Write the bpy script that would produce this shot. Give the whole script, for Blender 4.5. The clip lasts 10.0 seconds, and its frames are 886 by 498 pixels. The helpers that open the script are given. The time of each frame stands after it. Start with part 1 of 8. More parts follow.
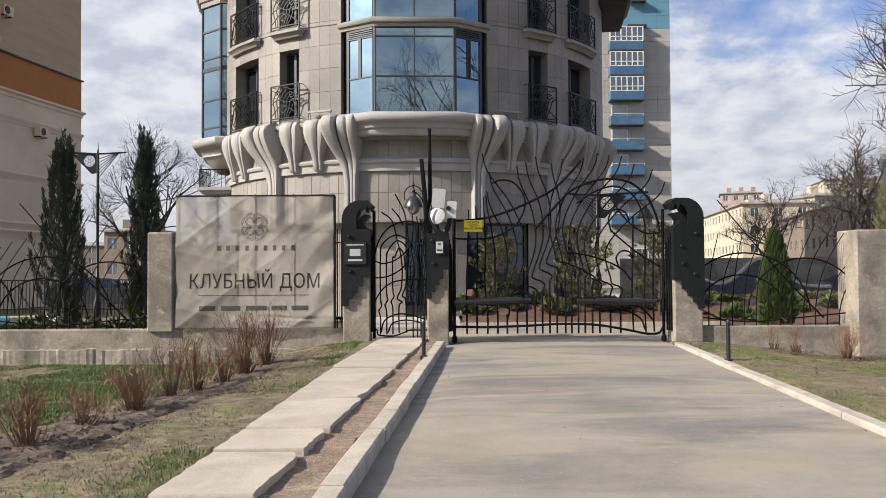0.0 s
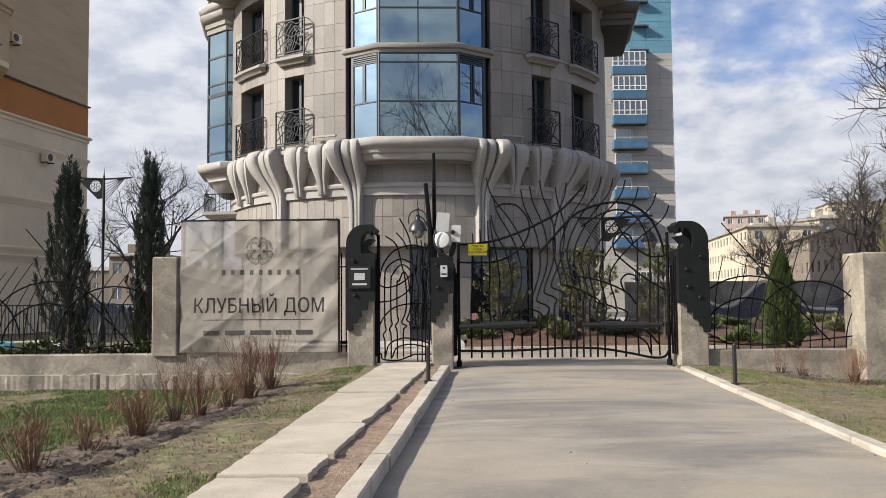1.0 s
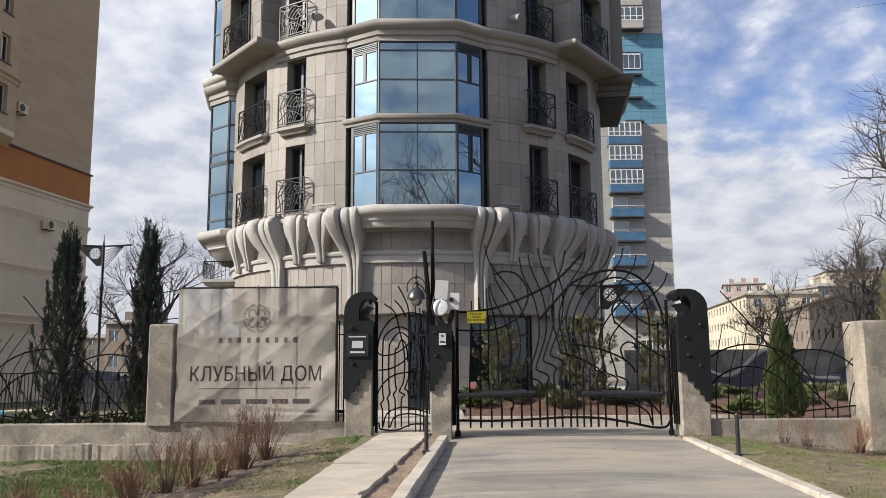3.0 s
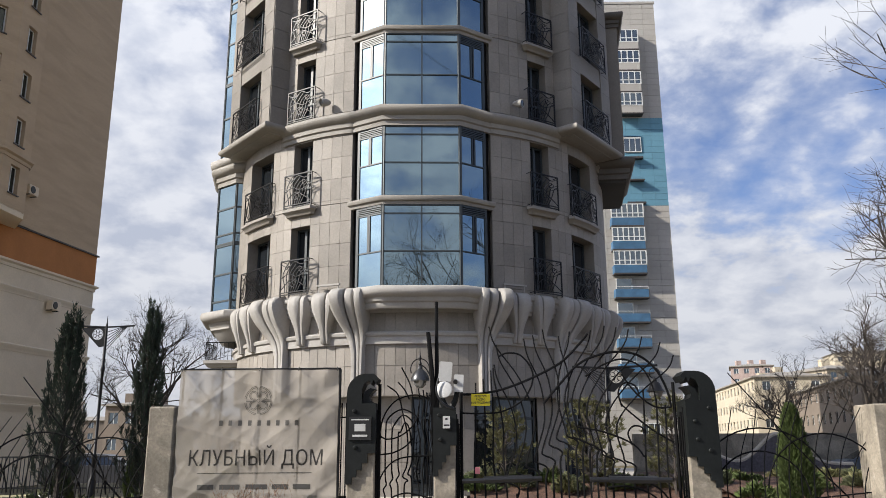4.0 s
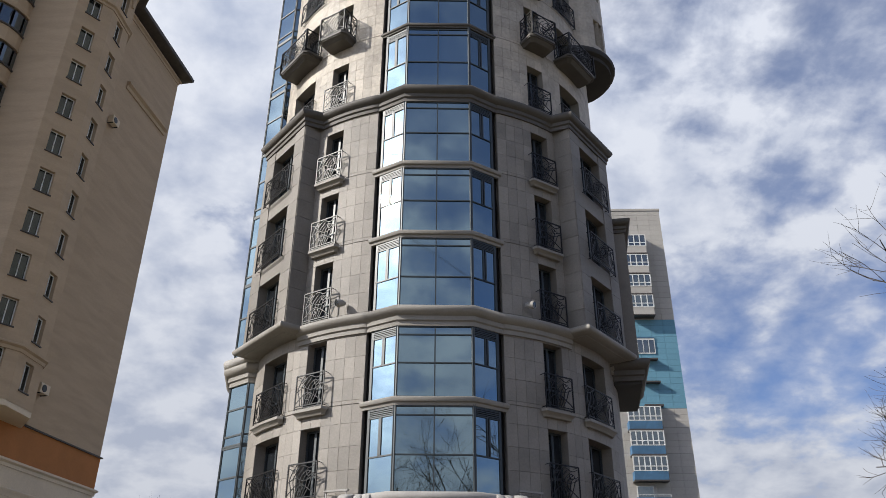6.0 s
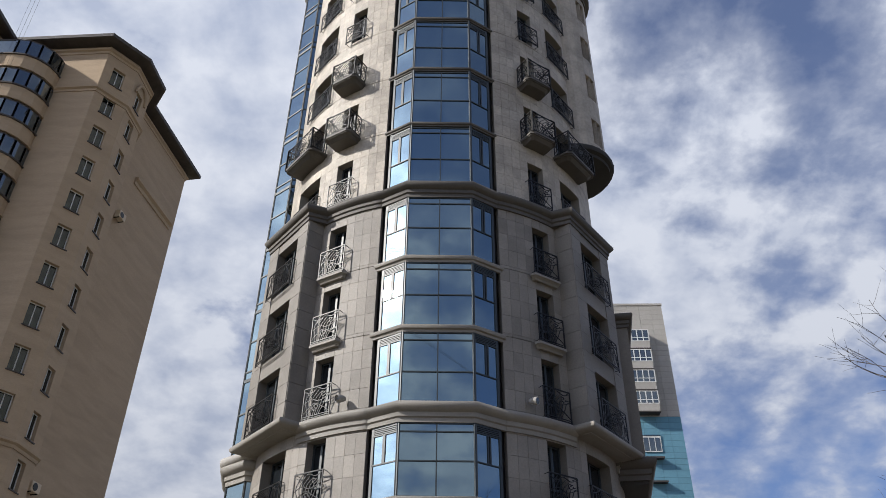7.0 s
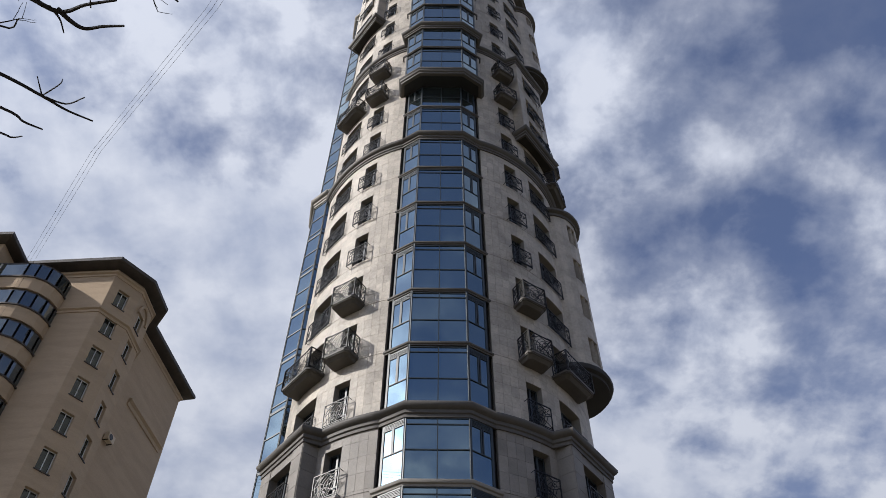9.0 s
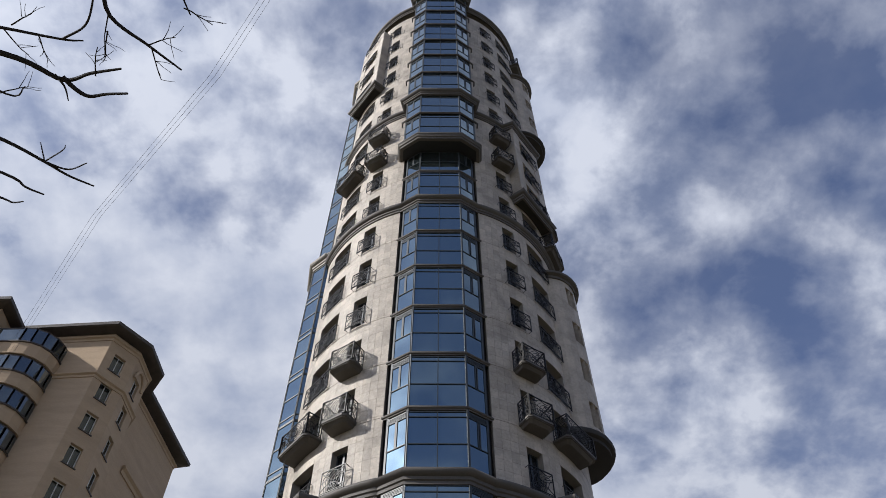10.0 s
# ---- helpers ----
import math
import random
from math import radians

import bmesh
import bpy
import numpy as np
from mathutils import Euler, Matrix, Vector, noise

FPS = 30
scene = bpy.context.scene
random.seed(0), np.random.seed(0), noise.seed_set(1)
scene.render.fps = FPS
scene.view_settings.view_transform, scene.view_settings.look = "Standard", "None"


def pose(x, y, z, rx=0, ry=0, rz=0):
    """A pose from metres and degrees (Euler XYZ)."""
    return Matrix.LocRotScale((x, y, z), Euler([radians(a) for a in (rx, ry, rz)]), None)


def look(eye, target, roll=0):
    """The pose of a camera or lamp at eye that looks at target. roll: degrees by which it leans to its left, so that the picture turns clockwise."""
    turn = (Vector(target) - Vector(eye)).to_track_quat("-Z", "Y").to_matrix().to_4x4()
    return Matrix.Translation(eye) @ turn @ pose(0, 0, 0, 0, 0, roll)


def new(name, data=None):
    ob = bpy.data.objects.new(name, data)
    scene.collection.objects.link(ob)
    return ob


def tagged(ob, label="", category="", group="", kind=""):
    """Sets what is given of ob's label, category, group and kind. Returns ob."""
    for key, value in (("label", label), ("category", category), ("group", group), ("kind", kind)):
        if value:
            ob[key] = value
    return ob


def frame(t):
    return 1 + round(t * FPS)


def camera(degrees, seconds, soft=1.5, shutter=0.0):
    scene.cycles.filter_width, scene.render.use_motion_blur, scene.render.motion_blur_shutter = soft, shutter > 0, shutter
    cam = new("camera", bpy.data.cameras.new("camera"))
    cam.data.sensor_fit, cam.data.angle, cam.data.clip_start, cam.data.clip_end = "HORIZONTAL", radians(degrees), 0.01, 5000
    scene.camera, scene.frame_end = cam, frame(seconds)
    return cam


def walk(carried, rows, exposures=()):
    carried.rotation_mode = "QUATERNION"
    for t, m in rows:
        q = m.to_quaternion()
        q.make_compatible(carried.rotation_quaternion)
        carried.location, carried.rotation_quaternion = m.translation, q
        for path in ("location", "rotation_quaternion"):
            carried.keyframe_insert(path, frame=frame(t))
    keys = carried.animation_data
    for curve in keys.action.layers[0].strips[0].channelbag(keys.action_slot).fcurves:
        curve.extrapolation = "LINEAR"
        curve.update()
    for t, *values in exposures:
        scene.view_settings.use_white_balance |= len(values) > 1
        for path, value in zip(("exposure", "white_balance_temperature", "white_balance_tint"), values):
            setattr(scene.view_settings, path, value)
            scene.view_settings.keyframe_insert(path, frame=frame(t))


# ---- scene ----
EYE = 1.6
cam = camera(58.37, 10.0, soft=0.75)
# seconds, yaw, pitch, lean
ROWS = [
    (0.0, 0.000, 1.479, -0.326),
    (0.5, 0.240, 2.370, -0.390),
    (1.0, 0.302, 3.203, -0.472),
    (1.5, 0.231, 4.064, -0.521),
    (2.0, 0.125, 5.088, -0.499),
    (3.3, 0.197, 9.544, -0.375),
    (3.5, 0.247, 10.714, -0.365),
    (4.0, 0.421, 13.921, -0.328),
    (4.5, 0.596, 17.567, -0.248),
    (5.0, 0.935, 21.307, -0.098),
    (5.5, 1.236, 24.885, 0.178),
    (5.7, 1.316, 26.305, 0.238),
    (6.8, 1.663, 33.640, 0.537),
    (7.0, 1.663, 35.120, 0.567),
    (7.5, 1.665, 38.896, 0.696),
    (8.0, 1.620, 42.911, 0.583),
    (8.5, 1.626, 47.040, 0.500),
    (9.0, 1.619, 50.840, 0.343),
    (9.5, 1.414, 53.803, 0.081),
    (10.0, 1.483, 55.384, 0.011),
]
walk(cam, [(t, pose(0, 0, EYE, 0, 0, yaw) @ pose(0, 0, 0, 90 + pitch) @ pose(0, 0, 0, 0, 0, lean)) for t, yaw, pitch, lean in ROWS],
     exposures=[(0.0, 0.48, 6850, 9.5), (2.0, 0.46, 6800, 9.5), (3.5, 0.43, 6750, 9.5), (6.0, 0.14, 6550, 9.5), (8.0, -0.07, 6400, 10.5), (10.0, -0.18, 6350, 11)])

# ---- light ----
SUN = Vector((-0.801, -0.286, 0.526))
world = bpy.data.worlds.new("sky")
scene.world = world
world.use_nodes = True
wt = world.node_tree
wt.nodes.clear()


def wire(tree, a, b):
    tree.links.new(a, b)


def node(tree, kind, **values):
    n = tree.nodes.new(kind)
    for k, v in values.items():
        n.inputs[k.replace("_", " ")].default_value = v
    return n


def math_node(tree, op, a, b=None):
    n = tree.nodes.new("ShaderNodeMath")
    n.operation = op
    for i, s in enumerate((a, b)):
        if s is None:
            continue
        if isinstance(s, (int, float)):
            n.inputs[i].default_value = s
        else:
            tree.links.new(s, n.inputs[i])
    return n.outputs[0]


def ramp(tree, fac, stops):
    n = tree.nodes.new("ShaderNodeValToRGB")
    el = n.color_ramp.elements
    while len(el) < len(stops):
        el.new(0.5)
    for e, (p, c) in zip(el, stops):
        e.position = p
        e.color = (*c, 1) if len(c) == 3 else c
    tree.links.new(fac, n.inputs[0])
    return n.outputs[0]


def mix_rgb(tree, fac, a, b, kind="MIX"):
    n = tree.nodes.new("ShaderNodeMix")
    n.data_type = "RGBA"
    n.blend_type = kind
    for sock, s in ((n.inputs[0], fac), (n.inputs[6], a), (n.inputs[7], b)):
        if isinstance(s, (int, float)):
            sock.default_value = s
        elif isinstance(s, tuple):
            sock.default_value = (*s, 1)
        else:
            tree.links.new(s, sock)
    return n.outputs[2]


sky = wt.nodes.new("ShaderNodeTexSky")
sky.sky_type = "NISHITA"
sky.sun_disc = False
sky.sun_elevation = math.asin(SUN.z)
sky.sun_rotation = math.atan2(SUN.x, SUN.y)
sky.air_density, sky.dust_density, sky.ozone_density = 1.0, 1.2, 2.0
# broken cloud on a flat layer high over the place
tc = wt.nodes.new("ShaderNodeTexCoord")
sep = wt.nodes.new("ShaderNodeSeparateXYZ")
wire(wt, tc.outputs["Generated"], sep.inputs[0])
up = math_node(wt, "ADD", math_node(wt, "MAXIMUM", sep.outputs[2], 0.0), 0.36)
com = wt.nodes.new("ShaderNodeCombineXYZ")
wire(wt, math_node(wt, "DIVIDE", sep.outputs[0], up), com.inputs[0])
wire(wt, math_node(wt, "DIVIDE", sep.outputs[1], up), com.inputs[1])
com.inputs[2].default_value = 3.7
big = node(wt, "ShaderNodeTexNoise", Scale=3.4, Detail=7.0, Roughness=0.53, Distortion=0.12)
fine = node(wt, "ShaderNodeTexNoise", Scale=10.5, Detail=7.0, Roughness=0.54, Distortion=0.1)
wire(wt, com.outputs[0], big.inputs["Vector"])
wire(wt, com.outputs[0], fine.inputs["Vector"])
dens = math_node(wt, "ADD", math_node(wt, "MULTIPLY", big.outputs[0], 0.6), math_node(wt, "MULTIPLY", fine.outputs[0], 0.4))
low = ramp(wt, sep.outputs[2], [(0.0, (0.3, 0.3, 0.3)), (0.18, (0.1, 0.1, 0.1)), (0.4, (0.03, 0.03, 0.03)), (0.7, (0.018, 0.018, 0.018)), (1.0, (0.018, 0.018, 0.018))])
# the cloud thins towards the street side
clear = math_node(wt, "MULTIPLY", math_node(wt, "SUBTRACT", math_node(wt, "SUBTRACT", sep.outputs[1], math_node(wt, "MULTIPLY", sep.outputs[0], 0.6)), 0.35), 0.1)
dens = math_node(wt, "ADD", math_node(wt, "ADD", dens, low), clear)
# large cloud masses and clear gaps: direction, weight, half-width in degrees
MASSES = [
    ((0.33, 0.36, 0.87), -0.1, 7),
    ((0.41, 0.65, 0.64), -0.03, 6),
    ((0.47, 0.48, 0.74), 0.06, 8),
    ((0.36, 0.86, 0.37), -0.07, 9),
    ((0.30, 0.93, 0.22), -0.05, 6),
    ((0.0, -0.6, 0.8), -0.16, 25),
    ((0.0, -0.93, 0.36), 0.22, 30),
    ((0.23, 0.48, 0.85), 0.02, 9),
    ((-0.39, 0.44, 0.81), 0.1, 16),
    ((0.28, 0.77, 0.57), 0.05, 10),
    ((-0.34, 0.64, 0.69), 0.09, 14),
    ((0.33, 0.94, 0.13), 0.08, 9),
    ((-0.34, 0.90, 0.28), 0.08, 10),
]
for way_, weight, half in MASSES:
    dp = wt.nodes.new("ShaderNodeVectorMath")
    dp.operation = "DOT_PRODUCT"
    wire(wt, tc.outputs["Generated"], dp.inputs[0])
    dp.inputs[1].default_value = Vector(way_).normalized()
    near_ = wt.nodes.new("ShaderNodeMapRange")
    near_.interpolation_type = "SMOOTHSTEP"
    wire(wt, dp.outputs["Value"], near_.inputs["Value"])
    near_.inputs["From Min"].default_value = math.cos(radians(half * 1.35))
    near_.inputs["From Max"].default_value = 1.0
    near_.inputs["To Max"].default_value = weight
    dens = math_node(wt, "ADD", dens, near_.outputs["Result"])
cover = ramp(wt, dens, [(0.4, (0.14, 0.14, 0.14)), (0.5, (0.42, 0.42, 0.42)), (0.6, (1, 1, 1))])
shade = ramp(wt, fine.outputs[0], [(0.35, (4.7, 5.3, 6.8)), (0.62, (7.6, 8.0, 9.0))])
# cloud near the sun is brighter
way = wt.nodes.new("ShaderNodeVectorMath")
way.operation = "DOT_PRODUCT"
wire(wt, tc.outputs["Generated"], way.inputs[0])
way.inputs[1].default_value = SUN.normalized()
glow = math_node(wt, "ADD", math_node(wt, "MULTIPLY", math_node(wt, "POWER", math_node(wt, "MAXIMUM", way.outputs["Value"], 0.0), 8.0), 1.5), 1.0)
ring_glow = math_node(wt, "MULTIPLY", math_node(wt, "POWER", math_node(wt, "MAXIMUM", way.outputs["Value"], 0.0), 45.0), 9.0)
glow = math_node(wt, "ADD", glow, ring_glow)
haze = math_node(wt, "POWER", math_node(wt, "SUBTRACT", 1.0, math_node(wt, "MAXIMUM", sep.outputs[2], 0.0)), 7.0)
glow = math_node(wt, "MULTIPLY", glow, math_node(wt, "ADD", 0.88, math_node(wt, "MULTIPLY", math_node(wt, "MAXIMUM", sep.outputs[2], 0.0), 0.5)))
shade = mix_rgb(wt, math_node(wt, "MULTIPLY", haze, 0.85), shade, (6.9, 7.2, 7.9))
gc = wt.nodes.new("ShaderNodeCombineColor")
for k in range(3):
    wire(wt, glow, gc.inputs[k])
shade = mix_rgb(wt, 1.0, shade, gc.outputs[0], "MULTIPLY")
body = mix_rgb(wt, cover, mix_rgb(wt, 1.0, sky.outputs[0], (0.95, 1.1, 1.5), "MULTIPLY"), shade)
bg = node(wt, "ShaderNodeBackground", Strength=0.076)
wire(wt, body, bg.inputs[0])
wo = wt.nodes.new("ShaderNodeOutputWorld")
wire(wt, bg.outputs[0], wo.inputs[0])

sun = new("sun", bpy.data.lights.new("sun", "SUN"))
sun.data.energy = 5.0
sun.data.angle = radians(0.6)
sun.data.color = (1.0, 0.945, 0.86)
sun.matrix_world = look(SUN * 100, (0, 0, 0))


# ---- materials ----
def material(name, base, rough=0.8, metal=0.0, spread=0.12, grain=30.0, stain=0.8, stain_dark=0.75, bump=0.15, per_piece=0.0, spec=0.5, stretch=(1, 1, 1), ior=1.5):
    """Base colour with fine grain, broad stains, a piece-by-piece shift and fine relief."""
    m = bpy.data.materials.new(name)
    m.use_nodes = True
    t = m.node_tree
    b = t.nodes["Principled BSDF"]
    co = t.nodes.new("ShaderNodeTexCoord")
    mp = t.nodes.new("ShaderNodeMapping")
    mp.inputs["Scale"].default_value = stretch
    geo = t.nodes.new("ShaderNodeNewGeometry")
    wire(t, geo.outputs["Position"], mp.inputs[0])
    n1 = node(t, "ShaderNodeTexNoise", Scale=grain, Detail=4.0, Roughness=0.65)
    n2 = node(t, "ShaderNodeTexNoise", Scale=stain, Detail=5.0, Roughness=0.6, Distortion=0.6)
    wire(t, mp.outputs[0], n1.inputs["Vector"])
    wire(t, mp.outputs[0], n2.inputs["Vector"])
    dark = tuple(c * (1 - spread) for c in base)
    lite = tuple(min(1, c * (1 + spread)) for c in base)
    c = ramp(t, n1.outputs[0], [(0.3, dark), (0.7, lite)])
    d = ramp(t, n2.outputs[0], [(0.35, (stain_dark,) * 3), (0.6, (1, 1, 1))])
    c = mix_rgb(t, 1.0, c, d, "MULTIPLY")
    if per_piece:
        oi = t.nodes.new("ShaderNodeObjectInfo")
        r = math_node(t, "FRACT", math_node(t, "ADD", oi.outputs["Random"], geo.outputs["Random Per Island"]))
        c = mix_rgb(t, 1.0, c, ramp(t, r, [(0, (1 - per_piece,) * 3), (1, (1 + per_piece * 0.6,) * 3)]), "MULTIPLY")
    wire(t, c, b.inputs["Base Color"])
    b.inputs["Roughness"].default_value = rough
    b.inputs["Metallic"].default_value = metal
    b.inputs["IOR"].default_value = ior
    b.inputs["Specular IOR Level"].default_value = spec
    if bump:
        bp = t.nodes.new("ShaderNodeBump")
        bp.inputs["Strength"].default_value = bump
        bp.inputs["Distance"].default_value = 0.02
        wire(t, n1.outputs[0], bp.inputs["Height"])
        wire(t, bp.outputs[0], b.inputs["Normal"])
    return m


def glass(name, tint, mirror, rough=0.015, wave=0.004):
    """Coated window glass: a partial mirror over a dark room."""
    m = bpy.data.materials.new(name)
    m.use_nodes = True
    t = m.node_tree
    b = t.nodes["Principled BSDF"]
    b.inputs["Base Color"].default_value = (*tint, 1)
    b.inputs["Metallic"].default_value = mirror
    b.inputs["Roughness"].default_value = rough
    b.inputs["IOR"].default_value = 1.7
    geo = t.nodes.new("ShaderNodeNewGeometry")
    n1 = node(t, "ShaderNodeTexNoise", Scale=0.9, Detail=1.0)
    wire(t, geo.outputs["Position"], n1.inputs["Vector"])
    bp = t.nodes.new("ShaderNodeBump")
    bp.inputs["Strength"].default_value = 0.25
    bp.inputs["Distance"].default_value = wave
    wire(t, n1.outputs[0], bp.inputs["Height"])
    wire(t, bp.outputs[0], b.inputs["Normal"])
    return m


GREY_STONE = material("grey_stone", (0.265, 0.24, 0.21), 0.62, spread=0.1, grain=14, stain=0.45, stain_dark=0.8, bump=0.12, per_piece=0.16)
BEIGE_STONE = material("beige_stone", (0.47, 0.42, 0.355), 0.62, spread=0.14, grain=7, stain=0.6, stain_dark=0.7, bump=0.12, per_piece=0.15)
# the grey wall stone darkened: shade painted on oriels, flank bay and reveals
GREY_SHADED = material("dark_grey_stone", (0.205, 0.186, 0.163), 0.6, spread=0.1, grain=14, stain=0.45, stain_dark=0.8, bump=0.1, per_piece=0.1)
JOINT = material("stone_joint", (0.24, 0.222, 0.2), 0.9, bump=0)
CAST = material("cast_stone", (0.35, 0.333, 0.31), 0.7, spread=0.06, grain=14, stain=0.7, stain_dark=0.84, bump=0.1)
CORNICE = material("cornice_stone", (0.255, 0.237, 0.21), 0.65, spread=0.06, grain=12, stain=0.6, stain_dark=0.85, bump=0.08)
# darker upper cornice stone; also paints shade onto the balcony slabs
CORNICE_DARK_SHADE = material("dark_shaded_cornice_stone", (0.095, 0.086, 0.076), 0.65, spread=0.08, grain=12, stain=0.6, stain_dark=0.8, bump=0.08)
# stone taken near black to paint in the shade under overhangs
SOFFIT_SHADED = material("shaded_soffit_stone", (0.034, 0.031, 0.028), 0.75, spread=0.08, grain=12, stain=0.6, stain_dark=0.8, bump=0.08)
BAY_GLASS = glass("blue_coated_glass", (0.222, 0.302, 0.340), 0.95)
DARK_GLASS = glass("dark_window_glass", (0.05, 0.06, 0.072), 0.75)
HOUSE_GLASS = glass("dark_house_glass", (0.07, 0.085, 0.09), 0.75)
PALE_GLASS = glass("house_window_glass", (0.15, 0.18, 0.2), 0.8)
FRAME_DARK = material("dark_teal_frame", (0.03, 0.04, 0.046), 0.45, spread=0.05, bump=0, stain_dark=0.9)
# near black: bay returns, plus painted shade on the bay soffit and rooms
RETURN_SHADE = material("dark_return_and_shade", (0.014, 0.014, 0.015), 0.6, bump=0)
IRON = material("black_iron", (0.008, 0.008, 0.009), 0.42, spec=0.3, spread=0.2, grain=60, bump=0.1)
GATE_IRON = material("forged_iron", (0.005, 0.005, 0.0055), 0.7, spec=0.12, spread=0.25, grain=80, bump=0.2)
GREEN_STEEL = material("dark_green_steel", (0.009, 0.011, 0.011), 0.55, spec=0.25, spread=0.25, grain=12, bump=0.3)
CONCRETE = material("cast_concrete", (0.31, 0.272, 0.216), 0.88, spread=0.2, grain=16, stain=1.3, stain_dark=0.5, bump=0.45)
SLAB = material("path_slab", (0.45, 0.395, 0.32), 0.9, spread=0.1, grain=45, stain=1.4, stain_dark=0.78, bump=0.3, per_piece=0.08)
KERB = material("kerb_concrete", (0.46, 0.41, 0.34), 0.9, spread=0.12, grain=40, stain=2.0, stain_dark=0.72, bump=0.3, per_piece=0.06)
ASPHALT = material("worn_asphalt", (0.272, 0.248, 0.212), 0.93, spread=0.22, grain=90, stain=0.8, stain_dark=0.74, bump=0.35, stretch=(1, 1, 1))
SOIL = material("bare_soil", (0.12, 0.09, 0.065), 0.97, spread=0.45, grain=22, stain=1.6, stain_dark=0.6, bump=0.9)
LITTER = material("bark_mulch", (0.115, 0.062, 0.04), 0.97, spread=0.6, grain=24, stain=2.5, stain_dark=0.55, bump=1.0)


# ---- mesh tools ----
class Buf:
    """Collects faces for one mesh."""

    def __init__(self):
        self.v, self.f = [], []

    def add(self, verts, faces):
        n = len(self.v)
        self.v.extend(tuple(p) for p in verts)
        self.f.extend(tuple(i + n for i in f) for f in faces)
        return self

    def quad(self, a, b, c, d):
        return self.add((a, b, c, d), ((0, 1, 2, 3),))

    def box(self, x0, x1, y0, y1, z0, z1):
        p = [(x, y, z) for z in (z0, z1) for y in (y0, y1) for x in (x0, x1)]
        return self.add(p, ((0, 2, 3, 1), (4, 5, 7, 6), (0, 1, 5, 4), (2, 6, 7, 3), (0, 4, 6, 2), (1, 3, 7, 5)))

    def prism(self, poly, z0, z1, caps=True):
        n = len(poly)
        p = [(x, y, z0) for x, y in poly] + [(x, y, z1) for x, y in poly]
        f = [(i, (i + 1) % n, (i + 1) % n + n, i + n) for i in range(n)]
        if caps:
            f += [tuple(range(n - 1, -1, -1)), tuple(range(n, 2 * n))]
        return self.add(p, f)

    def tube(self, pts, r, n=5, r1=None):
        pts = [Vector(p) for p in pts]
        r1 = r if r1 is None else r1
        base = len(self.v)
        m = len(pts)
        ref = None
        for i, p in enumerate(pts):
            d = (pts[min(i + 1, m - 1)] - pts[max(i - 1, 0)]).normalized()
            if ref is None:
                ref = Vector((0, 0, 1)) if abs(d.z) < 0.9 else Vector((1, 0, 0))
            a = (ref - d * ref.dot(d))
            if a.length < 1e-4:
                a = d.orthogonal()
            a.normalize()
            ref = a
            b = d.cross(a)
            rr = r + (r1 - r) * i / max(1, m - 1)
            for k in range(n):
                w = 2 * math.pi * k / n + (math.pi / 4 if n == 4 else 0)
                self.v.append(tuple(p + (a * math.cos(w) + b * math.sin(w)) * rr))
        for i in range(m - 1):
            for k in range(n):
                q = (k + 1) % n
                self.f.append((base + i * n + k, base + i * n + q, base + (i + 1) * n + q, base + (i + 1) * n + k))
        self.f.append(tuple(base + k for k in range(n - 1, -1, -1)))
        self.f.append(tuple(base + (m - 1) * n + k for k in range(n)))
        return self

    def sweep(self, path, profile, closed=False):
        """A moulding: the profile's (out, z) along a level path whose outer side is on its right."""
        path = [Vector(p) for p in path]
        m, n, base = len(path), len(profile), len(self.v)
        for i, p in enumerate(path):
            a = path[i] - path[i - 1] if i or closed else path[1] - path[0]
            b = path[(i + 1) % m] - path[i] if i < m - 1 or closed else path[m - 1] - path[m - 2]
            na, nb = Vector((a.y, -a.x)).normalized(), Vector((b.y, -b.x)).normalized()
            k = (na + nb)
            k = k / max(0.35, 1 + na.dot(nb))
            for o, z in profile:
                self.v.append((p.x + k.x * o, p.y + k.y * o, z))
        for i in range(m if closed else m - 1):
            j = (i + 1) % m
            for k in range(n):
                q = (k + 1) % n
                self.f.append((base + i * n + k, base + j * n + k, base + j * n + q, base + i * n + q))
        if not closed:
            self.f.append(tuple(base + k for k in range(n)))
            self.f.append(tuple(base + (m - 1) * n + k for k in range(n - 1, -1, -1)))
        return self

    def lathe(self, profile, n=12, at=(0, 0)):
        base, m = len(self.v), len(profile)
        for r, z in profile:
            for k in range(n):
                w = 2 * math.pi * k / n + (math.pi / 4 if n == 4 else 0)
                self.v.append((at[0] + r * math.cos(w), at[1] + r * math.sin(w), z))
        for i in range(m - 1):
            for k in range(n):
                q = (k + 1) % n
                self.f.append((base + i * n + k, base + i * n + q, base + (i + 1) * n + q, base + (i + 1) * n + k))
        self.f.append(tuple(base + k for k in range(n - 1, -1, -1)))
        self.f.append(tuple(base + (m - 1) * n + k for k in range(n)))
        return self

    def wall(self, p0, p1, z0, z1, holes=(), depth=0.4, thick=True):
        """An upright wall seen from the right of p0 to p1, with openings (u0, u1, z0, z1) cut through and their reveals."""
        p0, p1 = Vector(p0), Vector(p1)
        d = (p1 - p0).normalized()
        inn = Vector((-d.y, d.x))
        us = sorted({0.0, (p1 - p0).length, *[h[0] for h in holes], *[h[1] for h in holes]})
        zs = sorted({z0, z1, *[h[2] for h in holes], *[h[3] for h in holes]})

        def at(u, z, k=0.0):
            q = p0 + d * u + inn * k
            return (q.x, q.y, z)

        for ua, ub in zip(us, us[1:]):
            for za, zb in zip(zs, zs[1:]):
                uc, zc = (ua + ub) / 2, (za + zb) / 2
                if not any(h[0] < uc < h[1] and h[2] < zc < h[3] for h in holes):
                    self.quad(at(ua, za), at(ub, za), at(ub, zb), at(ua, zb))
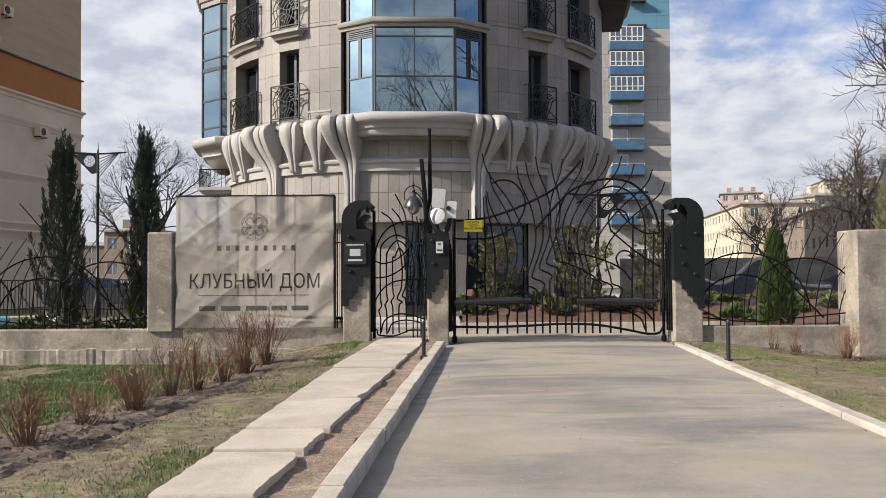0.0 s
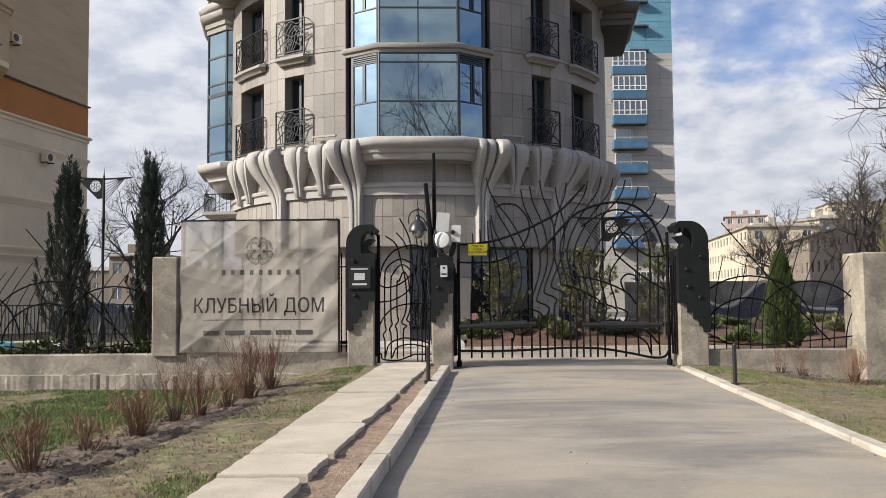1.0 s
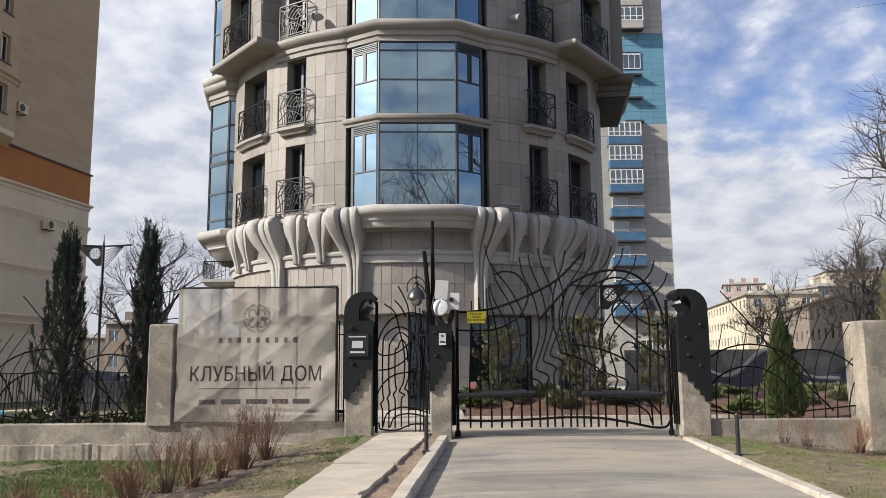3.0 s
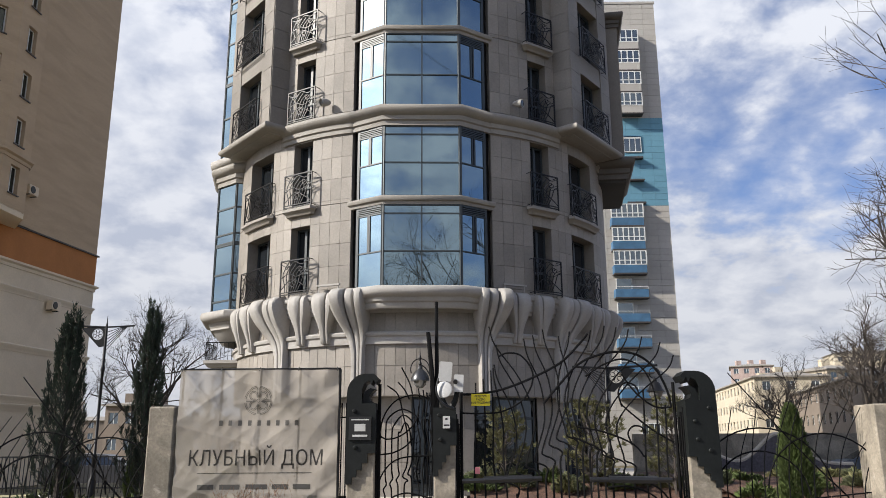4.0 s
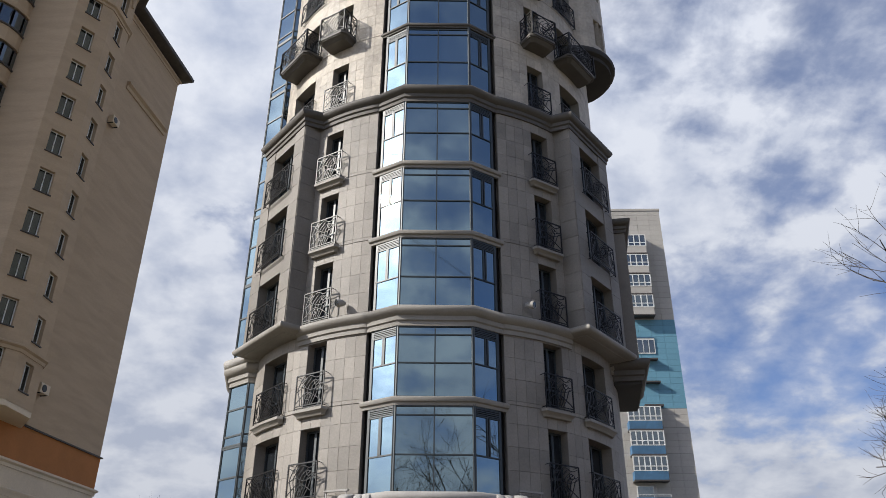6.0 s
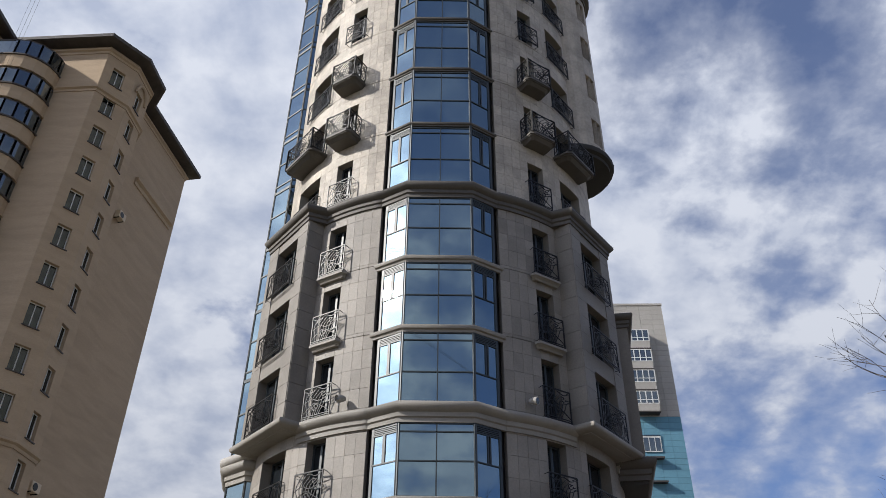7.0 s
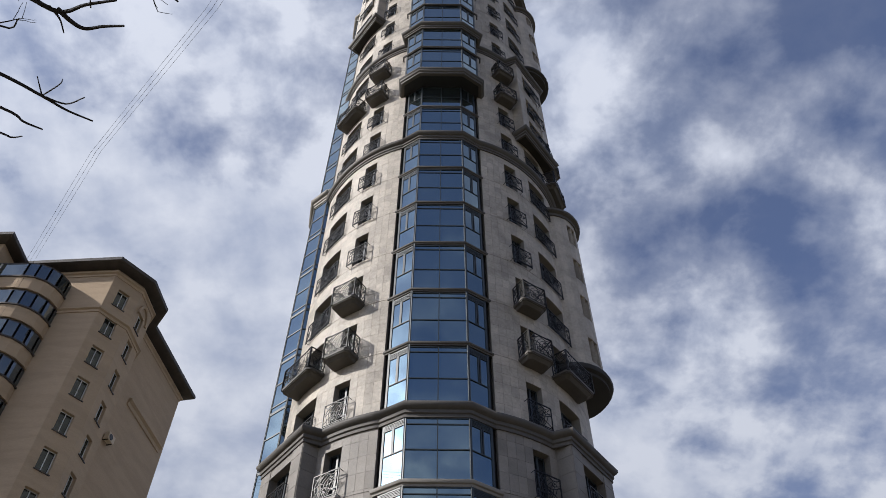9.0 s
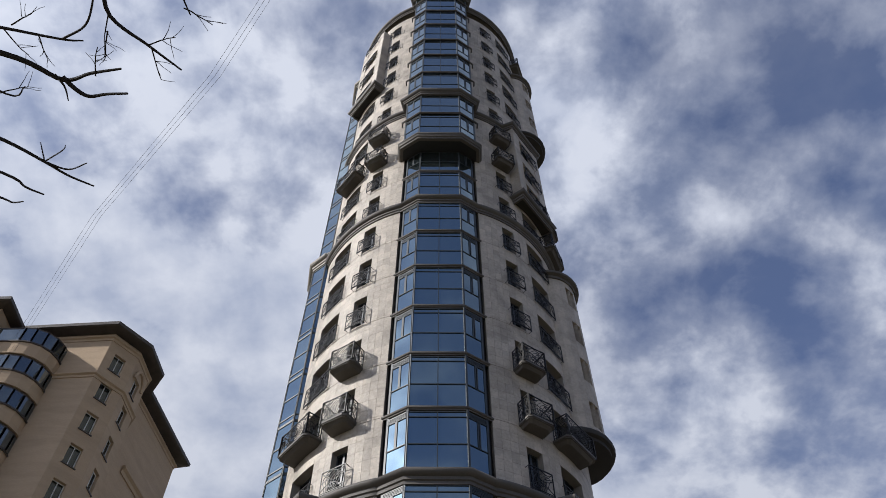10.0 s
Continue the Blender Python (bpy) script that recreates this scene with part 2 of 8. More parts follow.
        for a, b, c, e in holes:
            self.quad(at(a, c), at(a, e), at(a, e, depth), at(a, c, depth))
            self.quad(at(b, e), at(b, c), at(b, c, depth), at(b, e, depth))
            self.quad(at(a, e), at(b, e), at(b, e, depth), at(a, e, depth))
            self.quad(at(b, c), at(a, c), at(a, c, depth), at(b, c, depth))
        return self

    def mesh(self, name, mat, smooth=False):
        me = bpy.data.meshes.new(name)
        me.from_pydata(self.v, [], self.f)
        me.materials.append(mat)
        if smooth:
            me.polygons.foreach_set("use_smooth", [True] * len(me.polygons))
            me.set_sharp_from_angle(angle=radians(42))
        me.update()
        return me


def part(name, buf, mat, parent, label="", m=None, smooth=False, kind=""):
    """One mesh under a thing or a part; buf may be a ready mesh that alike parts share."""
    me = buf if isinstance(buf, bpy.types.Mesh) else buf.mesh(name, mat, smooth)
    ob = new(name, me)
    ob.parent = parent
    if m is not None:
        ob.matrix_local = m
    return tagged(ob, label, kind=kind)


def thing(name, label, category, m=None, group="", kind=""):
    ob = new(name)
    ob.empty_display_size = 0.3
    if m is not None:
        ob.matrix_world = m
    return tagged(ob, label, category, group, kind)


def solo(name, buf, mat, label, category, m=None, group="", kind="", smooth=False):
    """A thing of one mesh."""
    me = buf if isinstance(buf, bpy.types.Mesh) else buf.mesh(name, mat, smooth)
    ob = new(name, me)
    if m is not None:
        ob.matrix_world = m
    return tagged(ob, label, category, group, kind)


def spline(pts, per=6):
    """Points along a smooth curve through the control points."""
    p = [Vector(q) for q in pts]
    p = [2 * p[0] - p[1]] + p + [2 * p[-1] - p[-2]]
    out = []
    for i in range(1, len(p) - 2):
        for k in range(per):
            t = k / per
            a, b, c, d = p[i - 1:i + 3]
            out.append(0.5 * ((2 * b) + (c - a) * t + (2 * a - 5 * b + 4 * c - d) * t * t + (3 * b - a - 3 * c + d) * t ** 3))
    return out + [p[-2]]


# ---- the round tower ----
YC, R = 8.3, 8.0
TOWER = pose(-26 * math.sin(radians(2)), 26 * math.cos(radians(2)), 0, 0, 0, 2)
tower = thing("apartment_tower", "round stone-clad apartment tower with a glazed front bay and iron balconies", "apartment tower", TOWER)
# storey floors
F = [6.7, 9.9, 13.2, 16.35, 19.5, 23.2, 26.8, 30.4, 34.05, 37.65, 41.2, 45.0, 48.5, 51.75, 55.3, 59.2, 63.1, 67.0, 70.7, 74.8, 78.8, 82.6, 86.2]
ROOF = 84.6


def on_tower(theta, r, z):
    """The frame at that angle and radius on the tower: x along the wall, -y outwards."""
    return pose(0, YC, 0) @ pose(0, 0, 0, 0, 0, theta) @ pose(0, -r, z)


def ring(theta, r):
    a = radians(theta)
    return (r * math.sin(a), YC - r * math.cos(a))


def arc(t0, t1, r, step=3.0):
    n = max(1, int(abs(t1 - t0) / step + 0.5))
    return [ring(t0 + (t1 - t0) * i / n, r) for i in range(n + 1)]


BAY_EDGE = 18.0
W1, W2 = (29.8, 36.2), (44.5, 57.2)


def openings(i):
    z = F[i]
    return z + 0.16, z + 2.55


def core_wall():
    """The curved wall with its window openings and reveals."""
    b = Buf()
    cuts = [BAY_EDGE, *W1, 40.4, *W2, 62, 68, 74, 80, 86, 92, 98]
    for side in (-1, 1):
        for i in range(len(F) - 2):
            z0, z1 = F[i], min(F[i + 1], ROOF)
            lo, hi = openings(i)
            for ta, tb in zip(cuts, cuts[1:]):
                gap = (ta, tb) in (W1, W2)
                n = max(1, round((tb - ta) / 3.2))
                for k in range(n):
                    a, c = ta + (tb - ta) * k / n, ta + (tb - ta) * (k + 1) / n
                    (x0, y0), (x1, y1) = ring(side * a, R - 0.03), ring(side * c, R - 0.03)
                    for za, zb in (((z0, lo), (hi, z1)) if gap else ((z0, z1),)):
                        b.quad((x0, y0, za), (x1, y1, za), (x1, y1, zb), (x0, y0, zb))
                    if gap:
                        (u0, v0), (u1, v1) = ring(side * a, R - 0.5), ring(side * c, R - 0.5)
                        b.quad((x0, y0, lo), (x1, y1, lo), (u1, v1, lo), (u0, v0, lo))
                        b.quad((x0, y0, hi), (x1, y1, hi), (u1, v1, hi), (u0, v0, hi))
                if gap:
                    for e in (ta, tb):
                        (x0, y0), (u0, v0) = ring(side * e, R - 0.03), ring(side * e, R - 0.5)
                        b.quad((x0, y0, lo), (u0, v0, lo), (u0, v0, hi), (x0, y0, hi))
    # the plain back
    back = arc(98, 262, R - 0.03, 6)
    for (x0, y0), (x1, y1) in zip(back, back[1:]):
        b.quad((x0, y0, 0), (x1, y1, 0), (x1, y1, ROOF), (x0, y0, ROOF))
    for s in (-1, 1):
        (x0, y0), (x1, y1) = ring(s * BAY_EDGE, R - 0.03), ring(s * BAY_EDGE, R - 1.2)
        b.quad((x0, y0, F[0]), (x1, y1, F[0]), (x1, y1, ROOF), (x0, y0, ROOF))
    b.prism(arc(-180, 176, R - 0.1, 6), ROOF - 0.4, ROOF)
    return b


part("wall", core_wall(), JOINT, tower, "stone wall core with deep window reveals")

# stone lining of each opening
def lining(span, mat):
    b = Buf()
    half = (span[1] - span[0]) / 2
    hh = 2.39
    top, ins = arc(-half, half, R, 3), arc(-half, half, R - 0.5, 3)
    for e in (-half + 0.12, half - 0.12):
        (x0, y0), (u0, v0) = ring(e, R), ring(e, R - 0.5)
        b.quad((x0, y0, 0), (u0, v0, 0), (u0, v0, hh), (x0, y0, hh))
    for k in range(len(top) - 1):
        b.quad((*top[k], hh - 0.01), (*top[k + 1], hh - 0.01), (*ins[k + 1], hh - 0.01), (*ins[k], hh - 0.01))
        b.quad((*top[k], 0.01), (*ins[k], 0.01), (*ins[k + 1], 0.01), (*top[k + 1], 0.01))
    b.v = [(x, y - YC, z) for x, y, z in b.v]
    return b.mesh("window_reveal", mat)


for span in (W1, W2):
    # linings darker than the wall's stone, so the openings' shade is painted in
    linings = [lining(span, GREY_SHADED), lining(span, CORNICE)]
    for side in (-1, 1):
        for i in range(len(F) - 2):
            if F[i] + 2.6 < ROOF:
                part("window_reveal", linings[i > 4], None, tower, m=pose(0, YC, openings(i)[0], 0, 0, side * (span[0] + span[1]) / 2))


def tile_mesh(dth, h, mat, cache={}):
    """One stone tile, bent to the wall, with a small arris."""
    key = (round(dth, 3), round(h, 3), mat.name)
    if key not in cache:
        b = Buf()
        g, t, e = 0.022, 0.022, 0.003
        a0, a1 = -dth / 2 + g / 2, dth / 2 - g / 2
        z0, z1 = 0.002, h - 0.002
        lo = [(*ring(a, R - t), z) for z in (z0, z1) for a in (a0, a1)]
        hi = [(*ring(a, R), z) for z in (z0 + e, z1 - e) for a in (a0 + 0.022, a1 - 0.022)]
        b.add(lo + hi, ((4, 5, 7, 6), (0, 1, 5, 4), (2, 6, 7, 3), (0, 4, 6, 2), (1, 3, 7, 5)))
        cache[key] = b.mesh("tile", mat)
    return cache[key]


def clad():
    """Tiles of the curved wall: near ones singly, the rest joined by storey band."""
    spans = [(BAY_EDGE, W1[0], 4), (*W1, 2), (W1[1], W2[0], 3), (*W2, 4), (W2[1], 75, 6), (75, 96, 7)]
    singles = 0
    rest = {"grey": Buf(), "beige": Buf()}
    for i in range(len(F) - 2):
        z0, z1 = F[i] + (0.02 if i else 0.0), min(F[i + 1], ROOF)
        lo, hi = openings(i)
        mat = GREY_STONE if i < 5 else BEIGE_STONE
        for ta, tb, cols in spans:
            gap = (ta, tb) in (W1, W2)
            bands = ((z0, lo), (hi, z1)) if gap else ((z0, lo), (lo, hi), (hi, z1))
            for za, zb in bands:
                h = zb - za
                if h < 0.05:
                    continue
                rows = max(1, round(h / (0.78 if i < 5 else 0.55)))
                for side in (-1, 1):
                    for c in range(cols):
                        for r_ in range(rows):
                            dth = (tb - ta) / cols
                            th = side * (ta + dth * (c + 0.5))
                            if i < 2 and ta < 57 and singles < 300:
                                m = pose(0, YC, 0) @ pose(0, 0, 0, 0, 0, th) @ pose(0, -YC, za + h * r_ / rows)
                                part("tile", tile_mesh(dth, h / rows, mat), mat, tower, m=m)
                                singles += 1
                            else:
                                b = rest["grey" if i < 5 else "beige"]
                                me = tile_mesh(dth, h / rows, mat)
                                q = pose(0, YC, 0) @ pose(0, 0, 0, 0, 0, th) @ pose(0, -YC, za + h * r_ / rows)
                                b.add([q @ v.co for v in me.vertices], [tuple(p.vertices) for p in me.polygons])
    part("stone_cladding", rest["grey"], GREY_STONE, tower, "grey stone cladding tiles", kind="stuff")
    part("stone_cladding", rest["beige"], BEIGE_STONE, tower, "pale beige stone cladding tiles", kind="stuff")


# mouldings
BIG = [(-0.05, -0.72), (0.07, -0.72), (0.07, -0.56), (0.13, -0.52), (0.13, -0.36), (0.2, -0.32), (0.27, -0.26), (0.32, -0.17), (0.32, -0.08), (0.27, -0.01), (0.2, 0.0), (-0.05, 0.0)]
SMALL = [(-0.05, -0.3), (0.05, -0.3), (0.06, -0.2), (0.13, -0.17), (0.16, -0.1), (0.15, -0.03), (0.1, 0.0), (-0.05, 0.0)]


def at_z(profile, z, k=1.0):
    return [(o * k, z + h * k) for o, h in profile]


BAY = [(-2.45, 1.3), (-2.45, 0.72), (-1.33, 0.0), (1.33, 0.0), (2.45, 0.72), (2.45, 1.3)]
GLASS_PLAN = [(-2.22, 1.2), (-2.22, 0.6), (-1.33, 0.0), (1.33, 0.0), (2.22, 0.6), (2.22, 1.2)]
GLASS_OUT = [(-2.5, 0.9), (-2.5, -0.33), (-1.45, -1.02), (1.45, -1.02), (2.5, -0.33), (2.5, 0.9)]
BAY_OUT = [(-2.75, 0.9), (-2.75, -0.25), (-1.5, -1.1), (1.5, -1.1), (2.75, -0.25), (2.75, 0.9)]


def oriel(side, theta=52.0, half=1.72, face=8.55):
    """Plan of the flat-faced oriel on the curved wall, from its front corner to its far one."""
    q = [(on_tower(theta, face, 0) @ Vector((x * side, y, 0))) for x, y in ((-half, 1.1), (-half, 0), (half, 0), (half, 1.3))]
    if side < 0:
        q = [Vector((-p.x, p.y, 0)) for p in [(on_tower(theta, face, 0) @ Vector((x, y, 0))) for x, y in ((-half, 1.1), (-half, 0), (half, 0), (half, 1.3))]]
    return [(p.x, p.y) for p in q]


def ring_path(r, left_oriel=False, right_oriel=False, bay=BAY, end=100):
    """Level path from the far left round the front to the far right."""
    left = [ring(a, r) for a in range(-end, -65 if left_oriel else -18, 3)]
    if left_oriel:
        left += list(reversed(oriel(-1)))[1:3] + [ring(a, r) for a in range(-38, -18, 3)]
    right = [ring(-a, r) for a in range(-end, -65 if right_oriel else -18, 3)]
    if right_oriel:
        right += list(reversed(oriel(1)))[1:3] + [ring(-a, r) for a in range(-38, -18, 3)]
    return left + [ring(-18.3, r)] + list(bay[1:5]) + [ring(18.3, r)] + list(reversed(right))


part("cornice", Buf().sweep(ring_path(R, end=40), at_z(BIG, F[2] + 0.02)), CORNICE, tower, "projecting moulded stone cornice", smooth=True)
for a0, a1 in ((-100, -64), (64, 100)):
    part("cornice", Buf().sweep(arc(a0, a1, R), at_z(BIG, F[2] + 0.02)), CORNICE, tower, smooth=True)
RIM = [(-0.3, -0.34), (-0.08, -0.34), (0.1, -0.28), (0.25, -0.24), (0.31, -0.17), (0.32, -0.08), (0.27, -0.01), (0.2, 0.0), (-0.3, 0.0)]
for side in (-1, 1):
    run = oriel(side) if side > 0 else list(reversed(oriel(side)))
    part("oriel_rim", Buf().sweep(run, at_z(RIM, F[2] + 0.03)), CORNICE, tower, "rounded stone rim under the oriel", smooth=True)
part("cornice", Buf().sweep(ring_path(R, True, True), at_z(BIG, F[5] + 0.02)), CORNICE_DARK_SHADE, tower, "projecting moulded stone cornice", smooth=True)
part("cornice", Buf().sweep(ring_path(R), at_z(BIG, F[11] + 0.02)), CORNICE_DARK_SHADE, tower, "projecting moulded stone cornice", smooth=True)
part("cornice", Buf().sweep(ring_path(R, False, True, BAY_OUT), at_z(BIG, F[15] + 0.02)), CORNICE_DARK_SHADE, tower, "projecting moulded stone cornice", smooth=True)
part("roof_cornice", Buf().sweep(ring_path(R, False, False, BAY_OUT), at_z(BIG, ROOF + 0.3, 1.2)), CORNICE_DARK_SHADE, tower, "moulded stone cornice at the roof edge", smooth=True)


# ---- front bay ----
def bay_storey(plan, z0, z1, share):
    """One storey of the glazed bay: frame bars, and panes as parts."""
    corners = [Vector(p) for p in plan[1:5]]
    fr = Buf()
    panes = []
    top = z1 - 0.3
    band = 0.3
    mid = z0 + share * (top - z0)

    def bar(p, q, za, zb, w=0.04, d=0.07):
        t = (q - p).normalized()
        n = Vector((t.y, -t.x))
        a, b_ = p - t * w / 2, q + t * w / 2
        fr.prism([(a + n * 0.035), (b_ + n * 0.035), (b_ - n * d), (a - n * d)], za, zb)

    for s, (p, q) in enumerate(zip(corners, corners[1:])):
        t = (q - p).normalized()
        n = Vector((t.y, -t.x))
        length = (q - p).length
        for u in (0.0, length):
            e = p + t * u
            bar(e - t * 0.04, e + t * 0.04, z0, z1, 0.02)
        for z in (z0 + 0.03, mid, top - band, top):
            bar(p, q, z - 0.022, z + 0.022)
        cells = []
        if s == 1:
            bar(p + t * length / 2 - t * 0.018, p + t * length / 2 + t * 0.018, z0, top, 0.01)
            for k in (0, 1):
                for za, zb in ((z0, mid), (mid, top - band), (top - band, top)):
                    cells.append((k * length / 2, (k + 1) * length / 2, za, zb))
        else:
            split = length * (0.46 if s == 0 else 0.54)
            for o in (-0.05, 0.05) if s == 2 else (-0.03, 0.03):
                bar(p + t * (split + o) - t * 0.02, p + t * (split + o) + t * 0.02, mid, top - band, 0.015)
            cells += [(0, length, z0, mid), (0, split, mid, top - band), (split, length, mid, top - band)]
            # louvre band over the side lights
            for k in range(4):
                zz = top - band + 0.04 + k * 0.065
                a, c = p + t * 0.05 + n * 0.01, q - t * 0.05 + n * 0.01
                fr.prism([a + n * 0.03, c + n * 0.03, c - n * 0.03, a - n * 0.03], zz, zz + 0.035)
        for a, c, za, zb in cells:
            panes.append((p + t * (a + 0.02), p + t * (c - 0.02), za + 0.03, zb - 0.03, n))
    return fr, panes


def build_bay(plan, i0, i1, edge):
    for i in range(i0, i1):
        top = F[i + 1] - (0.42 if i + 1 in (2, 5, 11, 15) else 0.0)
        fr, panes = bay_storey(plan, F[i], top, 0.48 if i in (1, 3, 4) else 0.44)
        w = part("bay_window", fr, FRAME_DARK, tower, "dark metal framed bay window of one storey")
        for p, q, za, zb, n in panes:
            k = random.uniform(-0.0035, 0.0035)
            part("pane", Buf().quad((p.x, p.y + k, za), (q.x, q.y, za), (q.x, q.y, zb), (p.x, p.y + k, zb)), BAY_GLASS, w)
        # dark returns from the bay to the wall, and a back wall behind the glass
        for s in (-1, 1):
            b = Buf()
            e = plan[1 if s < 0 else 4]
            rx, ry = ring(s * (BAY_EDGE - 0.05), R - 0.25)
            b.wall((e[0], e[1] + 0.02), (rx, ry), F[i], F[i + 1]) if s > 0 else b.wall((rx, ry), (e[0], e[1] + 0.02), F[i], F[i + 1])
            part("bay_return", b, RETURN_SHADE, tower)
        if i + 1 not in (2, 5, 11, 15, 13):
            part("moulding", Buf().sweep([(edge[1][0], edge[1][1] + 0.35), *edge[1:5], (edge[4][0], edge[4][1] + 0.35)], at_z(SMALL, F[i + 1] + 0.02, 1.0 if i < 5 else 0.7 if i < 13 else 0.55)), CORNICE if i < 5 else CORNICE_DARK_SHADE, tower, smooth=True)


build_bay(GLASS_PLAN, 0, 13, BAY)
build_bay(GLASS_OUT, 13, 22, BAY_OUT)
# floor of the outer bay, with its stepped edge
sb = Buf().sweep([(-2.8, 1.0), *BAY_OUT[1:5], (2.8, 1.0)], [(-0.2, F[13] - 0.62), (0.02, F[13] - 0.62), (0.04, F[13] - 0.46), (0.12, F[13] - 0.4), (0.14, F[13] - 0.22), (0.2, F[13] - 0.16), (0.2, F[13] - 0.03), (-0.2, F[13])])
part("bay_floor", sb, CORNICE_DARK_SHADE, tower, "stepped stone edge under the outer bay", smooth=True)
# shade under the outer bay, painted as a near-black soffit
part("bay_soffit", Buf().prism(BAY_OUT, F[13] - 0.6, F[13] - 0.1), RETURN_SHADE, tower)
part("bay_top", Buf().prism([(x * 1.05, y) for x, y in BAY_OUT], 86.3, 86.9), CORNICE, tower)
# block added inside the bay; its colour stands for unlit rooms
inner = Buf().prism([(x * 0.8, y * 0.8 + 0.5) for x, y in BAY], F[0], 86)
part("bay_core", inner, RETURN_SHADE, tower, "solid near-black block in place of unlit rooms behind the glass")

# big round-edged sill of the bay and the stepped bands under it
SILL = [(-0.1, 6.02), (0.05, 6.02), (0.1, 6.08), (0.11, 6.2), (0.19, 6.25), (0.22, 6.38), (0.34, 6.42), (0.41, 6.48), (0.43, 6.58), (0.41, 6.68), (0.34, 6.74), (-0.1, 6.76)]
part("bay_sill", Buf().sweep([(-2.5, 1.2)] + BAY[1:5] + [(2.5, 1.2)], SILL), CAST, tower, "heavy rounded cast stone sill", smooth=True)
LOWER = ring_path(R - 0.25, bay=[(0, 0)] + [ring(a, R - 0.25) for a in (-12, -5, 5, 12)] + [(0, 0)])
part("band", Buf().sweep(LOWER, [(-0.1, 4.92), (0.1, 4.92), (0.1, 5.16), (0.17, 5.2), (0.19, 5.28), (0.14, 5.34), (-0.1, 5.36)]), CAST, tower, smooth=True)
part("ring_beam", Buf().sweep(ring_path(R - 0.1, bay=[(0, 0)] + [ring(a, R - 0.1) for a in (-12, -5, 5, 12)] + [(0, 0)]), [(-0.16, 5.98), (-0.04, 5.98), (-0.02, 6.1), (0.04, 6.13), (0.05, 6.28), (0.11, 6.32), (0.13, 6.46), (0.2, 6.5), (0.22, 6.6), (0.16, 6.69), (-0.16, 6.72)]), CAST, tower, "moulded stone ring under the first windows", smooth=True)


# drapery-like ribs round the ring
def rib(flutes, w_top, w_bot, z_top, z_bot, out, lean, back):
    """Fluted rib that rolls over the ring's edge, swings in to the wall and narrows; lean shifts its foot, back is its foot's depth."""
    b = Buf()
    cross = [(-1.0, 0.0)]
    u = -1.0
    for k, (wd, h) in enumerate(flutes):
        for j in range(7):
            a = j / 6
            cross.append((u + wd * a, h * (0.86 + 0.14 * math.sin(math.pi * a) ** 0.2)))
        u += wd
        if k < len(flutes) - 1:
            cross += [(u + 0.012, 0.52), (u + 0.07, 0.52)]
            u += 0.08
    cross.append((1.0, 0.0))
    levels = [0.0, 0.03, 0.08, 0.16, 0.3, 0.48, 0.68, 0.9, 1.12, 1.34, 1.56, 1.75]
    while levels[-1] < z_top - z_bot - 0.4:
        levels.append(levels[-1] + 0.35)
    levels = [d for d in levels if d < z_top - z_bot - 0.05] + [z_top - z_bot - 0.05, z_top - z_bot]
    span = 1.4 if z_top - z_bot < 2.0 else 2.3
    rows = []
    for d in levels:
        roll = 0.5 + 0.5 * math.sqrt(max(0.0, 1 - (1 - min(1.0, d / 0.3)) ** 2))
        swing = smooth_step(0.45, 1.75, d)
        o = out * roll * (1 - swing) + back * swing + 0.05 * out * math.sin(math.pi * min(1, d / 0.7))
        narrow = smooth_step(0.42, span, d)
        w = w_top + (w_bot - w_top) * narrow
        if d == levels[-1]:
            o, w = o * 0.85, w * 0.9
        rows.append([(q * w / 2 + lean * narrow, -h * o, z_top - d) for q, h in cross])
    m = len(cross)
    n = len(rows) - 1
    b.add([p for row in rows for p in row], [(i * m + j, i * m + j + 1, (i + 1) * m + j + 1, (i + 1) * m + j) for i in range(n) for j in range(m - 1)] + [tuple(range(m)), tuple(reversed(range(n * m, n * m + m)))])
    return b


def smooth_step(a, c, v):
    s = min(1.0, max(0.0, (v - a) / (c - a)))
    return s * s * (3 - 2 * s)


def mirrored(flutes):
    return list(reversed(flutes))


TRIPLE = [(0.78, 1.0), (0.56, 0.86), (0.5, 0.95)]
PAIR = [(1.3, 1.0), (0.62, 0.88)]
kinds = {}
for side in (-1, 1):
    f3, f2 = (TRIPLE, PAIR) if side < 0 else (mirrored(TRIPLE), mirrored(PAIR))
    kinds["edge", side] = rib(f3, 1.18, 0.4, 6.79, 3.05, 1.02, -side * 0.2, 0.3).mesh("rib", CAST, True)
    kinds["long", side] = rib(f3, 1.42, 0.48, 6.77, 3.05, 0.78, -side * 0.46, 0.26).mesh("rib", CAST, True)
    kinds["short", side] = rib(f2, 0.76, 0.31, 6.74, 4.98, 0.6, 0.0, 0.3).mesh("rib", CAST, True)
for side in (-1, 1):
    for th, kind in ((17.2, "edge"), (24.6, "short"), (31.9, "short"), (42.4, "long"), (52.4, "short"), (59.4, "short"), (69.5, "long"), (78.5, "short"), (85.0, "short"), (94.0, "long")):
        if side > 0 or th < 65:
            part("rib", kinds[kind, side], CAST, tower, m=on_tower(side * th, R - 0.27, 0))

# ground storey: set-back piers and shop glass under a tiled band
LOW_R, LOW_Z = R - 0.62, 3.2


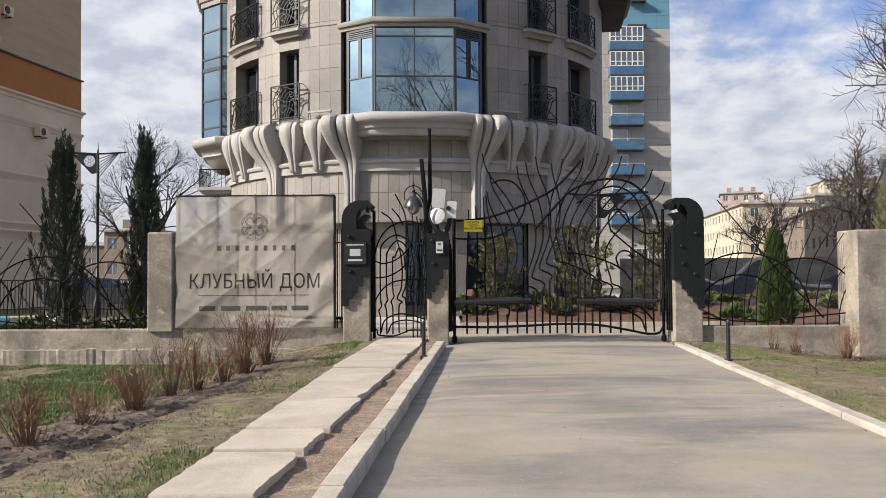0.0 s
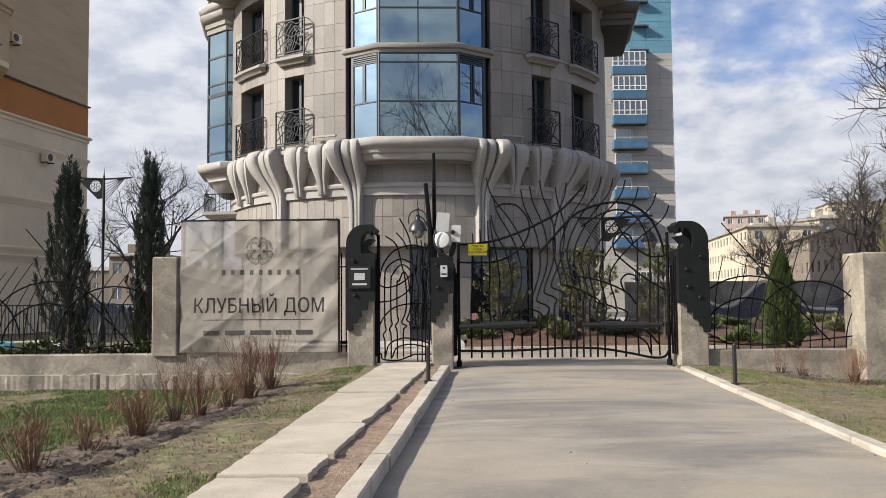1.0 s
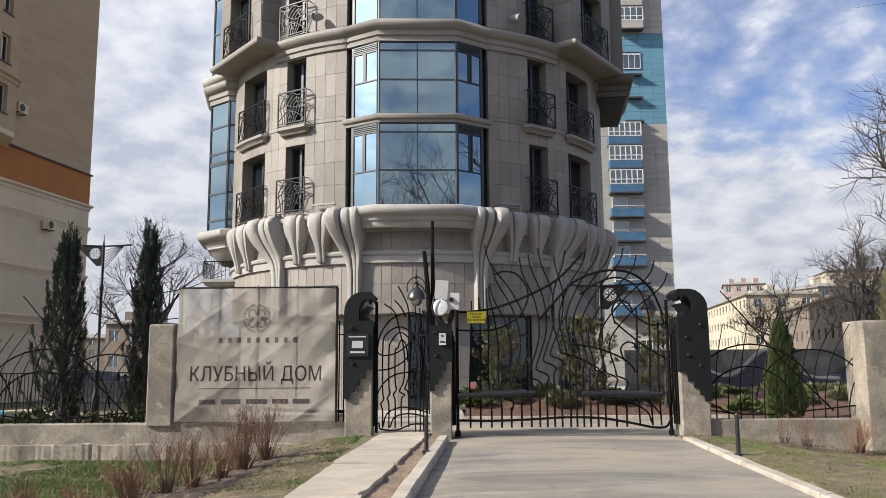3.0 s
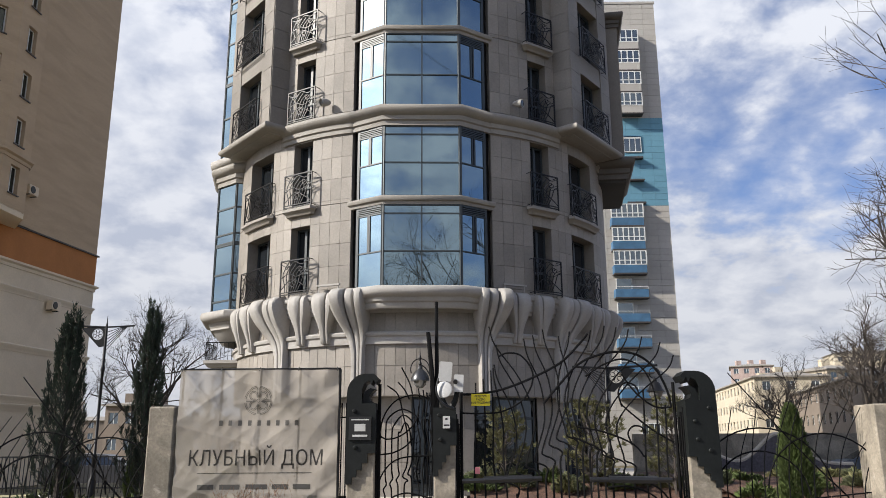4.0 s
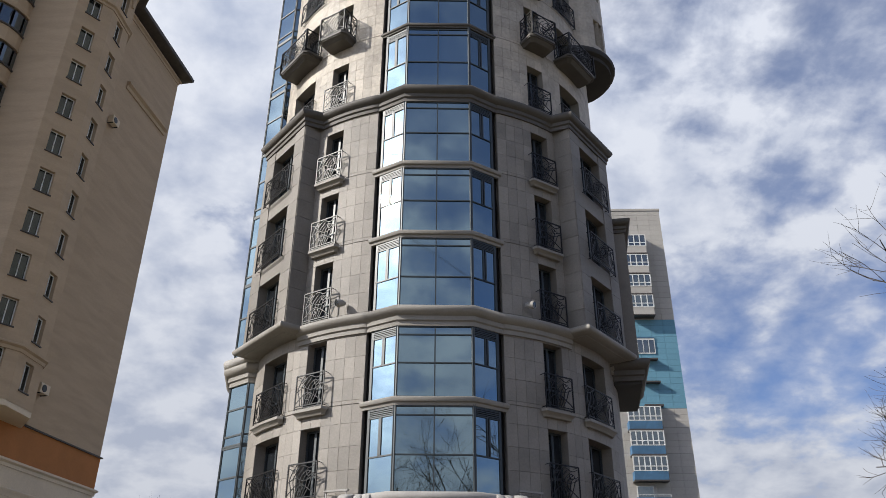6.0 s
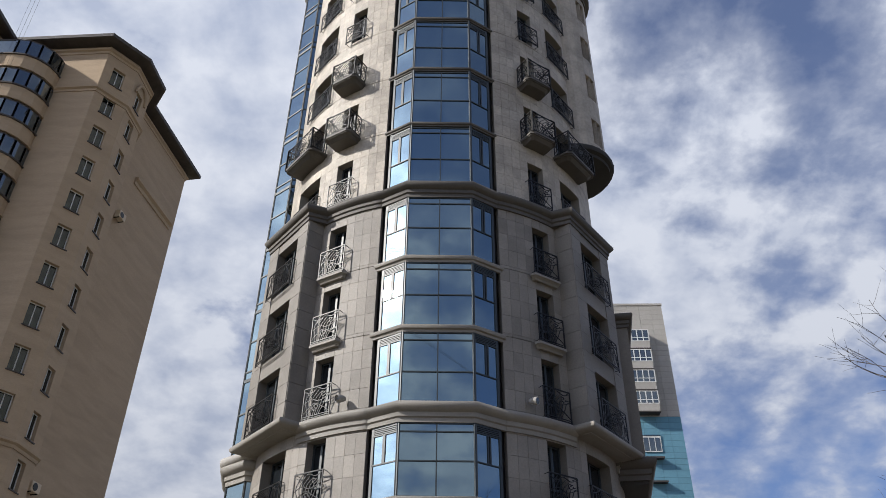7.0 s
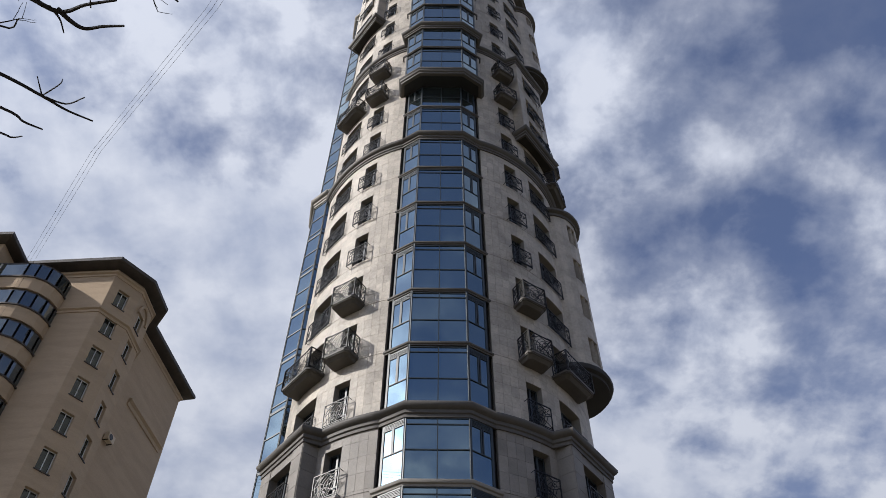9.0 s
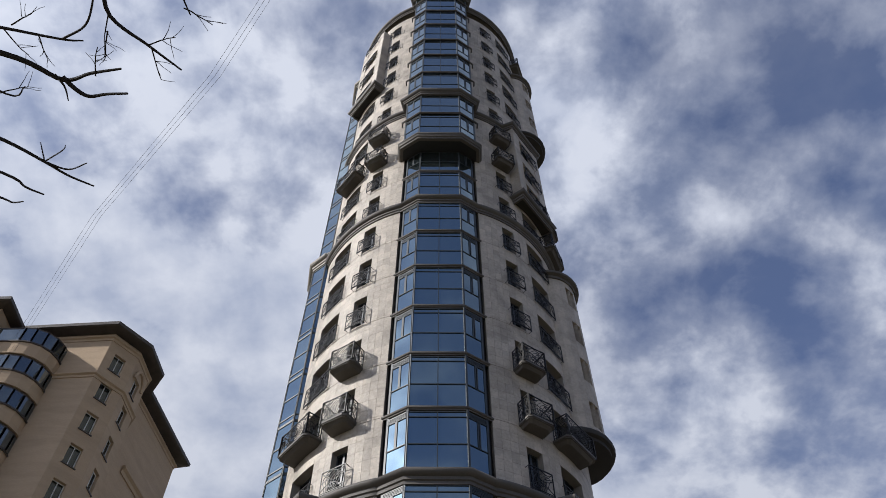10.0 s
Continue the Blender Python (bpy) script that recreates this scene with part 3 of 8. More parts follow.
def tiled_band(a0, a1, z0, z1, rr, rows):
    b, core = Buf(), Buf()
    n = max(1, round((a1 - a0) / 2.6))
    dth = (a1 - a0) / n
    for k in range(n):
        (x0, y0), (x1, y1) = ring(a0 + dth * k, rr - 0.015), ring(a0 + dth * (k + 1), rr - 0.015)
        core.quad((x0, y0, z0), (x1, y1, z0), (x1, y1, z1), (x0, y0, z1))
        for j in range(rows):
            za, zb = z0 + (z1 - z0) * j / rows, z0 + (z1 - z0) * (j + 1) / rows
            ta, tb = a0 + dth * k + 0.03, a0 + dth * (k + 1) - 0.03
            b.add([(*ring(ta, rr - 0.02), za + 0.004), (*ring(tb, rr - 0.02), za + 0.004), (*ring(ta, rr - 0.02), zb - 0.004), (*ring(tb, rr - 0.02), zb - 0.004),
                   (*ring(ta + 0.03, rr), za + 0.009), (*ring(tb - 0.03, rr), za + 0.009), (*ring(ta + 0.03, rr), zb - 0.009), (*ring(tb - 0.03, rr), zb - 0.009)],
                  ((4, 5, 7, 6), (0, 1, 5, 4), (2, 6, 7, 3), (0, 4, 6, 2), (1, 3, 7, 5)))
    part("base_wall", core, JOINT, tower)
    part("base_tiles", b, GREY_STONE, tower, "large grey stone tiles of the ground storey", kind="stuff")


tiled_band(-98, 98, LOW_Z, 6.2, R - 0.25, 3)
for a0, a1 in ((-98, -2.6), (3.0, 13.9), (33.1, 43.6), (57, 98)):
    tiled_band(a0, a1, 0, LOW_Z, LOW_R, 3)
soffit = Buf()
for a in range(-98, 98, 4):
    soffit.quad((*ring(a, R - 0.25), LOW_Z), (*ring(a + 4, R - 0.25), LOW_Z), (*ring(a + 4, LOW_R - 0.3), LOW_Z), (*ring(a, LOW_R - 0.3), LOW_Z))
part("soffit", soffit, CAST, tower)
for a0, a1, n in ((-2.6, 3.0, 2), (13.9, 33.1, 3), (43.6, 57, 3)):
    w = Buf()
    rg = LOW_R - 0.18
    for k in range(n + 1):
        x, y = ring(a0 + (a1 - a0) * k / n, rg)
        w.box(x - 0.04, x + 0.04, y - 0.05, y + 0.05, 0, LOW_Z)
    for z in (0.06, 2.5, LOW_Z - 0.05):
        w.sweep(arc(a0, a1, rg), [(-0.04, z - 0.04), (0.05, z - 0.04), (0.05, z + 0.04), (-0.04, z + 0.04)])
    wo_ = part("shop_window", w, FRAME_DARK, tower, "tall dark ground-floor glazing")
    for k in range(n):
        for za, zb in ((0.1, 2.46), (2.54, LOW_Z - 0.09)):
            (x0, y0), (x1, y1) = ring(a0 + (a1 - a0) * k / n, rg), ring(a0 + (a1 - a0) * (k + 1) / n, rg)
            part("pane", Buf().quad((x0, y0, za), (x1, y1, za), (x1, y1, zb), (x0, y0, zb)), DARK_GLASS, wo_)


# ---- french windows ----
def french(w, h, name):
    fr = Buf()
    loop = [(-w / 2, 0), (w / 2, 0), (w / 2, h), (-w / 2, h)]
    hole = [(-w / 2 + 0.07, 0.08), (w / 2 - 0.07, 0.08), (w / 2 - 0.07, h - 0.08), (-w / 2 + 0.07, h - 0.08)]
    vs = [(x, y, z) for y in (-0.05, 0.05) for x, z in loop + hole]
    fs = []
    for k in range(4):
        j = (k + 1) % 4
        fs += [(k, j, j + 4, k + 4), (k + 8, k + 12, j + 12, j + 8), (k, k + 8, j + 8, j), (k + 4, j + 4, j + 12, k + 12)]
    fr.add(vs, fs)
    bars = [Buf().box(-0.05, 0.05, -0.055, 0.045, 0.08, h - 0.08).mesh("mullion", FRAME_DARK)]
    bars += [Buf().box(a, c, -0.045, 0.05, h * 0.3, h * 0.3 + 0.08).mesh("transom", FRAME_DARK) for a, c in ((-w / 2 + 0.07, -0.05), (0.05, w / 2 - 0.07))]
    g = [Buf().quad((x0, 0, 0.08), (x1, 0.0, 0.08), (x1, 0.0, h - 0.08), (x0, 0.0, h - 0.08)).mesh("pane", DARK_GLASS) for x0, x1 in ((-w / 2 + 0.07, -0.05), (0.05, w / 2 - 0.07))]
    return fr.mesh(name, FRAME_DARK), g, bars


def chord(span, r):
    return 2 * r * math.sin(radians((span[1] - span[0]) / 2))


FR1, FR2 = french(chord(W1, R - 0.42), 2.39, "window"), french(chord(W2, R - 0.6) + 0.02, 2.39, "window")


def rail_panel(w, h, rose):
    """A bellied iron panel: frame, and its scrolled filling."""
    fr, fill = Buf(), []
    r = 0.03
    for z in (0.03, 0.11, h):
        fr.tube([(-w / 2, 0, z), (w / 2, 0, z)], r if z == h else 0.022, 4)
    for x in (-w / 2, w / 2):
        fr.tube([(x, 0, -0.04), (x, 0, h)], 0.028, 4)
        fr.tube([(x, 0, h), (x, 0.28, h)], 0.014, 4)
        fr.tube([(x, 0, 0.05), (x, 0.28, 0.05)], 0.014, 4)
    def curve(pts, r_=0.017):
        fill.append(Buf().tube(spline([(x, 0, z) for x, z in pts], 4), r_, 4))

    if rose:
        # an eight-petalled wheel with echoing arcs, and swoops from the corners
        cz = h * 0.56
        for q in (0.07, 0.27):
            fill.append(Buf().tube([(q * math.cos(a), 0, cz + q * math.sin(a)) for a in [k * math.pi / 10 for k in range(21)]], 0.019, 4))
        for k in range(8):
            a = k * math.pi / 4
            e, s_ = Vector((math.cos(a), 0, math.sin(a))), Vector((-math.sin(a), 0, math.cos(a)))
            o = Vector((0, 0, cz))
            fill.append(Buf().tube([o + e * 0.07, o + e * 0.16 + s_ * 0.055, o + e * 0.26, o + e * 0.16 - s_ * 0.055, o + e * 0.07], 0.014, 4))
        for q in (0.36, 0.45, 0.55, 0.66, 0.78):
            low = math.asin(max(-1.0, (0.11 - cz) / q)) if q > cz - 0.11 else -math.pi / 2
            high = math.asin(min(1.0, (h - cz) / q)) if q > h - cz else math.pi / 2
            for sx in (-1, 1):
                fill.append(Buf().tube([(sx * q * math.cos(a), 0, cz + q * math.sin(a)) for a in [low + (high - low) * k / 12 for k in range(13)]], 0.014, 4))
        for sx in (-1, 1):
            curve([(sx * w / 2, h * 0.95), (sx * w * 0.36, h * 0.72), (sx * w * 0.45, h * 0.4), (sx * w * 0.3, 0.11)])
            curve([(sx * w / 2, h * 0.6), (sx * w * 0.42, h * 0.42), (sx * w * 0.46, h * 0.2), (sx * w * 0.4, 0.11)])
            curve([(sx * w * 0.2, h), (sx * w * 0.33, h * 0.86), (sx * w / 2, h * 0.78)])
    else:
        # reeds that fan from one foot and bend over, with two spirals
        for k in range(7):
            x = -w / 2 + w * (0.1 + 0.13 * k)
            curve([(-w * 0.32 + 0.09 * k, 0.11), (-w * 0.36 + 0.13 * k, h * 0.34), (x - 0.02, h * 0.62), (min(w / 2, x + 0.26), h * (0.98 - 0.05 * k))])
        for cx, cz, rr, d in ((-0.06, h * 0.3, 0.17, 1), (0.3, h * 0.74, 0.14, -1), (-0.36, h * 0.8, 0.1, 1)):
            fill.append(Buf().tube([(cx + rr * (1 - t / 14) * math.cos(d * t * 0.62), 0, cz + rr * (1 - t / 14) * math.sin(d * t * 0.62)) for t in range(13)], 0.019, 4))
        curve([(-w / 2, h * 0.5), (-w * 0.2, h * 0.62), (w * 0.1, h * 0.52), (w / 2, h * 0.66)])
        curve([(-w / 2, h * 0.16), (-w * 0.1, h * 0.46), (w * 0.25, h * 0.3), (w / 2, h * 0.12)])
        curve([(-w / 2, h * 0.92), (-w * 0.25, h * 0.82), (0, h * 0.95), (w * 0.25, h * 0.86), (w / 2, h * 0.95)])
    return fr.mesh("railing", IRON), [q.mesh("scroll", IRON) for q in fill]


R1, R2 = rail_panel(1.28, 1.25, False), rail_panel(2.0, 1.25, True)
RS = rail_panel(0.85, 1.25, False)
SILL1 = Buf().sweep([(-0.62, 0.0), (-0.56, -0.12), (0.56, -0.12), (0.62, 0.0)], [(-0.1, -0.3), (0.02, -0.3), (0.06, -0.2), (0.16, -0.14), (0.16, -0.04), (-0.1, -0.02)]).mesh("sill", CORNICE, True)
SILL2 = Buf().sweep([(-1.02, 0.06), (-0.94, -0.06), (0, -0.12), (0.94, -0.06), (1.02, 0.06)], [(-0.1, -0.3), (0.02, -0.3), (0.06, -0.2), (0.16, -0.14), (0.16, -0.04), (-0.1, -0.02)]).mesh("sill", CORNICE, True)


def balcony_slab(w, d):
    b = Buf()
    top = [(-w / 2, 0.1), (-w / 2, -d + 0.18), (-w / 2 + 0.18, -d), (w / 2 - 0.18, -d), (w / 2, -d + 0.18), (w / 2, 0.1)]
    b.prism(top, -0.08, 0.04)
    b.prism([(x * 0.96, y * 0.95) for x, y in top], -0.13, -0.08)
    low = [(x * 0.78, y * 0.7) for x, y in top]
    n = len(top)
    b.add([(x * 0.9, y * 0.88, -0.13) for x, y in top] + [(x, y, -0.27) for x, y in low], [(i, (i + 1) % n, (i + 1) % n + n, i + n) for i in range(n)] + [tuple(range(2 * n - 1, n - 1, -1))])
    # the whole slab is dark so that its underside's shade is painted in
    return b.mesh("balcony_slab", CORNICE_DARK_SHADE)


SLAB1, SLAB2 = balcony_slab(1.5, 0.86), balcony_slab(2.4, 0.86)
BALC1 = {6, 7, 13, 14}
BALC2 = {-1: {6, 13}, 1: {6}}


def balcony(m, w, slab, panels):
    s = part("balcony", slab, CORNICE_DARK_SHADE, tower, "small stone balcony with iron railing", m=m)
    d = 0.82
    f = part("railing", panels[0], IRON, s, m=pose(0, -d + 0.03, 0.04) @ Matrix.Diagonal(((w - 0.1) / (1.28 if panels is R1 else 2.0), 1, 1, 1)))
    for q in panels[1]:
        part("scroll", q, IRON, f)
    for x in (-1, 1):
        g = part("railing", RS[0], IRON, s, m=pose(x * (w / 2 - 0.06), -d / 2, 0.04, 0, 0, 90 * x) @ pose(0, 0, 0))
        for q in RS[1]:
            part("scroll", q, IRON, g)


for side in (-1, 1):
    for i in range(len(F) - 2):
        lo, hi = openings(i)
        for span, frw, rail, sill in ((W1, FR1, R1, SILL1), (W2, FR2, R2, SILL2)):
            th = side * (span[0] + span[1]) / 2
            in_oriel = span is W2 and (2 <= i < 5 or (side > 0 and 12 <= i < 15) or (side < 0 and 17 <= i < 21))
            rr = 8.55 if in_oriel else R
            m = on_tower(52.0 * side if in_oriel else th, rr - (0.38 if span is W1 or in_oriel else 0.5), lo)
            if hi > ROOF:
                continue
            wnd = part("window", frw[0], FRAME_DARK, tower, "dark framed french window", m=m)
            for p in frw[2]:
                part(p.name.split(".")[0], p, FRAME_DARK, wnd)
            for p in frw[1]:
                part("pane", p, DARK_GLASS, wnd, m=pose(0, 0, 0, 0, 0, random.uniform(-0.5, 0.5)))
            if (span is W1 and i in BALC1) or (span is W2 and i in BALC2[side]):
                balcony(on_tower(th, R, lo - 0.02), 1.5 if span is W1 else 2.4, SLAB1 if span is W1 else SLAB2, R1 if span is W1 else R2)
            else:
                q = on_tower(52.0 * side if in_oriel else th, rr + (0.22 if not (span is W2 and not in_oriel) else 0.1), lo - 0.12)
                g = part("railing", rail[0], IRON, tower, "scrolled wrought-iron window railing", m=q)
                for q in rail[1]:
                    part("scroll", q, IRON, g)
                if 0 < i < 5 and i != 2 and not in_oriel:
                    part("sill", sill, CORNICE, tower, m=on_tower(th if not in_oriel else 52.0 * side, rr, lo - 0.12))


# ---- oriels ----
def build_oriel(side, z0, z1, storeys, mat):
    plan = oriel(side)
    pts = [Vector(p) for p in plan]
    if side < 0:
        pts = list(reversed(pts))
    b = Buf()
    width = (pts[2] - pts[1]).length
    holes = [(width / 2 - 0.9, width / 2 + 0.9, *openings(i)) for i in storeys]
    b.wall(pts[0], pts[1], z0, z1)
    b.wall(pts[1], pts[2], z0, z1, holes, 0.42)
    b.wall(pts[2], pts[3], z0, z1)
    b.prism([tuple(p) for p in pts], z0, z0 + 0.05)
    b.prism([tuple(p) for p in pts], z1 - 0.05, z1)
    part("oriel", b, mat, tower, "flat-faced stone oriel round the wide windows")
    # joints between its large stones
    t = Buf()
    for a, c in ((pts[0], pts[1]), (pts[1], pts[2]), (pts[2], pts[3])):
        d = (c - a).normalized()
        n = Vector((d.y, -d.x))
        length = (c - a).length
        rows = round((z1 - z0) / 0.8)
        mid = a is pts[1] or c is pts[2]
        bands = [(0, length)] if not mid else [(0, length / 2 - 0.9), (length / 2 + 0.9, length)]
        for u0, u1 in bands:
            for k in range(rows):
                za, zb = z0 + (z1 - z0) * k / rows + 0.008, z0 + (z1 - z0) * (k + 1) / rows - 0.008
                p, q = a + d * (u0 + 0.008) - n * 0.02, a + d * (u1 - 0.008) - n * 0.02
                t.prism([p + n * 0.045, q + n * 0.045, q, p], za, zb)
    part("stone_cladding", t, mat, tower, "large squared stones of the oriel", kind="stuff")
    if storeys[0] != 2:
        path = [tuple(p) for p in pts]
        part("oriel_base", Buf().sweep(path, at_z(BIG, z0 + 0.05, 1.1)), CORNICE_DARK_SHADE, tower, smooth=True)
        part("oriel_soffit", Buf().prism(path, z0 - 0.6, z0 + 0.04), SOFFIT_SHADED, tower)
    else:
        part("oriel_soffit", Buf().prism([tuple(p) for p in pts], z0 - 0.3, z0 + 0.04), CORNICE, tower)


build_oriel(-1, F[2], F[5] - 0.4, [2, 3, 4], GREY_SHADED)
build_oriel(1, F[2], F[5] - 0.4, [2, 3, 4], GREY_SHADED)
build_oriel(1, F[12], F[15] - 0.4, [12, 13, 14], BEIGE_STONE)
build_oriel(-1, F[17], F[20] + 1.8, [17, 18, 19], BEIGE_STONE)

# ---- glazed column on the flank, and the round turrets on the other ----
SIDE_BAY = [(-1.9, 1.1), (-1.9, 0.75), (-1.0, 0.0), (1.0, 0.0), (1.9, 0.75), (1.9, 1.1)]


def side_column(theta, r, z0, z1, step):
    q = on_tower(theta, r, 0)
    plan = [(q @ Vector((x, y, 0))).xy for x, y in SIDE_BAY]
    z = z0
    while z < z1 - 0.5:
        ze = min(z + step, z1)
        fr = []
        win = []
        for p, c in zip(plan, plan[1:]):
            d = (c - p).normalized()
            n = Vector((d.y, -d.x))
            for e in (p, c):
                fr.append(Buf().prism([e - d * 0.04 + n * 0.03, e + d * 0.04 + n * 0.03, e + d * 0.04 - n * 0.05, e - d * 0.04 - n * 0.05], z, ze))
            for zz in (z + 0.03, z + 0.42, z + step * 0.55, ze - 0.05):
                fr.append(Buf().prism([p + n * 0.03, c + n * 0.03, c - n * 0.05, p - n * 0.05], zz - 0.035, zz + 0.035))
            for za, zb in ((z + 0.06, z + 0.38), (z + 0.46, z + step * 0.55 - 0.04), (z + step * 0.55 + 0.04, ze - 0.09)):
                win.append((p, c, za, zb))
        w = part("side_window", fr[0], FRAME_DARK, tower, "one storey of the glazed column on the flank")
        for q in fr[1:]:
            part("frame_bar", q, FRAME_DARK, w)
        for p, c, za, zb in win:
            part("pane", Buf().quad((p.x, p.y, za), (c.x, c.y, za), (c.x, c.y, zb), (p.x, p.y, zb)), BAY_GLASS, w)
        z = ze
    path = [tuple(p) for p in plan]
    part("column_cap", Buf().sweep(path, at_z(BIG, z1 + 0.55, 1.1)), CORNICE, tower, smooth=True)
    part("column_top", Buf().prism(path, z1 - 0.1, z1 + 0.5), CORNICE, tower)
    part("column_base", Buf().sweep(path, [(-0.5, z0 - 1.15), (-0.34, z0 - 1.05), (-0.14, z0 - 0.8), (0.06, z0 - 0.55), (0.1, z0 - 0.42), (0.3, z0 - 0.38), (0.4, z0 - 0.28), (0.42, z0 - 0.15), (0.38, z0 - 0.04), (0.3, z0), (-0.5, z0)]), CAST, tower, smooth=True)
    part("column_floor", Buf().prism(path, z0 - 0.7, z0), CAST, tower)


side_column(-80, 8.75, F[0] + 0.1, 12.3, 2.75)
side_column(-80, 8.75, F[2], 45.0, 3.5)
side_column(-80, 8.55, 45.6, 76, 3.7)
# low balcony under the glazed column
lb = part("balcony", Buf().sweep([(-7.2, 7.6), (-8.6, 7.4), (-8.6, 5.7), (-7.0, 5.5)], [(-0.9, 4.66), (-0.12, 4.66), (-0.06, 4.74), (0.02, 4.8), (0.02, 4.92), (-0.9, 4.94)]), CAST, tower, "low stone balcony under the glazed column")
for k in range(12):
    part("baluster", Buf().tube([(-8.55, 5.75 + 0.14 * k, 4.9), (-8.55, 5.75 + 0.14 * k, 5.6)], 0.012, 4), IRON, lb)
for k in range(9):
    part("baluster", Buf().tube([(-8.55 + 0.15 * k, 5.72 - 0.018 * k, 4.9), (-8.55 + 0.15 * k, 5.72 - 0.018 * k, 5.6)], 0.012, 4), IRON, lb)
part("handrail", Buf().tube([(-8.55, 7.4, 5.62), (-8.55, 5.72, 5.62), (-7.2, 5.55, 5.62)], 0.022, 5), IRON, lb)


def turret(theta, r, rad, z0, z1, mat, floors):
    m = on_tower(theta, r, 0)
    prof = [(0.1, z0 - 0.72), (rad - 0.1, z0 - 0.72), (rad + 0.1, z0 - 0.68), (rad + 0.12, z0 - 0.5), (rad + 0.3, z0 - 0.42), (rad + 0.36, z0 - 0.28), (rad + 0.3, z0 - 0.1), (rad + 0.05, z0)]
    # the corbel's shade is put into its near-black colour
    part("turret_base", Buf().lathe(prof, 28), SOFFIT_SHADED, tower, "rounded stone corbel", m=m, smooth=True)
    b = Buf()
    n = 28
    for k in range(n):
        a0, a1 = 2 * math.pi * k / n, 2 * math.pi * (k + 1) / n
        p0, p1 = (rad * math.cos(a0), rad * math.sin(a0)), (rad * math.cos(a1), rad * math.sin(a1))
        win = k in (18, 19, 24, 25)
        length = math.dist(p0, p1)
        b.wall(p0, p1, z0, z1, [(0.0 if k % 2 else 0.02, length - (0.02 if k % 2 else 0.0), z + 0.7, z + 2.5) for z in floors] if win else (), 0.3)
    t = part("turret", b, mat, tower, "rounded stone turret on the flank", m=m)
    part("pane", Buf().lathe([(rad - 0.25, z0 + 0.1), (rad - 0.25, z1 - 0.1)], 28), DARK_GLASS, t)
    part("turret_top", Buf().lathe([(rad, z1 - 0.5), (rad + 0.08, z1 - 0.5), (rad + 0.1, z1 - 0.3), (rad + 0.3, z1 - 0.2), (rad + 0.34, z1 - 0.05), (rad + 0.2, z1 + 0.05), (0.1, z1 + 0.06)], 28), CORNICE_DARK_SHADE, tower, m=m, smooth=True)


turret(72, 7.3, 1.9, 29.4, 42.6, BEIGE_STONE, [29.2, 32.6, 35.8, 39.1])
turret(73, 7.2, 1.9, 63.0, 75.5, BEIGE_STONE, [64.6, 68.4, 72.2])
# boxed flank bay over a deep cornice
q = on_tower(80, 8.9, 0)
pts = [(q @ Vector((x, y, 0))).xy for x, y in ((-1.9, 1.6), (-1.9, 0.0), (1.9, 0.0), (1.9, 1.6))]
b = Buf()
for a, c in zip(pts, pts[1:]):
    b.wall(a, c, 13.0, 19.6)
part("flank_bay", b, GREY_SHADED, tower, "plain stone box on the flank")
part("flank_cornice", Buf().sweep([tuple(p) for p in pts], at_z(BIG, 13.1, 1.2)), CORNICE_DARK_SHADE, tower, smooth=True)
part("flank_cornice", Buf().sweep([tuple(p) for p in pts], at_z(BIG, 19.8, 0.9)), CORNICE_DARK_SHADE, tower, smooth=True)
part("flank_soffit", Buf().prism([tuple(p) for p in pts], 12.1, 13.0), SOFFIT_SHADED, tower)
for th, z in ((66, F[11] + 0.2), (66, F[12] + 0.2), (70, F[20])):
    balcony(on_tower(th, R, z), 2.4, SLAB2, R2)

# floodlights over the first cornice
for side in (-1, 1):
    m = on_tower(side * 24.5, R + 0.02, F[2] + 0.5)
    head = Buf().lathe([(0.02, -0.02), (0.07, -0.02), (0.11, 0.06), (0.15, 0.2), (0.155, 0.34), (0.145, 0.36), (0.13, 0.34), (0.02, 0.33)], 14)
    lamp = part("floodlight", head, CAST, tower, "small round grey floodlight on a bracket", m=m @ pose(0, -0.12, 0.06, 102, 0, side * 30), smooth=True)
    part("lens", Buf().lathe([(0.005, 0.335), (0.125, 0.335), (0.125, 0.345), (0.005, 0.35)], 14), DARK_GLASS, lamp)
    part("bracket", Buf().tube([(0, 0.12, 0.06), (0, 0.06, 0.1), (0, 0.0, 0.1)], 0.025, 6), IRON, lamp)
    part("cable_tray", Buf().box(-0.45, 0.45, -0.1, 0.0, 0, 0.06).box(-0.4, -0.36, -0.06, -0.02, -0.2, 0).box(0.36, 0.4, -0.06, -0.02, -0.2, 0), CAST, tower, m=on_tower(side * 23, R + 0.15, F[0] + 0.22))
clad()


# ---- ground ----
GRASS_GROUND = material("thin_lawn_soil", (0.135, 0.104, 0.066), 0.97, spread=0.3, grain=12, stain=0.7, stain_dark=0.6, bump=0.8)


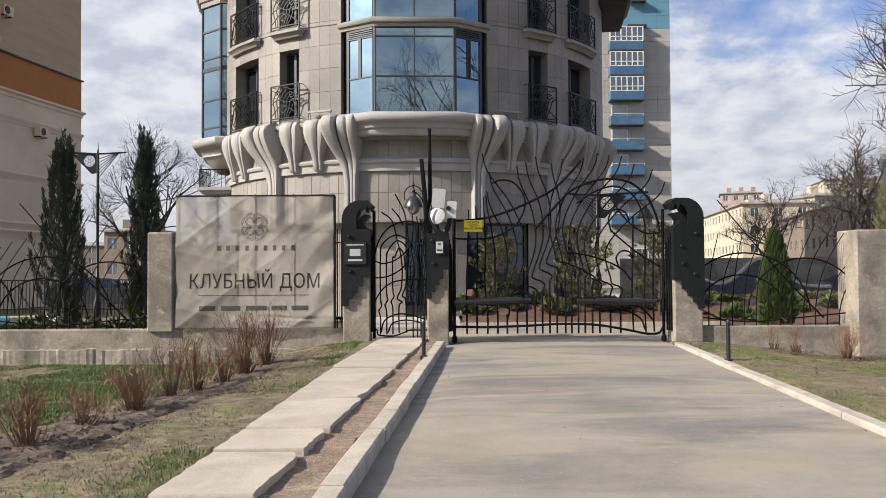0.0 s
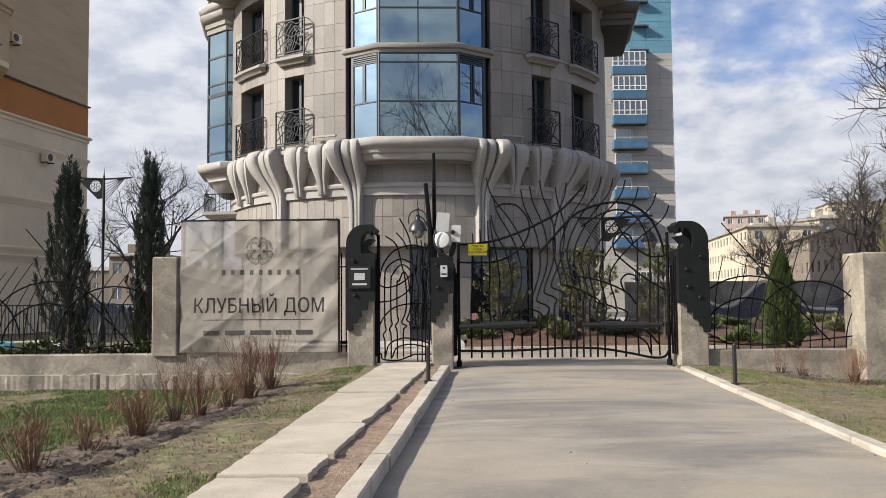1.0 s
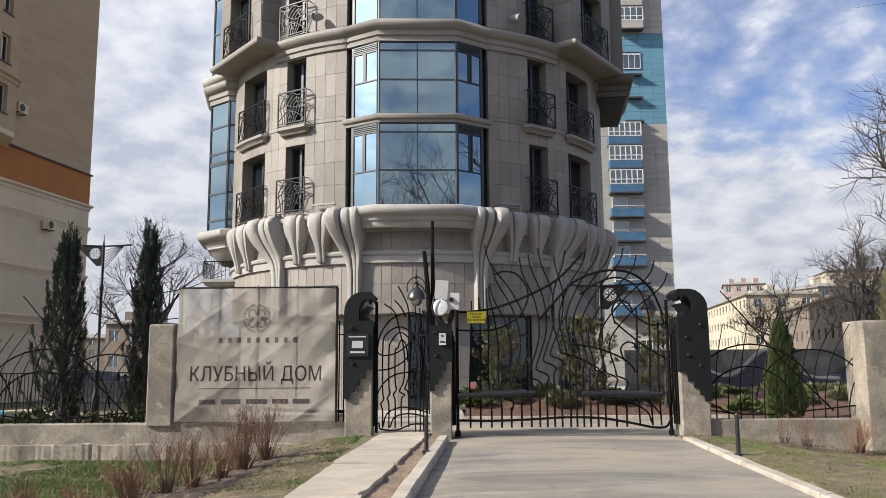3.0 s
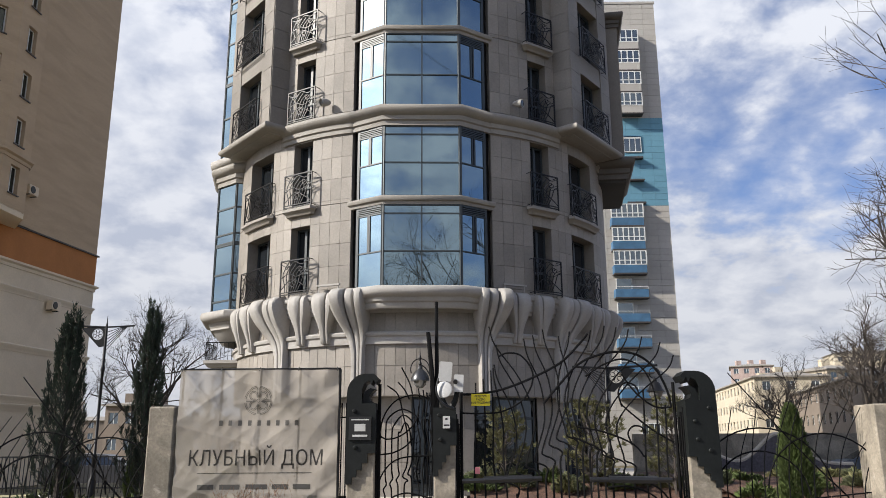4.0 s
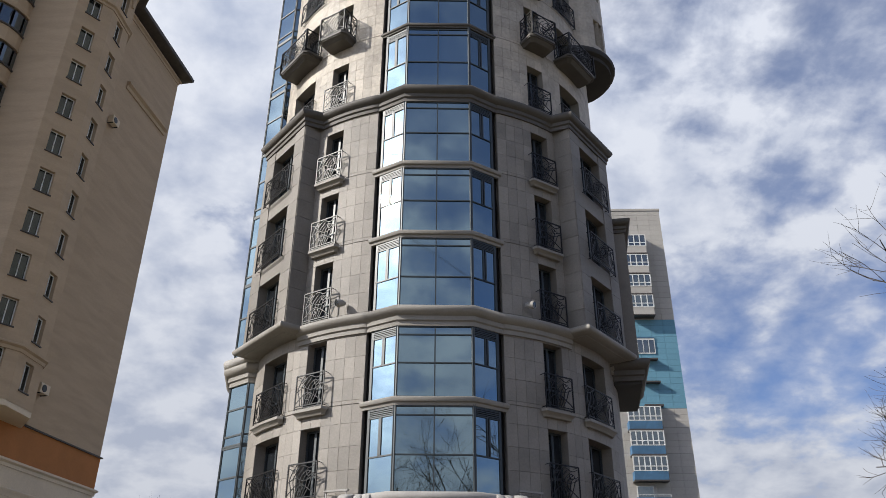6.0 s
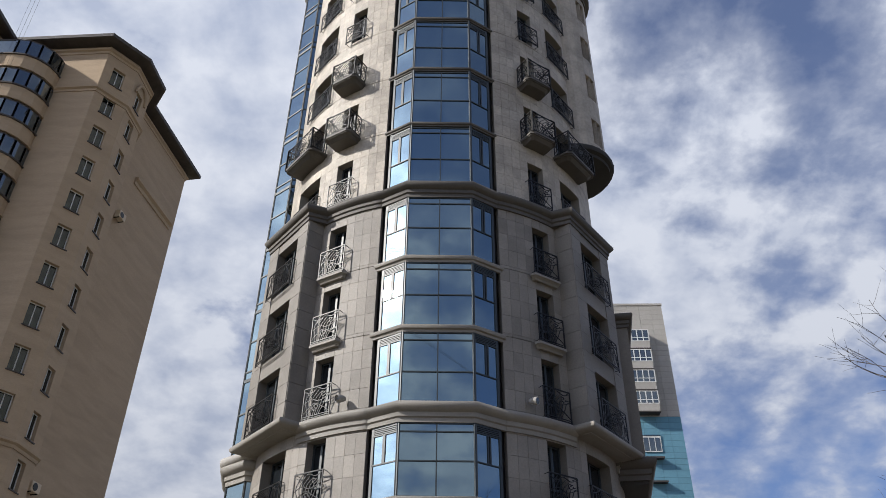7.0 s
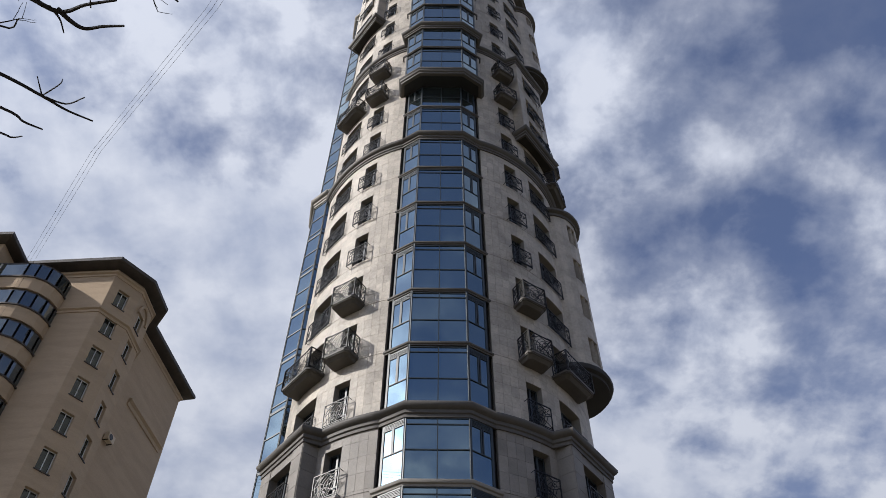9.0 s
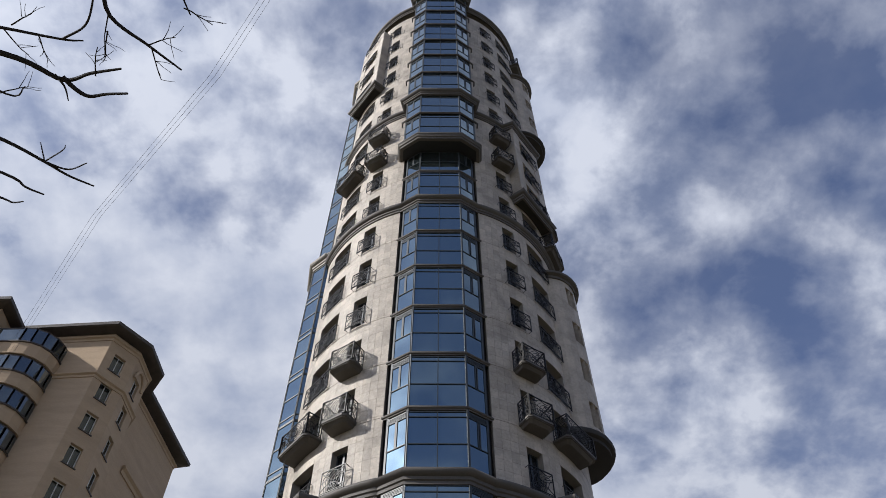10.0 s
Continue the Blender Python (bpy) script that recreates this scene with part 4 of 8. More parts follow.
def mossy(m, green, scale, low, high):
    """Blend patches of short green turf into a soil material."""
    t = m.node_tree
    b = t.nodes["Principled BSDF"]
    old = b.inputs["Base Color"].links[0].from_socket
    geo = t.nodes.new("ShaderNodeNewGeometry")
    n1 = node(t, "ShaderNodeTexNoise", Scale=scale, Detail=8.0, Roughness=0.7)
    n2 = node(t, "ShaderNodeTexNoise", Scale=40.0, Detail=3.0)
    wire(t, geo.outputs["Position"], n1.inputs["Vector"])
    wire(t, geo.outputs["Position"], n2.inputs["Vector"])
    g = ramp(t, n2.outputs[0], [(0.3, tuple(c * 0.6 for c in green)), (0.7, tuple(c * 1.3 for c in green))])
    wire(t, mix_rgb(t, ramp(t, n1.outputs[0], [(low, (0, 0, 0)), (high, (1, 1, 1))]), old, g), b.inputs["Base Color"])


def film(m, colour, scale, low, high, stretch=(1, 1, 1), strength=1.0):
    """Dust, lime or grime lying on a surface in patches of their own."""
    t = m.node_tree
    b = t.nodes["Principled BSDF"]
    old = b.inputs["Base Color"].links[0].from_socket
    geo = t.nodes.new("ShaderNodeNewGeometry")
    mp = t.nodes.new("ShaderNodeMapping")
    mp.inputs["Scale"].default_value = stretch
    wire(t, geo.outputs["Position"], mp.inputs[0])
    n1 = node(t, "ShaderNodeTexNoise", Scale=scale, Detail=9.0, Roughness=0.62, Distortion=0.8)
    wire(t, mp.outputs[0], n1.inputs["Vector"])
    s = (strength,) * 3
    wire(t, mix_rgb(t, ramp(t, n1.outputs[0], [(low, (0, 0, 0)), (high, s)]), old, colour), b.inputs["Base Color"])


film(ASPHALT, (0.31, 0.262, 0.195), 0.42, 0.4, 0.6, (0.6, 1.0, 1), 0.85)
film(ASPHALT, (0.125, 0.118, 0.115), 0.6, 0.48, 0.64, (0.4, 1.2, 1), 0.8)
film(ASPHALT, (0.36, 0.31, 0.245), 1.3, 0.56, 0.7, (0.45, 1.2, 1), 0.6)
film(ASPHALT, (0.13, 0.12, 0.11), 9.0, 0.6, 0.72, (1, 1, 1), 0.4)
film(ASPHALT, (0.4, 0.355, 0.29), 24.0, 0.58, 0.68, (1, 1, 1), 0.4)
film(ASPHALT, (0.1, 0.092, 0.085), 38.0, 0.6, 0.68, (1, 1, 1), 0.5)
film(CONCRETE, (0.16, 0.14, 0.115), 2.2, 0.52, 0.7, (1.4, 1.4, 0.45), 0.8)
film(CONCRETE, (0.5, 0.46, 0.39), 3.5, 0.6, 0.74, (1, 1, 1.6), 0.6)
film(SLAB, (0.36, 0.3, 0.22), 1.6, 0.5, 0.7, (1, 1, 1), 0.55)
film(KERB, (0.3, 0.26, 0.2), 2.5, 0.52, 0.72, (1, 1, 1), 0.6)
mossy(GRASS_GROUND, (0.1, 0.125, 0.038), 1.5, 0.5, 0.62)
film(GRASS_GROUND, (0.25, 0.195, 0.115), 5.0, 0.46, 0.62, (1, 1, 1), 0.75)
film(GRASS_GROUND, (0.06, 0.045, 0.03), 7.0, 0.52, 0.64, (1, 1, 1), 0.8)
film(GRASS_GROUND, (0.1, 0.115, 0.035), 14.0, 0.52, 0.62, (1, 1, 1), 0.7)
film(GRASS_GROUND, (0.085, 0.062, 0.042), 1.3, 0.52, 0.66, (1, 1, 1), 0.6)
film(GRASS_GROUND, (0.3, 0.25, 0.17), 30.0, 0.58, 0.68, (1, 1, 1), 0.6)
BLADE = material("spring_grass", (0.095, 0.16, 0.028), 0.8, spread=0.3, grain=3, stain=0.5, stain_dark=0.6, bump=0, per_piece=0.3)
STRAW = material("dry_grass", (0.235, 0.185, 0.105), 0.9, spread=0.25, grain=3, stain=0.6, stain_dark=0.7, bump=0, per_piece=0.25)
TWIG = material("red_brown_twig", (0.21, 0.115, 0.07), 0.85, spread=0.3, grain=20, bump=0)
BARK = material("dark_bark", (0.07, 0.058, 0.05), 0.95, spread=0.3, grain=20, bump=0.6)


def smooth(a, b, x):
    t = min(1, max(0, (x - a) / (b - a)))
    return t * t * (3 - 2 * t)


def kerb_left(y):
    return -0.83 + 0.0645 * (y - 6.05)


def kerb_right(y):
    return 4.12 + 0.07 * (y - 7.6)


def lawn(x, y):
    """Height of the lawns: level with the path, falling to the wall foot on either side."""
    if x < 0:
        k = smooth(1.8, 5.2, -x)
        z = 0.06 - 0.46 * k * smooth(6, 15, y)
    else:
        z = 0.05 - 0.34 * smooth(5.0, 8.5, x) * smooth(9, 16, y)
    return z + 0.03 * noise.noise((x * 0.9, y * 0.9, 0)) + 0.012 * noise.noise((x * 4, y * 4, 3))


def sheet(x0, x1, y0, y1, step, height):
    b = Buf()
    nx, ny = max(1, round((x1 - x0) / step)), max(1, round((y1 - y0) / step))
    v = []
    for j in range(ny + 1):
        for i in range(nx + 1):
            x, y = x0 + (x1 - x0) * i / nx, y0 + (y1 - y0) * j / ny
            v.append((x, y, height(x, y)))
    b.add(v, [(j * (nx + 1) + i, j * (nx + 1) + i + 1, (j + 1) * (nx + 1) + i + 1, (j + 1) * (nx + 1) + i) for j in range(ny) for i in range(nx)])
    return b


solo("ground", Buf().quad((-500, -300, -0.75), (500, -300, -0.75), (500, 900, -0.75), (-500, 900, -0.75)), GRASS_GROUND, "wide ground round the houses", "ground", kind="structure")
solo("lawn", sheet(-30, -1.3, -14, 17.3, 0.25, lawn), GRASS_GROUND, "patchy spring lawn with bare soil", "lawn", kind="structure", smooth=True)
solo("lawn", sheet(2.4, 32, -14, 17.3, 0.25, lambda x, y: lawn(x, y) - 0.25 * smooth(0.05, -0.1, x - kerb_right(y) - 0.1) - (0.3 if x < kerb_right(y) + 0.1 else 0)), GRASS_GROUND, "patchy dry lawn with bare soil", "lawn", kind="structure", smooth=True)


def drive_z(x, y):
    return 0.012 * noise.noise((x * 0.35, y * 0.35, 5)) + 0.004 * noise.noise((x * 2.2, y * 2.2, 9)) - 0.03 * smooth(0.5, 0.0, x - kerb_left(y) - 0.2)


db = Buf()
rows_ = 130
for j in range(rows_ + 1):
    y = -14 + (22.2 + 14) * j / rows_
    xa, xb = (kerb_left(min(y, 17.6)) + 0.18, kerb_right(min(y, 17.6)) + 0.05)
    if y > 17.5:
        xa, xb = -30, 40
    for i in range(25):
        x = xa + (xb - xa) * i / 24
        db.v.append((x, y, drive_z(x, y) if y < 17.5 else 0.0))
db.f = [(j * 25 + i, j * 25 + i + 1, (j + 1) * 25 + i + 1, (j + 1) * 25 + i) for j in range(rows_) for i in range(24)]
solo("driveway", db, ASPHALT, "worn grey-brown asphalt driveway", "driveway", kind="structure", smooth=True)

# soil strip between path and kerb
TRENCH = material("sandy_soil", (0.25, 0.178, 0.125), 0.97, spread=0.35, grain=22, stain=2.2, stain_dark=0.6, bump=1.0)
film(TRENCH, (0.34, 0.29, 0.22), 6.0, 0.55, 0.7, (1, 1, 1), 0.7)
solo("soil_strip", sheet(-2.2, -0.1, -8, 17.0, 0.14, lambda x, y: (0.075 if x > kerb_left(y) - 0.75 and x < kerb_left(y) + 0.1 else -0.2) + 0.035 * noise.noise((x * 3, y * 3, 1)) + 0.015 * noise.noise((x * 11, y * 11, 1))), TRENCH, "strip of bare soil along the kerb", "soil", kind="structure", smooth=True)

# kerbs
KERBS = {}
for name, fn, w, h, x_off in (("left", kerb_left, 0.19, 0.12, 0.0), ("right", kerb_right, 0.19, 0.06, 0.05)):
    k_ = thing("kerb", "line of pale concrete kerb stones along the driveway", "kerb", kind="structure")
    n = 31
    y = -13.5
    ln = 1.0
    e = 0.018
    me = Buf()
    prof = [(0, -0.2), (0, h - e), (e, h), (w - e, h), (w, h - e), (w, -0.2)]
    vs = [(gu, yy, pz) for yy in (0.005, ln - 0.005) for gu, pz in prof]
    m_ = len(prof)
    me.add(vs, [(i, (i + 1) % m_, (i + 1) % m_ + m_, i + m_) for i in range(m_)] + [tuple(range(m_ - 1, -1, -1)), tuple(range(m_, 2 * m_))])
    kmesh = me.mesh("kerb_stone", KERB)
    while y < 16.4:
        a = math.degrees(math.atan2(fn(y + ln) - fn(y), ln))
        part("kerb_stone", kmesh, KERB, k_, m=pose(fn(y) + x_off + random.uniform(-0.006, 0.006), y, random.uniform(-0.008, 0.008), random.uniform(-0.4, 0.4), 0, -a + random.uniform(-0.3, 0.3)))
        y += ln

# path of big slabs
path_ = thing("footpath", "footpath of large uneven concrete slabs with chipped edges", "footpath", kind="structure")


def path_left(y):
    return -1.92 + 0.034 * (y - 5.9) if y < 12 else -1.71 + 0.06 * (y - 12)


def path_right(y):
    return kerb_left(y) - 0.36 + 0.012 * (y - 6) * (1 if y < 12 else 0.9)


ys = [-8.7, -6.9, -5.1, -3.3, -1.5, 0.3, 2.1, 3.9, 5.2, 6.55, 7.47, 9.28, 12.1, 13.9, 15.6, 17.9]
for k, (ya, yb) in enumerate(zip(ys, ys[1:])):
    rnd = random.Random(40 + k)
    b = Buf()
    n = 9
    top, low = [], []
    for j in range(n + 1):
        y = ya + 0.03 + (yb - ya - 0.06) * j / n
        top.append((path_left(y) + rnd.uniform(-0.012, 0.012), y))
    for j in range(n, -1, -1):
        y = ya + 0.03 + (yb - ya - 0.06) * j / n
        top.append((path_right(y) + rnd.uniform(-0.018, 0.01) - (rnd.choice((0, 0, 0.05)) if j in (0, n) else 0), y))
    c = Vector((sum(p[0] for p in top) / len(top), (ya + yb) / 2))
    z = 0.13
    m = len(top)
    inn = [((Vector(p) - c) * 0.99 + c) for p in top]
    b.add([(*p, -0.1) for p in top] + [(*p, z - 0.018) for p in top] + [(p.x, p.y, z) for p in inn],
          [(i, (i + 1) % m, (i + 1) % m + m, i + m) for i in range(m)] + [(i + m, (i + 1) % m + m, (i + 1) % m + 2 * m, i + 2 * m) for i in range(m)] + [tuple(range(2 * m, 3 * m))])
    part("slab", b, SLAB, path_, m=Matrix.Translation((c.x, c.y, 0)) @ pose(0, 0, 0, rnd.uniform(-0.7, -0.2), rnd.uniform(-0.6, 0.6)) @ Matrix.Translation((-c.x, -c.y, rnd.uniform(-0.02, 0.0))))

# ---- wall, posts, pillars ----
GY = 17.37
for x0, x1, nm in ((-30, -2.13, "left"), (5.6, 30, "right")):
    b = Buf()
    zt = 0.34
    e = 0.02
    prof = [(GY - 0.16, -0.75), (GY - 0.16, zt - e), (GY - 0.16 + e, zt), (GY + 0.2 - e, zt), (GY + 0.2, zt - e), (GY + 0.2, -0.75)]
    b.add([(x, yy, zz) for x in (x0, x1) for yy, zz in prof], [(i, (i + 1) % 6, (i + 1) % 6 + 6, i + 6) for i in range(6)] + [(5, 4, 3, 2, 1, 0), (6, 7, 8, 9, 10, 11)])
    if nm == "left":
        # rough lower course
        n = 420
        lo = []
        for i in range(n + 1):
            x = x0 + (x1 - x0) * i / n
            lo.append((x, GY - 0.16 - 0.055 - 0.03 * noise.noise((x * 1.7, 0, 0)) - 0.02 * noise.noise((x * 9, 2, 0)), -0.1 + 0.05 * noise.noise((x * 2.3, 4, 0)) + 0.035 * noise.noise((x * 11, 1, 0))))
        base = len(b.v)
        for x, y, z in lo:
            b.v += [(x, y, -0.75), (x, y, z), (x, GY - 0.15, z + 0.02)]
        b.f += [(base + i * 3 + k, base + i * 3 + 3 + k, base + i * 3 + 4 + k, base + i * 3 + 1 + k) for i in range(n) for k in (0, 1)]
    solo("garden_wall", b, CONCRETE, "low stained concrete wall under the fence", "wall", kind="structure")


def block(x0, x1, y0, y1, z0, z1, e=0.025):
    """An upright cast block with chamfered edges."""
    b = Buf()
    o = [(x0 + e, y0), (x1 - e, y0), (x1, y0 + e), (x1, y1 - e), (x1 - e, y1), (x0 + e, y1), (x0, y1 - e), (x0, y0 + e)]
    i_ = [(x0 + 2 * e, y0 + e), (x1 - 2 * e, y0 + e), (x1 - e, y0 + 2 * e), (x1 - e, y1 - 2 * e), (x1 - 2 * e, y1 - e), (x0 + 2 * e, y1 - e), (x0 + e, y1 - 2 * e), (x0 + e, y0 + 2 * e)]
    b.add([(*p, z0) for p in o] + [(*p, z1 - e) for p in o] + [(*p, z1) for p in i_],
          [(k, (k + 1) % 8, (k + 1) % 8 + 8, k + 8) for k in range(8)] + [(k + 8, (k + 1) % 8 + 8, (k + 1) % 8 + 16, k + 16) for k in range(8)] + [tuple(range(16, 24)), tuple(range(7, -1, -1))])
    return b


solo("fence_post", block(-6.39, -5.84, GY - 0.24, GY + 0.3, 0.3, 2.44), CONCRETE, "square raw concrete fence post on the wall", "post", group="fence posts")
solo("fence_post", block(8.8, 9.66, GY - 0.5, GY + 0.35, -0.7, 2.4), CONCRETE, "thick raw concrete fence post at the wall end", "post", group="fence posts")


def pillar(x0, x1, conc, top, flip, hook):
    """Concrete stump that carries a cut-out dark steel crest with bolts."""
    p = thing("gate_pillar", "concrete gate pillar with a dark steel crest bolted on", "gate pillar", group="gate pillars")
    part("stump", block(x0, x1, GY - 0.26, GY + 0.3, -0.2, conc + 0.55), CONCRETE, p, "raw concrete stump")
    w = x1 - x0
    # steel crest: plate with stepped foot and a hooked head
    c = Buf()
    s = -1 if flip else 1
    cx = (x0 + x1) / 2

    def plate(pts, y0, y1):
        q = [(cx + s * (u - 0.5) * w, z) for u, z in pts]
        if s < 0:
            q = list(reversed(q))
        n = len(q)
        c.add([(x, y0, z) for x, z in q] + [(x, y1, z) for x, z in q], [(i, (i + 1) % n, (i + 1) % n + n, i + n) for i in range(n)] + [tuple(range(n)), tuple(range(2 * n - 1, n - 1, -1))])

    body = [(-0.03, conc - 0.12), (0.2, conc - 0.12), (0.2, conc + 0.02), (0.36, conc + 0.02), (0.36, conc + 0.16), (0.55, conc + 0.16), (0.55, conc + 0.3), (0.75, conc + 0.3), (0.75, conc + 0.5), (1.03, conc + 0.5), (1.03, top - 0.62), (-0.03, top - 0.62)]
    plate(body, GY - 0.33, GY + 0.36)
    if hook:
        head = [(-0.03, top - 0.66)] + [(0.62 - 0.66 * math.cos(a), top - 0.42 + 0.42 * math.sin(a)) for a in [k * math.pi / 14 for k in range(0, 8)]] + [(0.95, top), (1.12, top - 0.1), (1.02, top - 0.22), (0.93, top - 0.13), (0.86, top - 0.24), (0.78, top - 0.14), (0.6, top - 0.2), (0.5, top - 0.34), (0.52, top - 0.66)]
        plate(head, GY - 0.3, GY + 0.33)
        hook_ = [(0.5, top - 0.66), (0.52, top - 0.5), (0.62, top - 0.36), (0.8, top - 0.3), (1.0, top - 0.32), (0.86, top - 0.38), (0.76, top - 0.48), (0.8, top - 0.56), (0.95, top - 0.6), (0.95, top - 0.66)]
        plate(hook_, GY - 0.22, GY + 0.25)
    part("crest", c, GREEN_STEEL, p, "dark painted steel crest with a hooked head")
    bolt = Buf().lathe([(0.0, 0.0), (0.045, 0.0), (0.045, 0.02), (0.03, 0.035), (0.0, 0.038)], 8).mesh("bolt", GREEN_STEEL)
    for u, z in ((0.3, conc + 0.62), (0.7, conc + 0.85), (0.25, top - 0.78), (0.75, top - 1.05)):
        part("bolt", bolt, GREEN_STEEL, p, m=pose(cx + s * (u - 0.5) * w, GY - 0.33, z, 90))
    # hanging rods on the gate side
    for k in range(3):
        x = cx + s * (0.5 + 0.04 + 0.05 * k) * w
        part("hinge_rod", Buf().tube([(x, GY - 0.1 + 0.05 * k, 0.25), (x, GY - 0.1 + 0.05 * k, top - 0.75 - 0.1 * k)], 0.022, 6), GATE_IRON, p)
    return p


pillar(-2.16, -1.58, 0.95, 3.1, False, True)
pillar(4.98, 5.6, 0.85, 3.12, True, True)
mid_p = pillar(-0.34, 0.12, 1.1, 3.0, False, False)
part("spear", Buf().tube([(-0.27, GY - 0.1, 1.6), (-0.28, GY - 0.1, 4.68)], 0.055, 6, 0.035), GATE_IRON, mid_p, "tall iron spear rod")
part("spear", Buf().tube([(-0.33, GY - 0.16, 1.6), (-0.37, GY - 0.16, 3.0), (-0.46, GY - 0.16, 4.0)], 0.06, 6, 0.045), GATE_IRON, mid_p)
for k in range(7):
    x = -0.42 + 0.03 * k
    part("wire_strand", Buf().tube(spline([(x, GY - 0.2, 0.5), (x - 0.06 + 0.02 * k, GY - 0.22, 1.3), (x + 0.04, GY - 0.2, 2.0), (x - 0.05, GY - 0.2, 2.7)], 4), 0.013, 4), GATE_IRON, mid_p)
crook = Buf().tube(spline([(0.02, GY - 0.2, 2.2), (-0.16, GY - 0.26, 2.55), (-0.06, GY - 0.26, 2.85), (-0.2, GY - 0.2, 3.1)], 5), 0.09, 8, 0.03)
crook.tube(spline([(-0.1, GY - 0.2, 2.2), (0.1, GY - 0.27, 2.5), (0.16, GY - 0.25, 2.8), (0.12, GY - 0.2, 3.0)], 5), 0.08, 8, 0.03)
part("crook", crook, GREEN_STEEL, mid_p, "twisted steel crook", smooth=True)

WHITE = material("white_plastic", (0.75, 0.75, 0.73), 0.45, spread=0.03, bump=0, stain_dark=0.93)
BLACK = material("black_plastic", (0.015, 0.015, 0.016), 0.4, spread=0.05, bump=0)
YELLOW = material("yellow_sign_enamel", (0.75, 0.62, 0.02), 0.5, spread=0.04, bump=0, stain_dark=0.9)
PINK = material("pink_notice_paper", (0.8, 0.25, 0.28), 0.7, spread=0.05, bump=0)


def sphere_half(r, n=12):
    return [(r * math.sin(a), r * math.cos(a)) for a in [k * math.pi / n for k in range(n + 1)]][::-1]


DULL_WHITE = material("weathered_white_plastic", (0.5, 0.5, 0.49), 0.5, spread=0.05, grain=20, bump=0, stain=3, stain_dark=0.85)


def rounded_slab(w, h, d, r):
    """Upright slab with rounded corners, thin in y."""
    pts = []
    for sx, sz, a0 in ((1, -1, -90), (1, 1, 0), (-1, 1, 90), (-1, -1, 180)):
        for k in range(4):
            a = radians(a0 + 30 * k)
            pts.append((sx * (w / 2 - r) + r * math.cos(a), sz * (h / 2 - r) + r * math.sin(a)))
    n = len(pts)
    b = Buf()
    b.add([(x, -d / 2, z) for x, z in pts] + [(x, d / 2, z) for x, z in pts], [tuple(range(n)), tuple(range(2 * n - 1, n - 1, -1))] + [(k, n + k, n + (k + 1) % n, (k + 1) % n) for k in range(n)])
    return b


cam_box = thing("security_camera", "white security cameras and junction box on the gate pillar", "security camera")
tilt = pose(-0.09, GY - 0.36, 3.13, 8, 5, 0)
part("panel", rounded_slab(0.28, 0.41, 0.04, 0.035), DULL_WHITE, cam_box, "flat white antenna panel", tilt, smooth=True)
part("dome", Buf().lathe([(0.001, -0.06), (0.09, -0.055), (0.15, -0.03), (0.18, 0.0), (0.175, 0.03), (0.12, 0.05), (0.001, 0.06)], 18), DULL_WHITE, cam_box, "round white dish", pose(-0.12, GY - 0.44, 2.74, 78, 0, -14), smooth=True)
part("junction_box", rounded_slab(0.2, 0.36, 0.1, 0.02), DULL_WHITE, cam_box, "", pose(0.19, GY - 0.36, 2.88, 0, 3, 0), smooth=True)
part("lens_hood", Buf().tube([(0.12, GY - 0.46, 2.9), (0.12, GY - 0.36, 2.93)], 0.05, 8), BLACK, cam_box, "dark camera barrel", smooth=True)
part("bracket", Buf().tube(spline([(0.08, GY - 0.42, 2.35), (-0.14, GY - 0.52, 2.45), (-0.28, GY - 0.52, 2.7), (-0.24, GY - 0.5, 2.98)]), 0.035, 6, 0.015), BLACK, cam_box, smooth=True)
ic = thing("intercom", "grey intercom panel with a dark screen", "intercom")
part("plate", Buf().box(-0.15, 0.0, GY - 0.38, GY - 0.33, 1.95, 2.2), DULL_WHITE, ic)
part("lens", Buf().box(-0.1, -0.05, GY - 0.386, GY - 0.38, 2.12, 2.16), BLACK, ic)
part("keypad", Buf().box(-0.13, -0.02, GY - 0.386, GY - 0.38, 2.0, 2.03), BLACK, ic)

# address plate: its writing as plain bars
sg = thing("address_plate", "black enamel address plate with white writing on the pillar", "sign")
part("plate", Buf().box(-2.12, -1.65, GY - 0.37, GY - 0.335, 1.72, 2.2), BLACK, sg)
for x0, x1, z0, z1 in ((-2.07, -1.7, 2.125, 2.15), (-2.0, -1.77, 1.9, 2.05), (-2.04, -1.73, 1.79, 1.83)):
    part("writing_bar", Buf().box(x0, x1, GY - 0.375, GY - 0.37, z0, z1), DULL_WHITE, sg)


def lettering(text, size, mat, parent, m, bold=0.0, space=1.0):
    cu = bpy.data.curves.new("lettering", "FONT")
    cu.body, cu.size, cu.align_x, cu.extrude, cu.offset, cu.space_character = text, size, "CENTER", 0.0008, bold, space
    tmp = bpy.data.objects.new("tmp", cu)
    scene.collection.objects.link(tmp)
    me = bpy.data.meshes.new_from_object(tmp.evaluated_get(bpy.context.evaluated_depsgraph_get()))
    bpy.data.objects.remove(tmp)
    me.materials.clear()
    me.materials.append(mat)
    ob = new("lettering", me)
    ob.parent = parent
    ob.matrix_local = m
    return ob


ys_ = thing("warning_sign", "small yellow video surveillance sign on the gate", "sign")
part("plate", Buf().box(0.46, 0.86, GY - 0.14, GY - 0.125, 2.42, 2.67), YELLOW, ys_)
for k, tx in enumerate(("ВЕДЕТСЯ", "ВИДЕО", "НАБЛЮДЕНИЕ")):
    lettering(tx, 0.055, BLACK, ys_, pose(0.66, GY - 0.143, 2.6 - k * 0.066, 90), 0.001)
